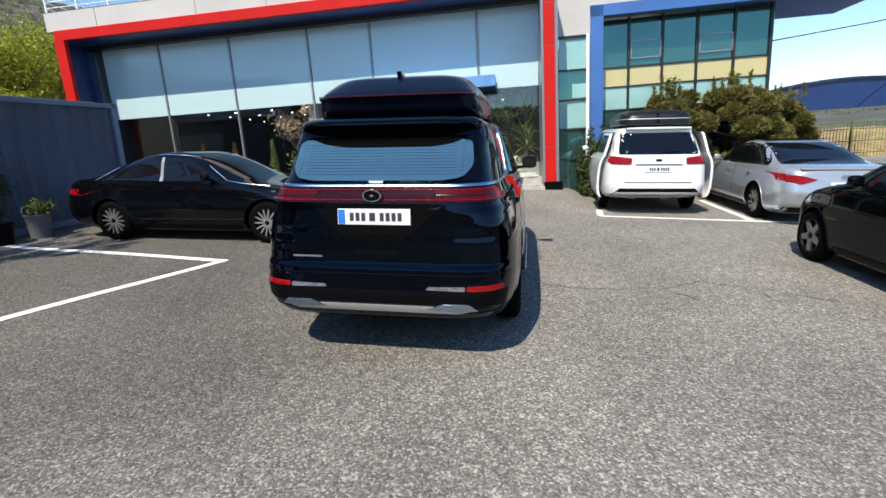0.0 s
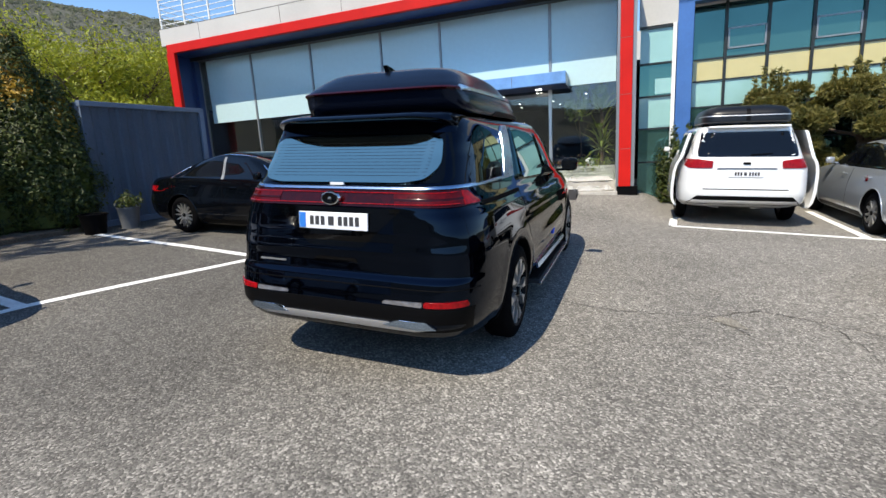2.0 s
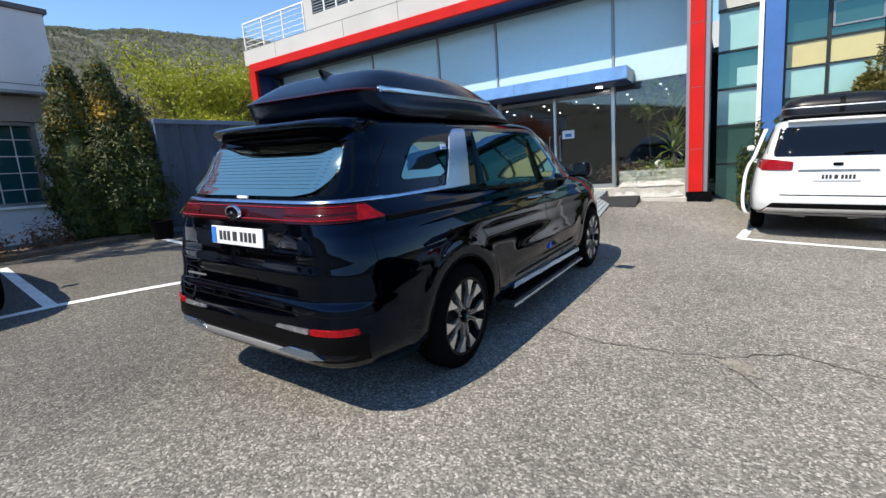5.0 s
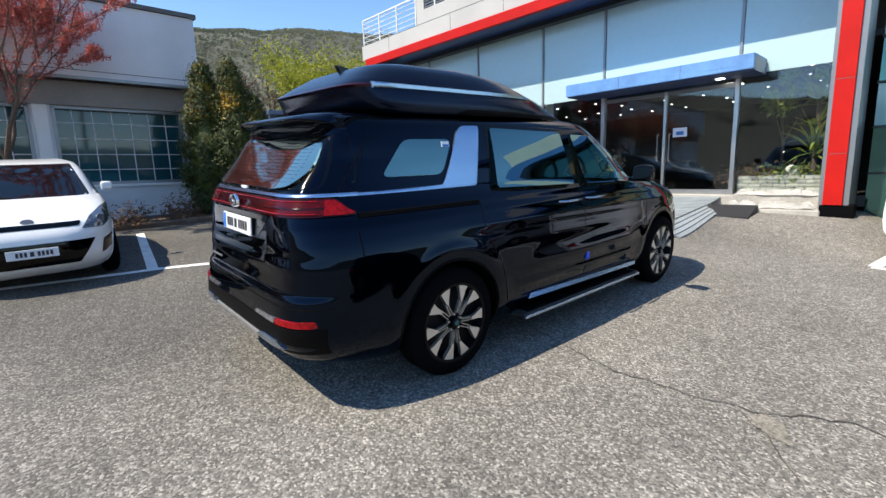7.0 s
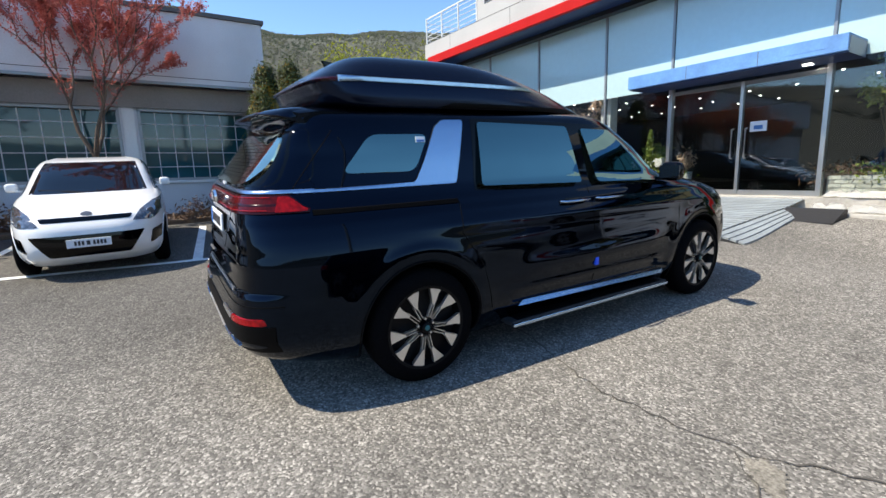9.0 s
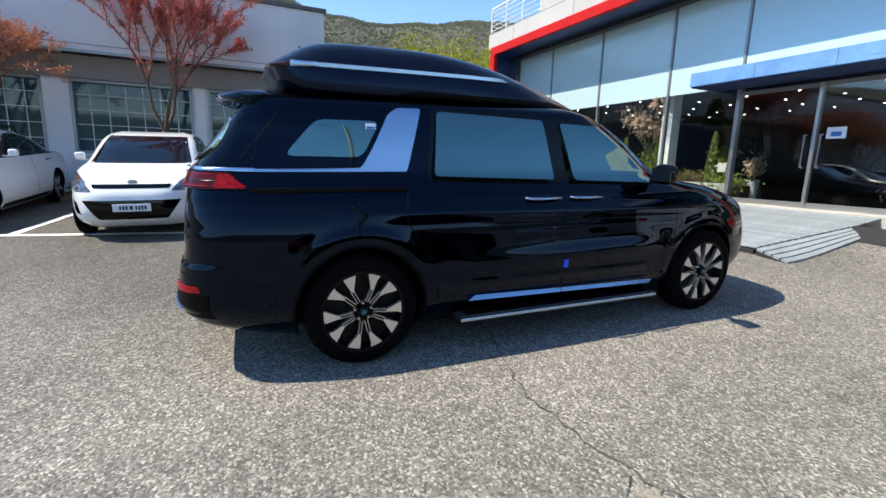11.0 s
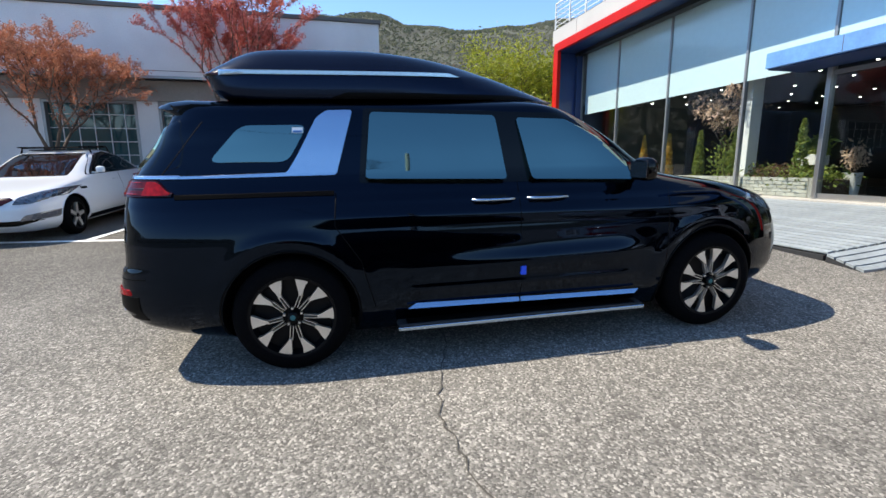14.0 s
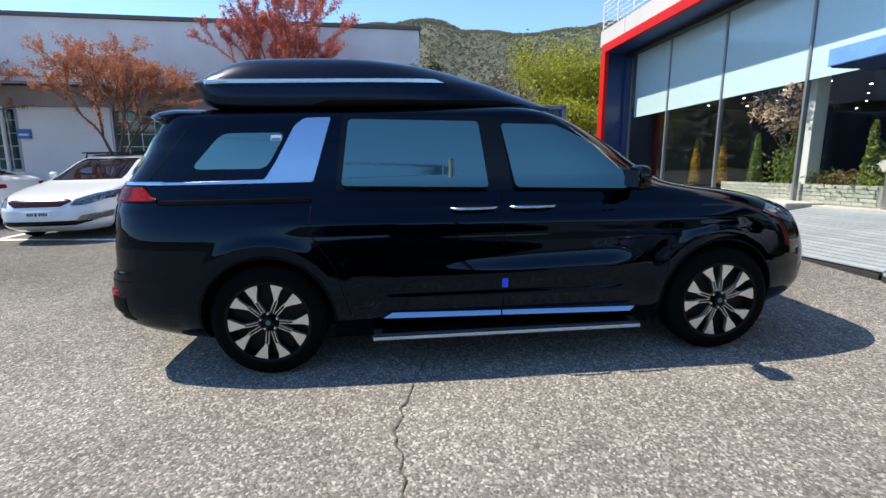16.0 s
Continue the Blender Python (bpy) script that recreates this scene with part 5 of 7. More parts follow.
for s in (1, -1):
    d = part("sliding_door", patch(lambda y, z, o, s=s: (s * (sh.side(2.0, z) + 0.07 + o), y, z), rounded([(0.42, 0.30), (0.36, 1.15), (0.46, 1.60), (1.40, 1.62), (1.46, 0.30)], 0.06), 0.04, 10, 14), M_WHITECAR, mpv, "open white sliding door standing off the side", 50)
    part("door_pane", patch(lambda y, z, o, s=s: (s * (sh.side(2.0, z) + 0.11 + o), y, z), rounded([(0.50, 1.22), (0.56, 1.56), (1.32, 1.57), (1.36, 1.22)], 0.03), 0.006, 8, 8), M_DARKGLASS, d)
    part("roof_rail", tube(bmesh.new(), [(s * 0.64, 0.75, 1.70), (s * 0.63, 0.85, 1.76), (s * 0.61, 2.4, 1.77), (s * 0.60, 2.5, 1.72)], [0.015] * 4, 6), M_PLASTIC, mpv)
cargo = thing("roof_box", LOT @ pose(2.56, 9.62, 0.01, 0, 0, -1), "dark grey strapped luggage box on the white minivan's roof", "roof box")
RB = [(1.735, 0.50, 2.55, 0.62, 7, 4), (1.77, 0.42, 2.62, 0.68, 7, 4), (1.90, 0.44, 2.55, 0.67, 7, 4), (2.0, 0.52, 2.35, 0.62, 6, 4), (2.05, 0.72, 2.0, 0.5, 4, 3)]
rb = Shell(RB, 1.5)
part("shell", rb.mesh(levels_of(RB, 14), [], [M_BOX, M_PLASTIC], 80), None, cargo)
part("strap", patch(on_rear(rb), [(-0.03, 1.75), (-0.03, 2.02), (0.03, 2.02), (0.03, 1.75)], 0.006, 3, 8), M_PLASTIC, cargo)
part("seam", band(rb, -math.pi + 0.02, -0.02, lambda t: 1.865, lambda t: 1.88, 0.006, 40), M_SKID, cargo, "pale seam round the box")


# ---- the showroom ----
BLD = pose(0, 0, 0, 0, 0, 2)
VG, VF = 13.1, 12.1  # the glass's and the outer frame's planes
UL, UR = -12.35, 0.97
MULL = [-12.2, -10.05, -7.8, -5.42, -3.62, -0.68, 0.93]


def wall(name, bm, mats, label, category="wall", group=""):
    return solid(name, bm, mats, BLD, label, category, group, "structure")


show = thing("showroom", BLD, "white car showroom with a red frame and tall glass front", "building")
for b_ in ((UL - 0.25, VF, 5.56, 1.0, VF + 0.25, 6.05), (-9.5, VF, 6.05, -9.15, VF + 0.25, 7.05), (-9.15, VF, 6.05, -7.2, VF + 0.25, 6.45),
           (-7.2, VF, 6.05, 1.0, VF + 0.25, 7.05), (-9.5, VF + 0.25, 5.73, -9.3, 25.8, 7.05), (UL - 0.25, VF + 0.25, 5.56, UL, 26, 6.05), (UL, 25.8, 0.3, 2.3, 26, 7.05), (UL - 0.25, VF + 1.01, 0.3, UL - 0.05, 26, 5.56)):
    part("wall_panel", cube(*b_), M_WHITEWALL, show, "white wall panel")
part("roof", cube(UL, VF + 0.25, 5.62, 1.0, 25.8, 5.72), M_COPING, show)
for u in (-11.0, -8.0, -6.0, -4.0, -2.0, 0.0):
    part("panel_seam", cube(u - 0.006, VF - 0.004, 5.6, u + 0.006, VF, 7.04 if u not in (-11.0, -8.0) else 6.04), M_COPING, show)
part("panel_seam", cube(UL - 0.25, VF - 0.004, 6.05, 1.0, VF, 6.062), M_COPING, show)
part("coping", cube(-9.52, VF - 0.04, 7.05, 1.0, VF + 0.3, 7.10, bevel=0.01), M_WHITE, show)
rail = part("balcony_rail", cube(-12.55, VF + 0.03, 6.90, -9.5, VF + 0.07, 6.94), M_WHITE, show, "white balcony railing")
for k in range(5):
    part("rail_bar", tube(bmesh.new(), [(-12.53, VF + 4.0, 6.18 + 0.155 * k), (-12.53, VF + 0.05, 6.18 + 0.155 * k), (-9.5, VF + 0.05, 6.18 + 0.155 * k)], [0.012] * 3, 6), M_WHITE, rail)
for k in range(4):
    part("rail_post", cube(-12.55 + 0.98 * k, VF + 0.03, 6.05, -12.51 + 0.98 * k, VF + 0.07, 6.92), M_WHITE, rail)
louvre = part("louvre", cube(-9.15, VF + 0.12, 6.45, -7.2, VF + 0.2, 7.05), M_PLASTIC, show, "dark louvre")
for k in range(7):
    part("slat", cube(-9.15, VF + 0.02, 6.49 + 0.08 * k, -7.2, VF + 0.1, 6.52 + 0.08 * k), M_FRAME, louvre)
for u in (-8.66, -8.17, -7.68):
    part("louvre_post", cube(u - 0.025, VF, 6.45, u + 0.025, VF + 0.03, 7.05), M_WHITE, louvre)
part("red_band", cube(UL, VF - 0.06, 5.30, UR + 0.26, VF + 0.06, 5.56, bevel=0.006), M_RED, show, "glossy red band along the frame")
part("red_column", cube(UR, VF - 0.07, 0.70, UR + 0.26, VF + 0.30, 5.56, bevel=0.008), M_RED, show, "tall glossy red corner column")
part("column_edge", cube(UR - 0.06, VF - 0.02, 0.55, UR - 0.003, VG, 5.30), M_FRAME, show)
part("column_edge", cube(UR + 0.263, VF - 0.02, 0.4, UR + 0.34, VF + 1.0, 5.56), M_FRAME, show, "grey metal strip beside the column")
for z in (1.55, 2.75, 3.95, 4.9):
    part("column_joint", cube(UR + 0.0, VF - 0.0725, z, UR + 0.26, VF - 0.0705, z + 0.008), M_COPING, show)
part("column_foot", cube(UR - 0.04, VF - 0.05, 0.1, UR + 0.42, VF + 0.3, 0.70, bevel=0.01), M_PLASTIC, show, "dark plinth under the column")
part("red_post", cube(UL - 0.04, VF - 0.06, 0.4, UL + 0.27, VF + 0.06, 5.30, bevel=0.006), M_RED, show, "red corner post")
part("blue_return", cube(UL - 0.04, VF + 0.06, 0.4, UL + 0.05, VG - 0.05, 5.30), M_BLUE, show, "dark blue side panel")
part("blue_return", cube(UL + 0.05, VG - 0.25, 0.4, UL + 0.18, VG - 0.05, 5.30), M_BLUE, show, "dark blue side panel")
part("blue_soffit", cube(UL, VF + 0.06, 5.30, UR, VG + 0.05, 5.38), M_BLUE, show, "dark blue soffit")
part("soffit_face", cube(UL + 0.05, VG - 0.28, 5.19, UR, VG - 0.05, 5.30), M_DARKFRAME, show)
for i, (a, b) in enumerate(zip(MULL, MULL[1:])):
    zb = 3.08 if i == 4 else 0.8
    part("white_film", cube(a + (0.28 if i == 0 else 0.036), VG - 0.014, 3.20 if i != 4 else 3.30, b - 0.036, VG - 0.006, 5.24), M_FILMWHITE, show, "white film across the upper glass")
    pane = part("pane", cube(a + 0.03, VG - 0.002, zb, b - 0.03, VG + 0.002, 5.24), M_GLASS, show, "clear dark showroom glass")
    pane.visible_shadow = False
for i, u in enumerate(MULL):
    part("mullion", cube(u - 0.026, VG - 0.05, 0.6, u + 0.026, VG + 0.05, 5.24, bevel=0.004), M_FRAME, show)
part("head_rail", cube(UL, VG - 0.06, 5.24, UR, VG + 0.06, 5.30), M_FRAME, show)
part("sill", cube(MULL[0], VG - 0.12, 0.55, MULL[-1], VG + 0.12, 0.80, bevel=0.01), M_CONCRETE, show, "pale sill under the glass")
# the entrance
door = thing("entrance_door", BLD, "double glass entrance door with steel handles", "door", kind="structure")
for a, b in ((-3.595, -2.14), (-2.08, -0.725)):
    leaf = part("door_leaf", cube(a, VG - 0.006, 0.86, b, VG + 0.006, 3.02), M_GLASS, door, "dark clear glass leaf")
    leaf.visible_shadow = False
    part("bottom_rail", cube(a, VG - 0.025, 0.80, b, VG + 0.025, 0.90), M_STEEL, leaf)
    part("top_rail", cube(a, VG - 0.025, 3.0, b, VG + 0.025, 3.08), M_FRAME, leaf)
part("door_post", cube(-2.14, VG - 0.05, 0.8, -2.08, VG + 0.05, 3.08, bevel=0.006), M_STEEL, door, "steel middle post")
part("door_post", cube(-0.73, VG - 0.07, 0.6, -0.65, VG + 0.07, 3.2, bevel=0.006), M_STEEL, door, "steel side post")
part("door_post", cube(-3.66, VG - 0.07, 0.6, -3.58, VG + 0.07, 3.2, bevel=0.006), M_STEEL, door, "steel side post")
for u in (-2.24, -1.98):
    part("pull_handle", tube(bmesh.new(), [(u, VG - 0.02, 1.55), (u, VG - 0.09, 1.56), (u, VG - 0.09, 2.14), (u, VG - 0.02, 2.15)], [0.018] * 4, 8), M_STEEL, door, "long steel pull handle", 50)
part("door_notice", cube(-1.93, VG - 0.012, 2.07, -1.63, VG - 0.009, 2.27), M_PLATE, door, "white paper notice")
part("notice_picture", cube(-1.86, VG - 0.015, 2.11, -1.70, VG - 0.012, 2.19), M_SIGN, door)
canopy = thing("canopy", BLD, "faded blue metal canopy over the entrance", "canopy", kind="structure")
part("front_panel", cube(-4.12, VF + 0.05, 3.16, -0.22, VF + 0.12, 3.43, bevel=0.006), M_CANOPY, canopy, "weathered pale blue fascia")
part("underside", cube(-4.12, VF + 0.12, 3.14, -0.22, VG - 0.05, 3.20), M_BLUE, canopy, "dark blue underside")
part("top_sheet", cube(-4.12, VF + 0.12, 3.40, -0.22, VG - 0.05, 3.43), M_CANOPY, canopy)
part("end_panel", cube(-0.25, VF + 0.12, 3.20, -0.22, VG - 0.05, 3.40), M_BLUE, canopy)
part("end_panel", cube(-4.12, VF + 0.12, 3.20, -4.09, VG - 0.05, 3.40), M_CANOPY, canopy)
part("writing_bar", cube(-1.10, VF + 0.046, 3.24, -0.50, VF + 0.049, 3.265), M_CANOPY, canopy, "pale line of worn writing")
lmp = part("canopy_light", cube(-1.0, VG - 0.42, 3.128, -0.86, VG - 0.32, 3.139, bevel=0.004), M_SPOT, canopy, "white light under the canopy")
for u in (-2.8, -1.5):
    part("panel_seam", cube(u, VF + 0.046, 3.17, u + 0.008, VF + 0.049, 3.42), M_COPING, canopy)
# inside: dark hall, its shade put into the wall and ceiling colour; lit ceiling spots
wall("interior_floor", cube(MULL[0], VG + 0.12, 0.60, 2.2, 25.7, 0.80), M_ROOMFLOOR, "dark polished hall floor", "floor")
wall("interior_ceiling", cube(MULL[0], VG + 0.1, 3.55, 2.2, 25.7, 3.65), M_ROOMSHADE, "hall ceiling, coloured near-black for the room's shade", "ceiling")
wall("interior_wall", cube(MULL[0], 22.5, 0.8, 2.2, 22.7, 3.55), M_ROOMSHADE, "back wall of the hall, coloured near-black for the room's shade")
wall("interior_wall", cube(MULL[0] - 0.12, VG + 0.12, 0.8, MULL[0], 22.5, 3.55), M_ROOMSHADE, "side wall of the hall, coloured near-black for the room's shade")
wall("interior_wall", cube(2.2, VG + 0.3, 0.8, 2.3, 25.7, 5.5), M_ROOMSHADE, "side wall of the hall, coloured near-black for the room's shade")
rng = random.Random(5)
for i in range(9):
    for j in range(5):
        u, v = -11.2 + 1.4 * i + rng.uniform(-0.2, 0.2), 15.2 + 1.35 * j
        sl = thing("ceiling_spot", BLD @ pose(u, v, 3.55), "small round lit ceiling spot", "lamp", "ceiling spots")
        part("rim", lathe(bmesh.new(), [(-0.02, 0.045), (0.0, 0.045)], axis="z", sides=12), M_WHITE, sl)
        part("lens", lathe(bmesh.new(), [(-0.028, 0.001), (-0.028, 0.033), (-0.02, 0.033)], axis="z", sides=12), M_SPOT, sl)
wall("white_pillar", cube(-5.75, VG + 0.25, 0.8, -5.45, VG + 0.55, 3.55, bevel=0.01), M_WHITE, "white square pillar inside the glass", "pillar")

# planting beds behind the glass, with brick fronts
def brick_bed(u0, u1, v0, z0, rows_, label):
    bed = thing("brick_planter", BLD, label, "planter")
    part("core", cube(u0, v0 + 0.012, z0, u1, v0 + 0.16, z0 + rows_ * 0.075), M_MORTAR, bed)
    part("soil", cube(u0, v0 + 0.16, z0, u1, v0 + 1.3, z0 + rows_ * 0.075 - 0.04), M_EARTH, bed)
    me = mesh_of("brick", cube(-0.1, -0.0, 0.0, 0.1, 0.05, 0.062, bevel=0.006), M_BRICK)
    for r in range(rows_):
        n = int((u1 - u0) / 0.212)
        for k in range(n):
            u = u0 + 0.106 + 0.212 * k + (0.106 if r % 2 and k < n - 1 else 0)
            b = new("brick", me)
            b.parent = bed
            b.location = (u, v0 - 0.006 + 0.006 * rng.random(), z0 + 0.006 + 0.075 * r)
    return bed


brick_bed(-7.7, -3.75, VG + 0.12, 0.80, 5, "pale brick planter with plants behind the glass")
brick_bed(-0.62, 0.9, VG + 0.12, 0.80, 5, "pale brick planter with plants behind the glass")


# the right-hand wing: teal glass, grey panels, blue frame
wing = thing("showroom_wing", BLD, "glass-fronted wing with a bright blue frame", "building")
VW = 15.6
part("grey_wall", cube(UR + 0.44, VG, 4.35, 2.55, VG + 0.3, 7.05), M_WHITEWALL, wing, "pale grey panel wall")
part("side_wall", cube(2.4, VG + 0.3, 0.2, 2.55, VW, 7.05), M_WHITEWALL, wing)
part("grey_wall", cube(2.55, VW - 0.05, 5.55, 9.0, VW + 0.2, 7.05), M_WHITEWALL, wing, "pale grey panel wall")
for k, (z0, z1) in enumerate(((0.3, 1.2), (1.2, 2.0), (2.0, 2.75), (2.75, 3.5), (3.5, 4.3))):
    part("pane", cube(UR + 0.46, VG + 0.02, z0 + 0.02, 2.12, VG + 0.04, z1 - 0.02), M_TEALGLASS if k < 2 else M_TEALLITE if k in (2, 4) else M_TEALGLASS, wing, "pale teal glass")
    if k in (2, 3):
        part("film", cube(UR + 0.8, VG + 0.012, z0 + 0.05, 2.12, VG + 0.019, z0 + 0.4), M_TEALLITE, wing)
    part("transom", cube(UR + 0.44, VG - 0.03, z1 - 0.02, 2.16, VG + 0.05, z1 + 0.02), M_DARKFRAME, wing)
part("jamb", cube(2.12, VG - 0.04, 0.2, 2.2, VG + 0.06, 4.35), M_WHITE, wing)
part("blue_pier", cube(2.22, VG - 0.02, 0.2, 2.55, VG + 0.28, 5.0, bevel=0.008), M_BLUELITE, wing, "bright blue pier")
part("blue_lintel", cube(2.22, VG - 0.02, 4.74, 9.3, VG + 0.24, 5.02, bevel=0.008), M_BLUELITE, wing, "bright blue lintel")
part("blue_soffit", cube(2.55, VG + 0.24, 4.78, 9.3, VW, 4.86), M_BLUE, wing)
VV = VG + 0.55
cols = [2.6, 3.3, 4.15, 5.0, 5.9, 6.75]
for a, b in zip(cols, cols[1:]):
    for z0, z1, mt in ((0.3, 1.6, M_TEALGLASS), (1.6, 2.45, M_TEALGLASS), (2.45, 3.05, M_TEALLITE), (3.05, 3.55, M_YELLOWFILM), (3.55, 4.76, M_TEALGLASS)):
        part("pane", cube(a + 0.025, VV, z0 + 0.01, b - 0.025, VV + 0.02, z1 - 0.01), mt, wing)
        part("transom", cube(a, VV - 0.03, z0 - 0.02, b, VV + 0.01, z0 + 0.015), M_DARKFRAME, wing)
for u in cols:
    part("mullion", cube(u - 0.03, VV - 0.05, 0.2, u + 0.03, VV + 0.05, 4.78), M_DARKFRAME, wing)
for a, b in ((3.3, 4.15), (5.0, 5.9)):
    vent = part("opening_light", cube(a + 0.06, VV - 0.04, 3.72, b - 0.06, VV - 0.02, 4.18), M_TEALGLASS, wing)
    for z in (3.72, 4.15):
        part("vent_frame", cube(a + 0.04, VV - 0.055, z, b - 0.04, VV - 0.035, z + 0.035), M_FRAME, vent)
    for u in (a + 0.04, b - 0.075):
        part("vent_frame", cube(u, VV - 0.055, 3.72, u + 0.035, VV - 0.035, 4.185), M_FRAME, vent)
part("end_wall", cube(6.75, VV, 0.2, 6.82, 24, 4.78), M_TEALGLASS, wing)
carport = thing("carport", BLD, "blue barrel-roofed carport on steel posts", "carport")
cp = bmesh.new()
prism(cp, [(8.2, 2.75)] + [(8.2 + 9 * k / 16, 2.75 + 0.6 * math.sin(math.pi * k / 16)) for k in range(17)] + [(17.2, 2.3), (8.2, 2.3)], 20.0, 20.25, axis="y")
part("gable", cp, M_BLUE, carport)
cr = bmesh.new()
prism(cr, [(8.1 + 9.2 * k / 16, 2.80 + 0.62 * math.sin(math.pi * k / 16)) for k in range(17)] + [(8.1 + 9.2 * k / 16, 2.75 + 0.62 * math.sin(math.pi * k / 16)) for k in range(16, -1, -1)], 19.9, 26.0, axis="y")
part("roof", cr, M_BLUE, carport)
for u in (9.9, 16.8):
    part("post", cube(u, 20.0, -0.6, u + 0.3, 20.25, 2.35), M_BLUELITE, carport)
cable = solid("power_cable", tube(bmesh.new(), [(6.8, 16, 4.15), (12, 18, 4.9), (22, 22, 6.6), (40, 30, 10)], [0.018] * 4, 6), M_PLASTIC, BLD, "thin dark overhead power cable", "cable")

# the ramp up to the door, its boards and kerbs
deck = thing("deck_ramp", BLD, "weathered grey slatted ramp up to the entrance", "ramp")
def deck_z(v):
    return 0.40 + (v - 9.9) / 3.1 * 0.41


def ridge_u(v):
    return -0.95 + 0.10 * (v - 9.88)


def ground_uv(u, v):
    p = BLD @ Vector((u, v, 0))
    return (LOT @ Vector((p.x, p.y, rise(p.x, p.y)))).z


frame_bm = bmesh.new()
prism(frame_bm, [(9.9, 0.1), (9.9, deck_z(9.9) - 0.04), (12.7, deck_z(12.7) - 0.04), (12.7, 0.1)], -4.6, -1.0)
part("base", frame_bm, M_DECKBASE, deck)
for k in range(20):
    v = 9.92 + 0.14 * k
    b = part("board", cube(-4.6, 0, -0.022, ridge_u(min(v, 12.0)) - 0.03, 0.112, 0.0, bevel=0.004), M_DECK, deck)
    b.matrix_basis = pose(0, v, deck_z(v), 7.3, 0, 0)


def flank_at(s, t, drop=0.0):
    """A point of the ramp's sloping flank: s from ridge to ground, t up the slope."""
    v0 = 9.88 + 2.02 * t
    r = Vector((ridge_u(v0), v0, deck_z(v0) - 0.006))
    o = Vector((-0.47 + 0.02 * t, 9.80 + 1.62 * t, 0))
    o.z = min(max(ground_uv(o.x, o.y) + 0.03, r.z - 0.20), r.z - 0.01)
    q = r.lerp(o, s)
    q.z -= drop
    return q


def flank_strip(s0, s1, top, low, n=12):
    bm = bmesh.new()
    rings = [[bm.verts.new(p) for p in (flank_at(s0, k / n, top), flank_at(s1, k / n, top), flank_at(s1, k / n, low), flank_at(s0, k / n, low))] for k in range(n + 1)]
    for a, b in zip(rings, rings[1:]):
        for k in range(4):
            bm.faces.new((a[k], a[(k + 1) % 4], b[(k + 1) % 4], b[k]))
    bm.faces.new(rings[0])
    bm.faces.new(rings[-1][::-1])
    bmesh.ops.recalc_face_normals(bm, faces=bm.faces[:])
    return bm


part("flank", flank_strip(0.0, 1.0, 0.03, 0.2), M_DECKBASE, deck)
for k in range(4):
    part("board", flank_strip((k + 0.05) / 4, (k + 0.84) / 4, 0.0, 0.028), M_DECK, deck)
wall("door_landing", cube(-4.6, 12.7, 0.3, 0.95, VG - 0.06, 0.80, bevel=0.01), M_CONCRETE, "pale concrete landing before the glass", "kerb")
kb = bmesh.new()
box(kb, -0.80, 12.0, 0.2, 0.95, 12.7, 0.60, bevel=0.02)
wall("kerb", kb, M_CONCRETE, "broken pale concrete kerb", "kerb")
wall("kerb", cube(-12.0, 12.2, 0.3, -4.65, VG - 0.06, 0.84, bevel=0.02), M_CONCRETE, "pale concrete kerb along the glass", "kerb")
rub = bmesh.new()
prism(rub, [(11.36, 0.50), (11.88, 0.67), (11.98, 0.67), (11.98, 0.42), (11.36, 0.42)], -0.74, 0.06)
solid("rubber_ramp", rub, M_STEP, BLD, "dark rubber kerb ramp wedge on the ground", "ramp")


def crumpled(u, v, z, w, d, seed):
    bm = bmesh.new()
    r = random.Random(seed)
    g = [[bm.verts.new((u + w * (i / 8 - 0.5), v + d * (j / 6 - 0.5) + r.uniform(-0.02, 0.02), z + r.uniform(0.004, 0.13) * (1 if 0 < i < 8 and 0 < j < 6 else 0.2))) for i in range(9)] for j in range(7)]
    for a, b in zip(g, g[1:]):
        for i in range(8):
            bm.faces.new((a[i], a[i + 1], b[i + 1], b[i]))
    bmesh.ops.solidify(bm, geom=bm.faces[:], thickness=0.006)
    return bm


for k, (u, v, z, w, d) in enumerate(((0.35, 12.82, 0.805, 1.0, 0.3), (-0.25, 12.85, 0.81, 0.6, 0.25), (0.4, 12.3, 0.605, 0.9, 0.45), (-0.3, 12.35, 0.605, 0.55, 0.35))):
    solid("plastic_sheet", crumpled(u, v, z, w, d, k), M_SHEET, BLD, "crumpled white plastic sheet lying on the kerb", "sheet", "plastic sheets", smooth=60)


# ---- the office building across the bays ----
OFF = pose(-10.5 * math.cos(radians(2)), -10.5 * math.sin(radians(2)), 0, 0, 0, 2)  # x out of its front, y along it
office = thing("office_building", OFF, "low grey stuccoed office building with a deep fascia", "building")
E1, E0 = 5.78, -16.0
part("fascia", cube(-5.0, E0, 3.72, 0.0, E1, 5.30, bevel=0.01), M_STUCCO, office, "pale grey stucco fascia")
part("coping", cube(-5.05, E0, 5.30, 0.06, E1 + 0.06, 5.40, bevel=0.008), M_COPING, office, "dark roof coping")
part("drip_edge", cube(-0.02, E0, 3.66, 0.03, E1 + 0.03, 3.72), M_FRAME, office)
part("fascia_groove", cube(-0.005, E0, 3.84, 0.004, E1, 3.855), M_COPING, office)
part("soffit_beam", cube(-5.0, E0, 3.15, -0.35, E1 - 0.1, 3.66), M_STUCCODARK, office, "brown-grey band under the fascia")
WIN = [(2.85, 5.4), (-0.05, 2.5), (-2.7, -0.55), (-8.2, -5.0)]
edges = [E0] + [e for a, b in sorted(WIN) for e in (a, b)] + [E1 - 0.1]
part("wall", cube(-5.0, E0, 0.2, -0.45, E1 - 0.1, 1.42), M_STUCCO, office, "grey stucco wall")
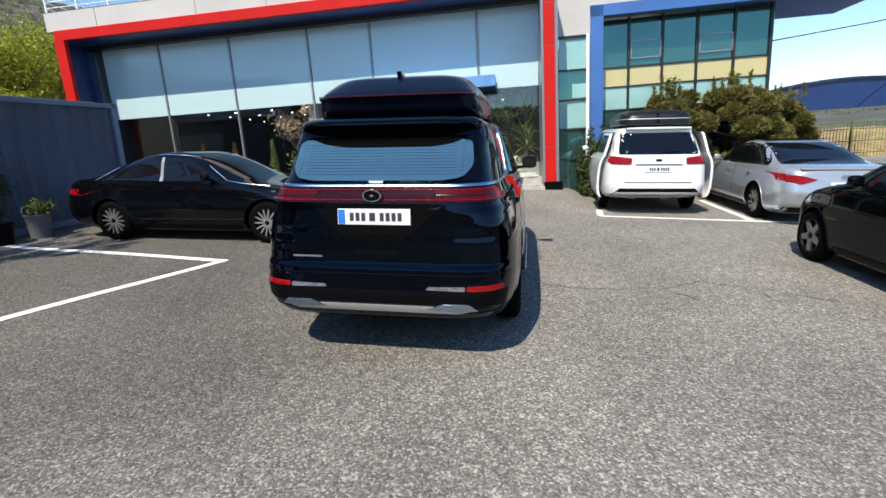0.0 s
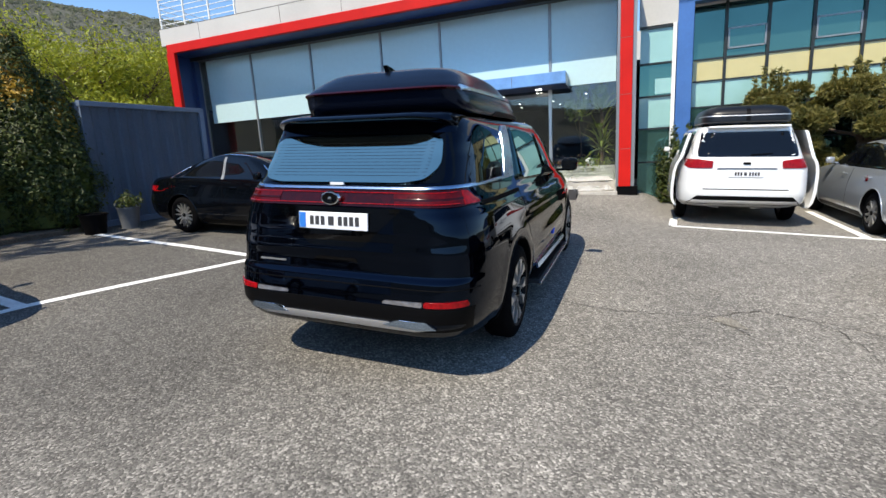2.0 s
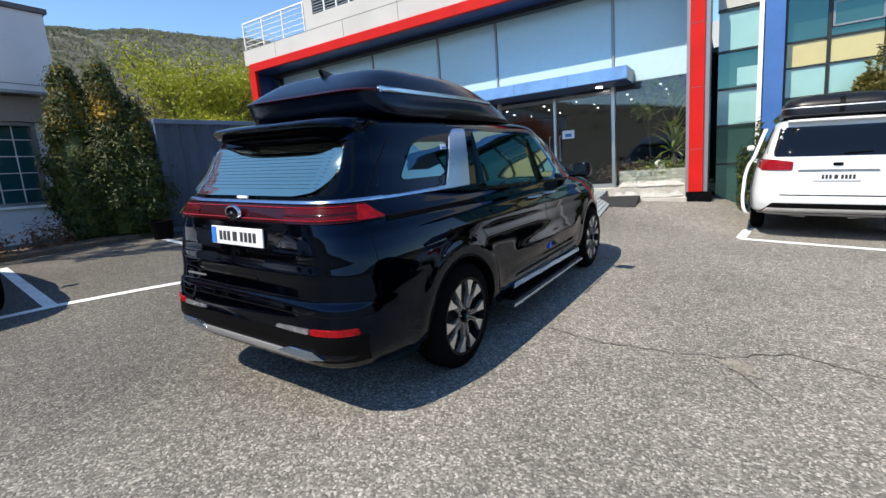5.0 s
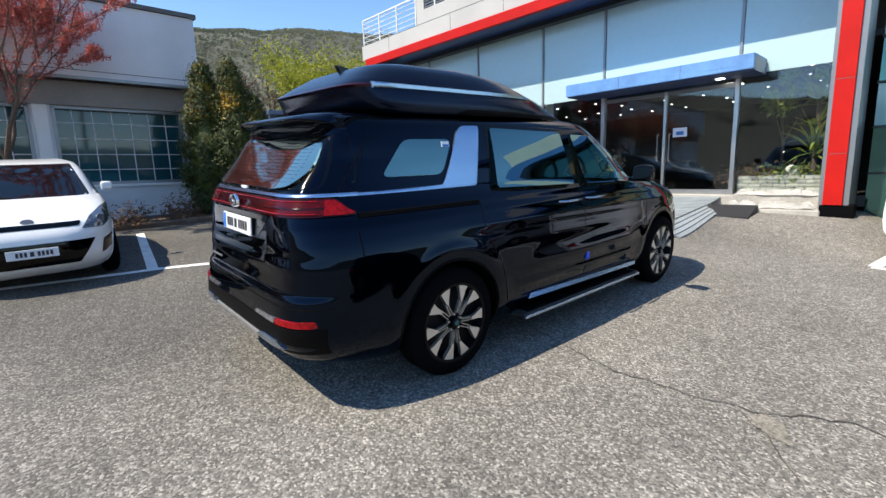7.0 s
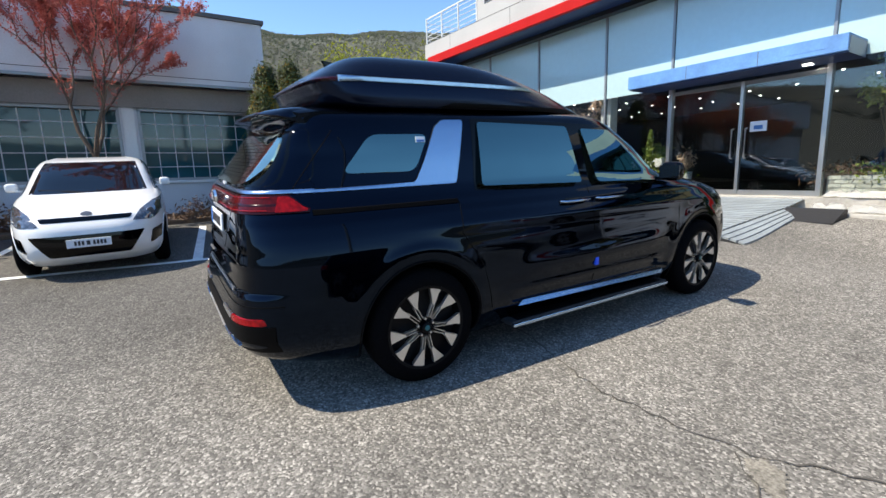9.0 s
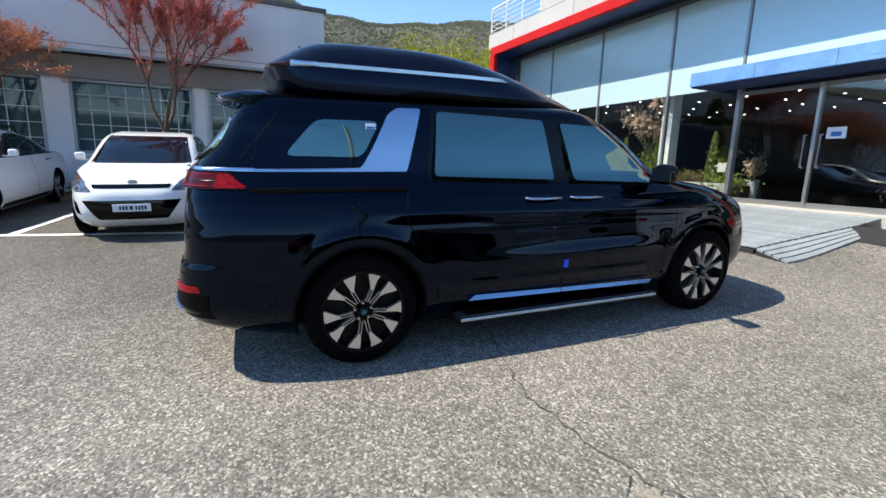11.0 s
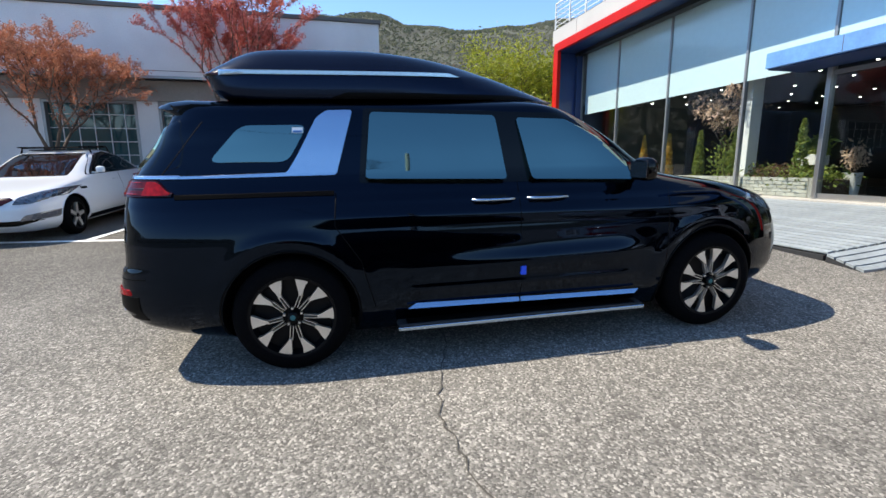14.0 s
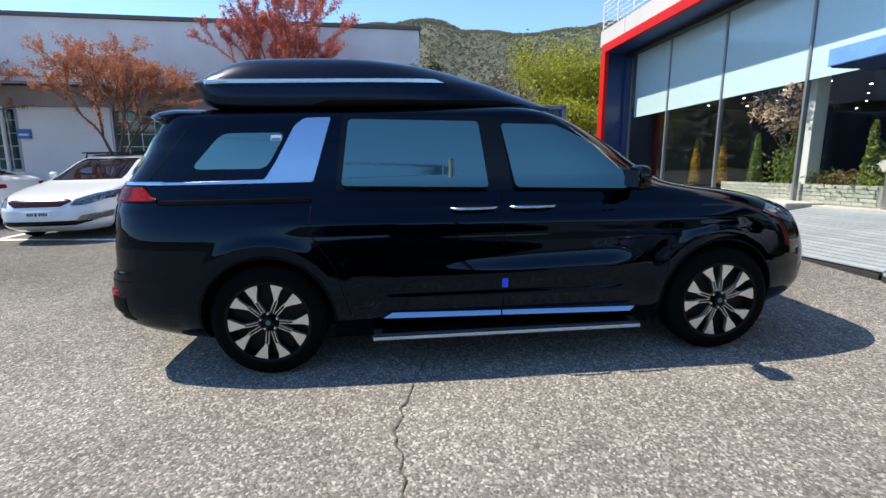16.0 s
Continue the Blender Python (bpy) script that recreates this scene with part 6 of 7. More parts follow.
for a, b in zip(edges[::2], edges[1::2]):
    part("wall", cube(-5.0, a, 1.42, -0.45, b, 3.15), M_STUCCO, office, "grey stucco wall between the windows")
for a, b in WIN:
    win = part("window", cube(-0.62, a, 1.42, -0.60, b, 3.15), M_OFFGLASS, office, "dark teal window with a fine grid")
    part("window_sill", cube(-0.50, a - 0.06, 1.36, -0.38, b + 0.06, 1.42, bevel=0.006), M_WHITE, win)
    for z in (1.42, 3.08):
        part("window_frame", cube(-0.60, a, z, -0.44, b, z + 0.07), M_FRAME, win)
    for y in (a, b - 0.07):
        part("window_frame", cube(-0.60, y, 1.42, -0.44, y + 0.07, 3.15), M_FRAME, win)
    n = max(2, int((b - a) / 0.34))
    for k in range(1, n):
        part("muntin", cube(-0.60, a + (b - a) * k / n - 0.009, 1.45, -0.575, a + (b - a) * k / n + 0.009, 3.1), M_STUCCO, win)
    for k in range(1, 5):
        part("muntin", cube(-0.598, a, 1.42 + 0.345 * k - 0.009, -0.573, b, 1.42 + 0.345 * k + 0.009), M_STUCCO, win)
for y in (2.67,):
    part("pier", cube(-0.45, y - 0.12, 0.3, -0.40, y + 0.12, 3.15), M_WHITE, office, "pale pier between the windows")
part("entrance_sign", cube(-0.44, -5.05, 2.30, -0.40, -4.70, 2.55, bevel=0.006), M_SIGN, office, "small blue sign by the entrance")
part("sign_bar", cube(-0.40, -5.0, 2.38, -0.396, -4.75, 2.43), M_PLATE, office)
part("rain_pipe", tube(bmesh.new(), [(-0.40, -5.35, 0.4), (-0.40, -5.35, 3.2)], [0.05, 0.05], 10), M_STUCCO, office)
solid("flower_bed", cube(-9.9, -12.0, -0.2, -8.95, 6.4, 0.10, bevel=0.03), M_EARTH, LOT, "strip of bare brown earth along the building", "bed", kind="structure")

# ---- the container ----
cont = thing("shipping_container", LOT, "grey-blue corrugated steel container standing on the asphalt", "container")
cg = bmesh.new()
prof, y = [], 6.4
while y < 8.95:
    prof += [(-8.90, y), (-8.90, y + 0.14), (-8.935, y + 0.18), (-8.935, y + 0.30)]
    y += 0.34
bot = [cg.verts.new((x, yy, 0.12)) for x, yy in prof]
top = [cg.verts.new((x, yy, 2.34)) for x, yy in prof]
for i in range(len(prof) - 1):
    cg.faces.new((bot[i], bot[i + 1], top[i + 1], top[i]))
bmesh.ops.solidify(cg, geom=cg.faces[:], thickness=0.003)
part("corrugated_side", cg, M_CONTAINER, cont, "corrugated steel side")
part("top_rail", cube(-8.96, 6.35, 2.34, -8.86, 9.08, 2.44, bevel=0.008), M_CONTAINER, cont)
part("bottom_rail", cube(-8.96, 6.35, 0.02, -8.87, 9.08, 0.14, bevel=0.008), M_CONTAINER, cont)
part("corner_post", cube(-9.0, 8.98, 0.02, -8.86, 9.10, 2.44, bevel=0.008), M_CONTAINER, cont)
part("rest", cube(-11.3, 6.4, 0.02, -8.95, 9.05, 2.42, bevel=0.01), M_CONTAINER, cont)


def pail(x, y, r, h, label, plant=True, tub=None):
    t = thing("pail", LOT @ pose(x, y, 0), label, "pail")
    part("tub", lathe(bmesh.new(), [(0.0, r * 0.8), (h, r), (h + 0.01, r * 1.05), (h - 0.02, r * 1.05), (h - 0.02, r * 0.9), (h - 0.04, 0.001)], axis="z", sides=20), tub or M_POT, t, "", 40)
    if plant:
        c = np.random.default_rng(3).normal(size=(160, 3)) * (0.11, 0.11, 0.07) + (0, 0, h + 0.12)
        part("foliage", cards("foliage", c, np.random.default_rng(4).normal(size=(160, 3)), 0.035, M_LEAFTHUJA), None, t)


pail(-8.42, 6.62, 0.19, 0.42, "grey plastic pail with a small plant by the container")
pail(-8.5, 6.0, 0.22, 0.36, "dark tub standing by the container", False, M_PLASTIC)


# ---- plants ----
def limbs(rng, base, height, spread, count, lean=0.0, r0=0.09):
    """A trunk with forking limbs; returns the mesh and the tips."""
    bm = bmesh.new()
    tips = []
    fork = Vector(base) + Vector((rng.uniform(-0.1, 0.1), rng.uniform(-0.1, 0.1), height * 0.32))
    tube(bm, [base, Vector(base).lerp(fork, 0.5) + Vector((rng.uniform(-0.05, 0.05), rng.uniform(-0.05, 0.05), 0)), fork], [r0, r0 * 0.85, r0 * 0.72], 8)
    for k in range(count):
        a = 2 * math.pi * k / count + rng.uniform(-0.4, 0.4)
        reach = spread * rng.uniform(0.5, 1.0)
        end = fork + Vector((math.cos(a) * reach, math.sin(a) * reach + lean, height * rng.uniform(0.35, 0.68)))
        mid = fork.lerp(end, 0.5) + Vector((rng.uniform(-0.15, 0.15), rng.uniform(-0.15, 0.15), -0.1 + 0.2 * rng.random()))
        tube(bm, [fork, mid, end], [r0 * 0.5, r0 * 0.3, r0 * 0.1], 6, False)
        for j in range(5):
            s = mid.lerp(end, rng.random())
            e = s + Vector((rng.uniform(-1, 1), rng.uniform(-1, 1), rng.uniform(-0.1, 0.9))) * spread * 0.42
            tube(bm, [s, s.lerp(e, 0.5) + Vector((0, 0, rng.uniform(-0.08, 0.08))), e], [r0 * 0.2, r0 * 0.13, r0 * 0.05], 4, False)
            tips.append((s, e))
            for i in range(3):
                s2 = s.lerp(e, rng.uniform(0.3, 1))
                e2 = s2 + Vector((rng.uniform(-1, 1), rng.uniform(-1, 1), rng.uniform(-0.3, 0.8))) * spread * 0.22
                tube(bm, [s2, e2], [r0 * 0.09, r0 * 0.04], 3, False)
                tips.append((s2, e2))
    return bm, tips


def vase(rng, height, fork, open_, r0):
    """A slender trunk that forks again and again into rising limbs; returns the mesh and the twigs."""
    bm = bmesh.new()
    twigs = []

    def grow(p, d, length, r, depth):
        bend = Vector((rng.uniform(-1, 1), rng.uniform(-1, 1), rng.uniform(-0.3, 0.3))) * length * 0.07
        e = p + d * length
        tube(bm, [p, p.lerp(e, 0.5) + bend, e], [r, r * 0.85, r * 0.66], 7 if depth < 2 else 4 if depth < 4 else 3, False)
        if depth >= 2:
            twigs.append((p, e))
        if depth == 6:
            return
        n = 3 if depth < 2 else rng.choice((2, 2, 3))
        turn = rng.uniform(0, 6.28)
        side = d.orthogonal().normalized()
        for k in range(n):
            q = Matrix.Rotation(turn + 2 * math.pi * k / n + rng.uniform(-0.5, 0.5), 3, d) @ side
            nd = (d + q * open_ * rng.uniform(0.5, 1.25) + Vector((0, 0, 0.16))).normalized()
            grow(e, nd, length * rng.uniform(0.66, 0.86), r * (0.60 if n == 3 else 0.68), depth + 1)

    grow(Vector((0, 0, -0.15)), Vector((rng.uniform(-0.05, 0.05), rng.uniform(-0.05, 0.05), 1)).normalized(), fork + 0.15, r0, 0)
    top = max(e.z for _, e in twigs)
    k = (height - fork) / (top - fork)
    for v in bm.verts:
        if v.co.z > fork:
            v.co.z = fork + (v.co.z - fork) * k
    lift = lambda p: Vector((p.x, p.y, fork + (p.z - fork) * k if p.z > fork else p.z))
    return bm, [(lift(a), lift(b)) for a, b in twigs]


def maple(m, height, fork, open_, leaves, size, mt, label, seed):
    rng, nr = random.Random(seed), np.random.default_rng(seed)
    t = thing("maple_tree", m, label, "tree")
    bm, twigs = vase(rng, height, fork, open_, 0.075)
    part("trunk", bm, M_BARK, t, "dark slender trunk and limbs", 60)
    pick = nr.integers(0, len(twigs), leaves)
    a, b = np.array([twigs[i][0] for i in pick]), np.array([twigs[i][1] for i in pick])
    c = a + (b - a) * nr.uniform(0.3, 1.2, (leaves, 1)) + nr.normal(size=(leaves, 3)) * 0.035
    part("crown", cards("crown", c, nr.normal(size=(leaves, 3)) + (0, 0, 0.4), size, mt), None, t, "sparse young leaves along the twigs")
    return t


def broadleaf(name, m, height, spread, count, leaves, size, mt, label, seed, clump=0.14):
    rng, nr = random.Random(seed), np.random.default_rng(seed)
    t = thing(name, m, label, "tree")
    bm, tips = limbs(rng, (0, 0, -0.15), height, spread, count, r0=0.022 * height)
    part("trunk", bm, M_BARK, t, "", 60)
    pick = nr.integers(0, len(tips), leaves)
    s = np.array([tips[i][0] for i in pick])
    e = np.array([tips[i][1] for i in pick])
    c = s + (e - s) * nr.uniform(0.2, 1.15, (leaves, 1)) + nr.normal(size=(leaves, 3)) * clump
    part("crown", cards("crown", c, nr.normal(size=(leaves, 3)) + (0, 0, 0.5), size, mt), None, t, "sparse leaves")
    return t


def ground_z(x, y):
    return (LOT @ Vector((x, y, 0))).z


maple(pose(-9.35, 1.68, ground_z(-9.35, 1.68)), 5.1, 1.45, 0.40, 40000, 0.018, M_LEAFRED, "young maple with sparse pinkish red leaves beside the office", 11)
maple(pose(-9.25, -2.1, ground_z(-9.25, -2.1)), 4.0, 1.1, 0.62, 34000, 0.017, M_LEAFORANGE, "young maple with rusty orange leaves beside the office", 12)
maple(pose(-9.2, -6.2, ground_z(-9.2, -6.2)), 4.1, 1.2, 0.55, 22000, 0.018, M_LEAFORANGE, "young maple with rusty orange leaves beside the office", 13)


def conifer(m, height, radius, label, seed, tip=False):
    nr = np.random.default_rng(seed)
    t = thing("thuja", m, label, "tree")
    part("trunk", tube(bmesh.new(), [(0, 0, -0.1), (0, 0, height * 0.5), (0, 0, height * 0.9)], [0.07, 0.05, 0.02], 8), M_BARK, t)
    k = int(210 * height / 3.6)
    h = nr.uniform(0, 1, k) ** 0.9
    a = nr.uniform(0, 2 * math.pi, k)

    def girth(q):
        return radius * np.minimum(1, 0.72 + 1.1 * q) * np.minimum(1.0, (1 - q) * 1.35 + 0.10) ** 0.8

    r = girth(h) * nr.uniform(0.72, 1.0, k)
    hub = np.stack([r * np.cos(a), r * np.sin(a), 0.15 + h * (height - 0.3)], 1)
    each = 130
    d = nr.normal(size=(k * each, 3)) * (0.075, 0.075, 0.13)
    c = np.repeat(hub, each, 0) + d
    nn = np.repeat(np.stack([np.cos(a), np.sin(a), 0.4 + 0 * a], 1), each, 0) + d * 6 + nr.normal(size=(k * each, 3)) * 0.4
    part("crown", cards("crown", c, nn, 0.027, M_LEAFTHUJA, 1.5), None, t, "dense dark scale leaves in clumps")
    core = bmesh.new()
    lathe(core, [(0.05, 0.001)] + [(0.12 + q * (height - 0.3), 0.70 * float(girth(q))) for q in np.linspace(0, 1, 14)], axis="z", sides=14)
    part("inner_foliage", core, M_LEAFTHUJA, t)
    if tip:
        k = 4200
        h2 = nr.uniform(0.0, 1.0, k) ** 0.5
        h2 = 0.64 + 0.38 * h2
        a2 = nr.uniform(0, 2 * math.pi, k)
        r2 = girth(np.minimum(h2, 1.0)) * nr.uniform(0.75, 1.18, k)
        part("young_foliage", cards("young_foliage", np.stack([r2 * np.cos(a2), r2 * np.sin(a2), 0.05 + h2 * (height - 0.15)], 1), np.stack([np.cos(a2), np.sin(a2), 0.5 + 0 * a2], 1) + nr.normal(size=(k, 3)) * 0.5, 0.034, M_LEAFTIP, 1.5), None, t, "orange-tinged tips")
    return t


for x, y, h, r, tip, sd in ((-9.75, 5.2, 3.48, 0.60, True, 21), (-9.42, 5.72, 3.52, 0.62, True, 22), (-9.25, 6.12, 2.80, 0.58, True, 23)):
    conifer(pose(x, y, ground_z(x, y)), h, r, "dense dark green thuja with orange-tinged tips", sd, tip)


def shrub(m, size, n, leaf, mt, label, seed, category="shrub"):
    nr = np.random.default_rng(seed)
    t = thing("shrub", m, label, category)
    d = nr.normal(size=(n, 3))
    d /= np.linalg.norm(d, axis=1, keepdims=True)
    d[:, 2] = np.abs(d[:, 2])
    c = d * (nr.uniform(0.3, 1, (n, 1)) ** 0.5) * size * (1 + 0.25 * np.sin(4 * d[:, :1] * 3 + seed))
    part("foliage", cards("foliage", c, d + nr.normal(size=(n, 3)) * 0.5, leaf, mt), None, t)
    st = bmesh.new()
    for k in range(6):
        e = Vector(d[k]) * size[2] * 0.8
        tube(st, [(0, 0, -0.03), e], [0.012, 0.004], 4, False)
    part("stems", st, M_BARK, t)
    return t


nr = np.random.default_rng(8)
for k in range(9):
    x, y = -9.3 + nr.uniform(-0.25, 0.25), -4 + 1.05 * k
    shrub(pose(x, y, ground_z(x, y) + 0.05), np.array((0.35, 0.5, nr.uniform(0.35, 0.65))), 420, 0.03, M_LEAFBROWN, "low brown winter shrub in the bed", 40 + k)


def pine(m, height, spread, seed, label):
    """A clipped pine: limbs that carry flattened cushions of needles."""
    rng, nr = random.Random(seed), np.random.default_rng(seed)
    t = thing("pine_tree", m, label, "tree")
    bm = bmesh.new()
    tube(bm, [(0, 0, -0.1), (0.1, 0.05, height * 0.4), (0, 0.1, height * 0.85)], [0.12, 0.09, 0.04], 8)
    cs, ns = [], []
    for k in range(44):
        a, q = rng.uniform(0, 2 * math.pi), rng.uniform(-0.85, 1.0)
        z = height * (0.55 + 0.40 * q)
        reach = spread * math.sqrt(max(0.04, 1 - q * q * 0.85)) * rng.uniform(0.6, 0.95)
        e = Vector((math.cos(a) * reach, math.sin(a) * reach, z))
        tube(bm, [(0, 0, z - 0.25), e], [0.04, 0.015], 5, False)
        n = 900
        d = nr.normal(size=(n, 3))
        d /= np.linalg.norm(d, axis=1, keepdims=True)
        cs.append(np.array(e) + d * np.array((0.5, 0.5, 0.36)) * spread * 0.62 * nr.uniform(0.55, 1.05, (n, 1)))
        ns.append(np.cross(d, nr.normal(size=(n, 3))))
    for k in range(14):
        a, r = rng.uniform(0, 6.28), spread * rng.uniform(0, 0.7)
        p = np.array((math.cos(a) * r, math.sin(a) * r, height * rng.uniform(0.9, 1.05)))
        cs.append(p + np.linspace(0, 0.32, 40)[:, None] * (0, 0, 1) + nr.normal(size=(40, 3)) * 0.02)
        ns.append(nr.normal(size=(40, 3)))
    part("trunk", bm, M_BARK, t, "", 60)
    part("crown", cards("crown", np.concatenate(cs), np.concatenate(ns), 0.026, M_LEAFPINE, 2.6), None, t, "dense cushions of needles")
    return t


pine(BLD @ pose(4.25, 12.9, 0.15), 2.55, 0.86, 31, "bushy dark green pine behind the white minivan")
pine(BLD @ pose(5.75, 13.0, 0.1), 2.6, 1.0, 32, "bushy dark green pine before the glass wing")
pine(BLD @ pose(6.85, 13.2, 0.05), 2.3, 0.78, 33, "bushy dark green pine before the glass wing")
shrub(BLD @ pose(2.3, 12.6, 0.3), np.array((0.5, 0.5, 1.5)), 4200, 0.035, M_LEAFTHUJA, "tall dark evergreen shrub beside the blue pier", 61)

broadleaf("spring_tree", pose(-17.5, 12.6, 0.9), 6.0, 2.6, 13, 17000, 0.045, M_LEAFYELLOW, "tall tree in fresh yellow-green spring leaf", 71, 0.3)
broadleaf("spring_tree", pose(-19.5, 16.5, 1.0), 6.2, 2.6, 11, 14000, 0.05, M_LEAFYELLOW, "tall tree in fresh yellow-green spring leaf", 72, 0.3)
broadleaf("spring_tree", pose(-15.2, 11.2, 0.9), 3.3, 1.6, 10, 8000, 0.045, M_LEAFYELLOW, "tree in fresh yellow-green spring leaf", 73, 0.28)
broadleaf("bare_tree", pose(-20.5, 11.0, 1.0), 5.6, 2.0, 11, 900, 0.05, M_LEAFBROWN, "tall bare-branched tree with few leaves", 74, 0.3)
broadleaf("bare_tree", pose(-22.5, 14.5, 1.0), 6.4, 2.2, 11, 1100, 0.05, M_LEAFBROWN, "tall bare-branched tree with few leaves", 75, 0.3)
broadleaf("bare_tree", pose(-22.0, 7.5, 1.0), 5.0, 2.0, 11, 900, 0.05, M_LEAFBROWN, "tall bare-branched tree with few leaves", 76, 0.3)

# plants in the beds behind the glass
def bed_plant(u, v, label, seed, kind):
    rng = random.Random(seed)
    t = thing("bed_plant", BLD @ pose(u, v, 1.13), label, "plant")
    nr = np.random.default_rng(seed)
    if kind == "spire":
        n, h = 900, 1.2
        q = nr.uniform(0, 1, n)
        a = nr.uniform(0, 6.28, n)
        r = 0.15 * (1 - q) ** 0.7 * nr.uniform(0.6, 1.1, n)
        part("foliage", cards("foliage", np.stack([r * np.cos(a), r * np.sin(a), q * h], 1), nr.normal(size=(n, 3)), 0.03, M_LEAFTIP if "yellowing" in label else M_LEAFGREEN), None, t)
        part("stem", tube(bmesh.new(), [(0, 0, -0.05), (0, 0, h * 0.8)], [0.02, 0.008], 6), M_BARK, t)
    elif kind == "yucca":
        st = bmesh.new()
        tube(st, [(0, 0, -0.05), (0.03, 0, 0.9), (0, 0, 1.5)], [0.06, 0.05, 0.045], 8)
        part("stem", st, M_BARK, t)
        lf = bmesh.new()
        for k in range(105):
            a, el = rng.uniform(0, 6.28), rng.uniform(-0.3, 1.4)
            z0 = rng.choice((1.5, 1.4, 1.0, 0.7, 0.5, 0.4))
            L = rng.uniform(0.45, 0.9)
            d = Vector((math.cos(a) * math.cos(el), math.sin(a) * math.cos(el), math.sin(el)))
            s = Vector((-math.sin(a), math.cos(a), 0)) * 0.03
            p0, p1, p2 = Vector((0, 0, z0)), Vector((0, 0, z0)) + d * L * 0.5, Vector((0, 0, z0)) + d * L - Vector((0, 0, 0.12))
            v = [lf.verts.new(p) for p in (p0 - s, p0 + s, p1 + s, p1 - s, p2)]
            lf.faces.new(v[:4])
            lf.faces.new((v[3], v[2], v[4]))
        part("leaves", lf, M_LEAFGREEN, t)
    elif kind == "dry":
        bm, tips = limbs(rng, (0, 0, -0.05), 2.1, 0.75, 9, r0=0.03)
        part("stem", bm, M_BARK, t)
        n = 1500
        pick = nr.integers(0, len(tips), n)
        c = np.array([tips[i][1] for i in pick]) + nr.normal(size=(n, 3)) * 0.07
        part("dry_leaves", cards("dry_leaves", c, nr.normal(size=(n, 3)), 0.022, M_LEAFDRY, 2.2), None, t, "dry pinkish leaves")
        g = nr.normal(size=(900, 3)) * (0.2, 0.15, 0.28) + (0.1, 0, 0.4)
        part("green_leaves", cards("green_leaves", g, nr.normal(size=(900, 3)), 0.03, M_LEAFGREEN), None, t)
    elif kind == "thin":
        bm, tips = limbs(rng, (0, 0, -0.05), 2.3, 0.4, 6, r0=0.03)
        part("stem", bm, M_BARK, t)
        n = 1300
        pick = nr.integers(0, len(tips), n)
        c = np.array([tips[i][1] for i in pick]) + nr.normal(size=(n, 3)) * 0.06
        part("foliage", cards("foliage", c, nr.normal(size=(n, 3)), 0.035, M_LEAFGREEN), None, t)
    else:
        n = 800
        c = nr.normal(size=(n, 3)) * (0.3, 0.2, 0.1) + (0, 0, 0.08)
        part("foliage", cards("foliage", c, nr.normal(size=(n, 3)), 0.028, M_LEAFBROWN if seed % 2 else M_LEAFGREEN), None, t)
    return t


for u, v, kd, lb, sd in ((-6.25, VG + 0.5, "dry", "dry pinkish shrub behind the glass", 81), (-4.45, VG + 0.55, "spire", "slim pointed green conifer behind the glass", 82), (-7.2, VG + 0.6, "spire", "slim pointed green conifer behind the glass", 83),
                         (-6.0, VG + 0.5, "spire", "slim pointed green conifer behind the glass", 84), (-4.9, VG + 0.5, "low", "low leafy ground plant behind the glass", 85), (-5.3, VG + 0.6, "low", "low leafy ground plant behind the glass", 86), (-4.1, VG + 0.5, "low", "low leafy ground plant behind the glass", 88),
                         (0.55, VG + 0.6, "yucca", "spiky-leaved yucca behind the glass", 91), (0.05, VG + 0.55, "thin", "thin-stemmed young tree behind the glass", 92), (0.2, VG + 0.45, "low", "low leafy ground plant behind the glass", 94), (-0.35, VG + 0.5, "low", "low leafy ground plant behind the glass", 95),
                         (-8.6, VG + 0.8, "spire", "slim yellowing conifer behind the glass", 96), (-9.7, VG + 0.8, "spire", "slim yellowing conifer behind the glass", 97)):
    bed_plant(u, v, lb, sd, kd)
rk = bmesh.new()
bmesh.ops.create_icosphere(rk, subdivisions=3, radius=0.13)
for v in rk.verts:
    v.co *= 1 + 0.25 * noise.noise(v.co * 9)
solid("garden_stone", rk, M_ROCK, BLD @ pose(0.28, VG + 0.35, 1.25), "rounded pale garden stone in the planter", "stone", smooth=60)

pot = thing("plant_pot", BLD @ pose(-3.8, VG + 1.1, 0.8), "tall pale grey pot with a small dry plant inside the hall", "pot")
part("pot", lathe(bmesh.new(), [(0.0, 0.001), (0.0, 0.11), (0.44, 0.15), (0.47, 0.155), (0.47, 0.135), (0.42, 0.13), (0.42, 0.001)], axis="z", sides=24), M_SHEET, pot, "pale grey glazed pot", 40)
nr = np.random.default_rng(99)
part("foliage", cards("foliage", nr.normal(size=(260, 3)) * (0.08, 0.08, 0.13) + (0, 0, 0.75), nr.normal(size=(260, 3)), 0.03, M_LEAFDRY), None, pot)
part("stem", tube(bmesh.new(), [(0, 0, 0.4), (0.02, 0, 0.9)], [0.02, 0.012], 6), M_BARK, pot)
tr = thing("trough", BLD @ pose(-4.62, VG + 1.1, 0.8), "pale grey plant trough on a stand inside the hall", "planter")
bm = bmesh.new()
box(bm, -0.25, -0.12, 0.62, 0.25, 0.12, 0.84, bevel=0.01)
part("trough_body", bm, M_SHEET, tr)
for x in (-0.2, 0.2):
    part("leg", cube(x - 0.02, -0.1, 0.0, x + 0.02, 0.1, 0.62), M_FRAME, tr)
part("foliage", cards("foliage", nr.normal(size=(400, 3)) * (0.13, 0.06, 0.1) + (0, 0, 0.95), nr.normal(size=(400, 3)) * (1, 1, 0.3), 0.04, M_LEAFGREEN, 2.6), None, tr)

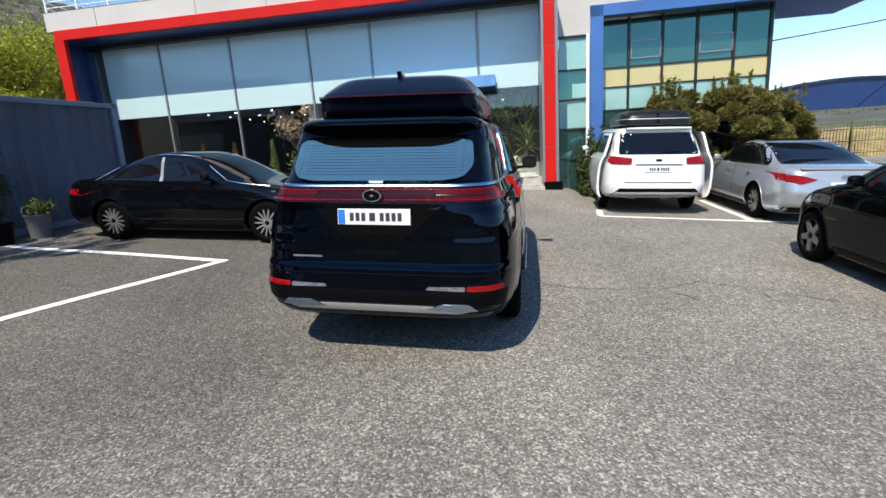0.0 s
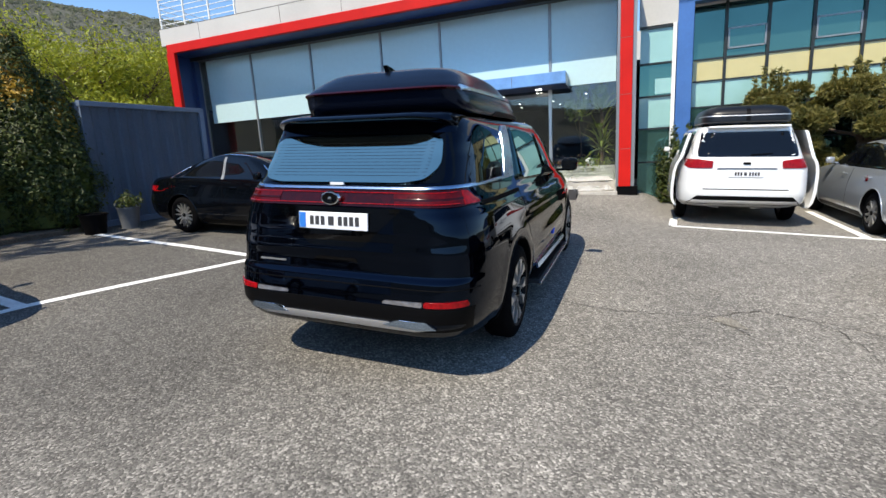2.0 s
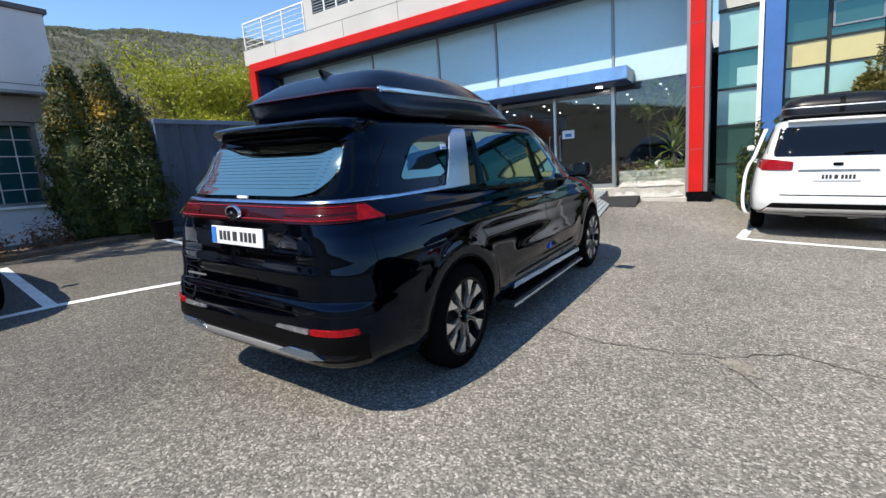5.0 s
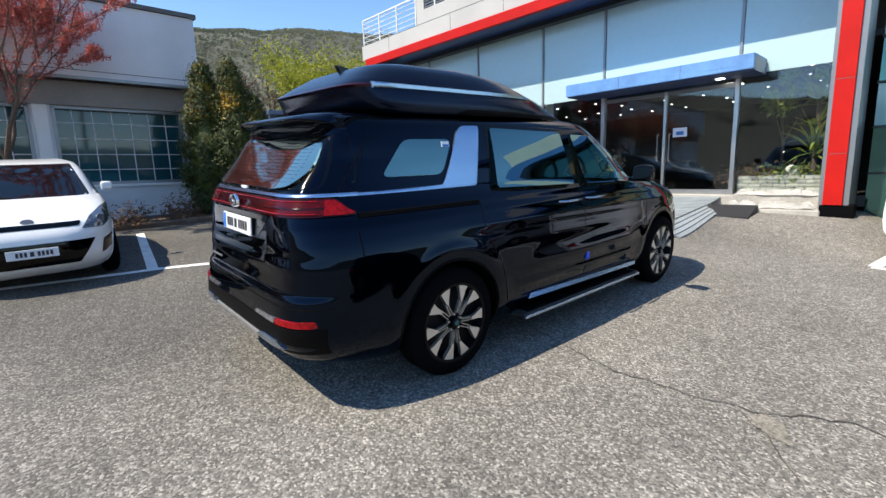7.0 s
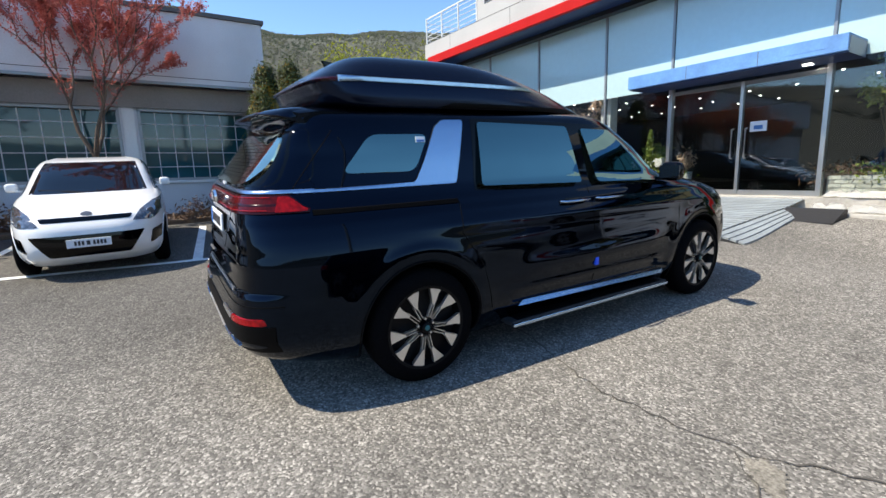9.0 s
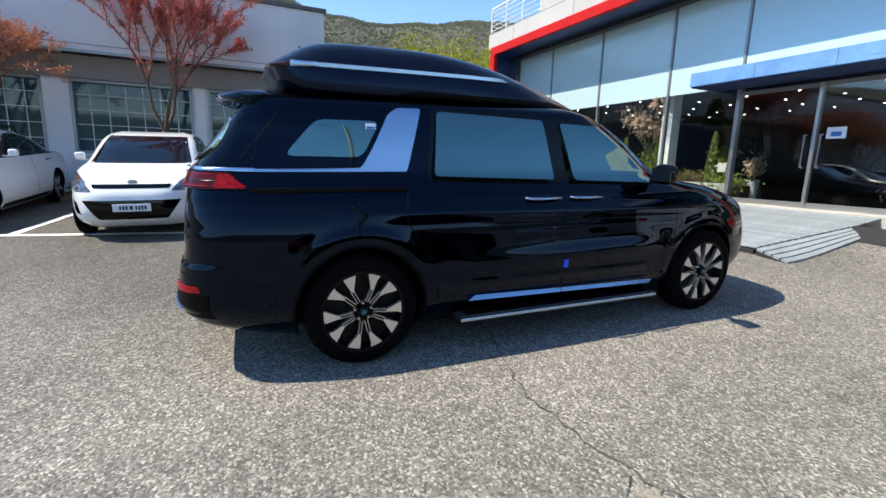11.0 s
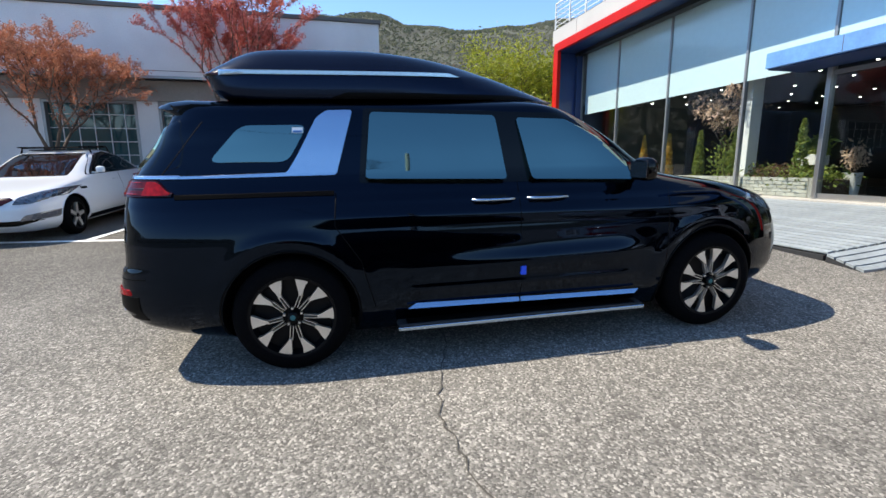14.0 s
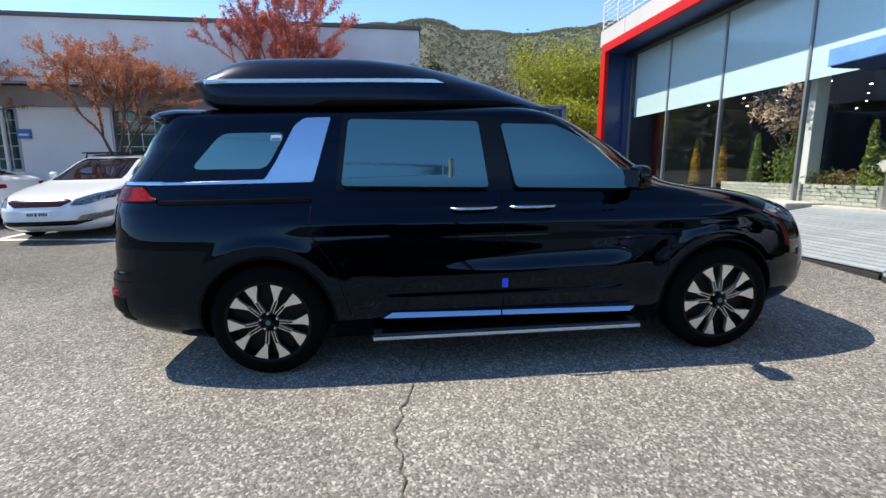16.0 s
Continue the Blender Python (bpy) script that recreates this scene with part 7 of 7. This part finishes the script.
# ---- the hills ----
def ridge(az):
    """The skyline's height in degrees by the compass angle from +y, clockwise."""
    pts = [(-180, 5), (-150, 9), (-127, 13.2), (-112, 14.5), (-98, 16.0), (-90, 16.3), (-85.8, 16.9), (-80.5, 15.6), (-74, 15.1), (-66, 15.6), (-60, 15.6), (-52, 15.2), (-45, 14.8), (-30, 12), (-10, 8), (10, 5), (20, 3), (30, 2.4), (60, 3), (110, 4), (180, 5)]
    return float(np.interp(az, [p[0] for p in pts], [p[1] for p in pts]))


bm = bmesh.new()
rings = []
AZ = [-180 + 2.0 * k for k in range(180)]
for f in np.linspace(0, 1, 26):
    ring = []
    for a in AZ:
        el = ridge(a) + 0.35 * noise.noise(Vector((a * 0.35, 3, 0))) + 0.2 * noise.noise(Vector((a * 1.1, 7, 0)))
        d = 95 + 420 * f
        t = min(1, f / 0.86)
        h = math.tan(radians(el)) * (95 + 420 * 0.86) * smooth(t) ** 1.15 * (1 if f <= 0.86 else 1 - 0.4 * (f - 0.86) / 0.14)
        h = min(h, math.tan(radians(el)) * d) + 1.3 + 3.0 * t * noise.noise(Vector((a * 0.2, f * 7, 1)))
        ring.append(bm.verts.new((math.sin(radians(a)) * d, math.cos(radians(a)) * d, h - (4 if f == 0 else 0))))
    rings.append(ring)
for a, b in zip(rings, rings[1:]):
    for k in range(len(AZ)):
        bm.faces.new((a[k], a[(k + 1) % len(AZ)], b[(k + 1) % len(AZ)], b[k]))
bmesh.ops.recalc_face_normals(bm, faces=bm.faces[:])
hill_at = [[v.co.copy() for v in r] for r in rings]
solid("hillside", bm, M_HILL, Matrix(), "wooded brown-green hillside behind the lot", "hill", kind="structure", smooth=80)
nr = np.random.default_rng(77)
n = 60000
j = np.minimum((nr.uniform(0, 1, n) ** 0.8 * 22).astype(int) + 1, 23)
i = np.where(nr.uniform(size=n) < 0.88, nr.integers(24, 84, n), nr.integers(0, len(AZ), n))
j = np.where((i >= 84) | (i < 18), np.maximum(j, 9), j)
H = np.array([[v[:] for v in r] for r in hill_at])
f1, f2 = nr.uniform(size=(n, 1)), nr.uniform(size=(n, 1))
i2 = (i + 1) % len(AZ)
at = (H[j, i] * (1 - f1) + H[j, i2] * f1) * (1 - f2) + (H[j + 1, i] * (1 - f1) + H[j + 1, i2] * f1) * f2
each = 5
hub = at[:: 2]
n = len(hub) * each
spread = nr.uniform(0.6, 1.5, (len(hub), 1))
d = nr.normal(size=(n, 3))
d /= np.linalg.norm(d, axis=1, keepdims=True)
at = np.repeat(hub, each, 0) + d * np.repeat(spread, each, 0) * (1, 1, 1.15) + np.repeat(spread, each, 0) * (0, 0, 0.4)
woods = new("hill_woods", cards("hill_woods", at, d * 0.3 + (0, 0, 0.7) - at / np.linalg.norm(at, axis=1, keepdims=True), 0.75, M_FOREST, 1.1))
tagged(woods, "bare and budding woods covering the hill", "woods", kind="stuff")
for k, (a, d, h) in enumerate(((-62, 330, 66), (-57, 300, 52), (-79, 340, 64), (-76, 345, 66))):
    hh = thing("hill_house", pose(math.sin(radians(a)) * d, math.cos(radians(a)) * d, h, 0, 0, -a), "small pale house high on the wooded hill", "house", "hill houses")
    part("wall", cube(-5, -3, -3, 5, 3, 4), M_WHITE, hh)
    rf = bmesh.new()
    prism(rf, [(-3.4, 4), (0, 6.2), (3.4, 4)], -5.4, 5.4)
    part("roof", rf, M_COPING, hh)
fence = thing("wire_fence", BLD @ pose(13, 27, 0), "green wire mesh fence along the bank", "fence")
for k in range(9):
    part("post", tube(bmesh.new(), [(2.2 * k, 0, -1.0), (2.2 * k, 0, 1.9)], [0.05, 0.05], 6), M_LEAFGREEN, fence)
for z in (0.3, 0.9, 1.5, 1.85):
    part("rail", tube(bmesh.new(), [(0, 0, z), (17.6, 0, z)], [0.025, 0.025], 5), M_LEAFGREEN, fence)
wires = bmesh.new()
for k in range(118):
    tube(wires, [(0.15 * k, 0, 0.1), (0.15 * k, 0, 1.85)], [0.014, 0.014], 3, False)
part("mesh", wires, M_LEAFGREEN, fence, "green wire mesh")
pole = thing("utility_pole", pose(15.3, 6.85, 0.7), "concrete utility pole with a crossarm and wires", "pole")
part("shaft", tube(bmesh.new(), [(0, 0, -1.5), (0, 0, 9.6)], [0.17, 0.10], 14), M_CONCRETE, pole)
arm = part("crossarm", cube(-0.03, -0.42, 9.06, 0.03, 0.42, 9.10), M_FRAME, pole)
for y in (-0.36, 0.0, 0.36):
    part("insulator", lathe(bmesh.new(), [(9.10, 0.02), (9.15, 0.028), (9.19, 0.02), (9.22, 0.012)], axis="z", sides=10), M_WHITE, arm).location = (0, y, 0)
    part("wire", tube(bmesh.new(), [(0, y, 9.2), (0.4, -14, 9.8 + 0.5 * y), (1.0, -40, 13.5 + y)], [0.006] * 3, 5), M_PLASTIC, arm)
bank = bmesh.new()
bmesh.ops.create_grid(bank, x_segments=40, y_segments=12, size=1)
for v in bank.verts:
    x, y = v.co.x * 24, v.co.y * 8
    v.co = (x, y, 2.6 * smooth((y + 8) / 10) + 0.6 * noise.noise(Vector((x * 0.3, y * 0.4, 2))) - 1.2)
solid("grass_bank", bank, mat("dry_grass", (0.26, 0.19, 0.09), 0.95, grain=0.4, scale=3, blotch=0.3, bscale=0.4, bump=0.4), BLD @ pose(26, 37, 0), "dry brown grassy bank beyond the carport", "bank", kind="structure", smooth=80)
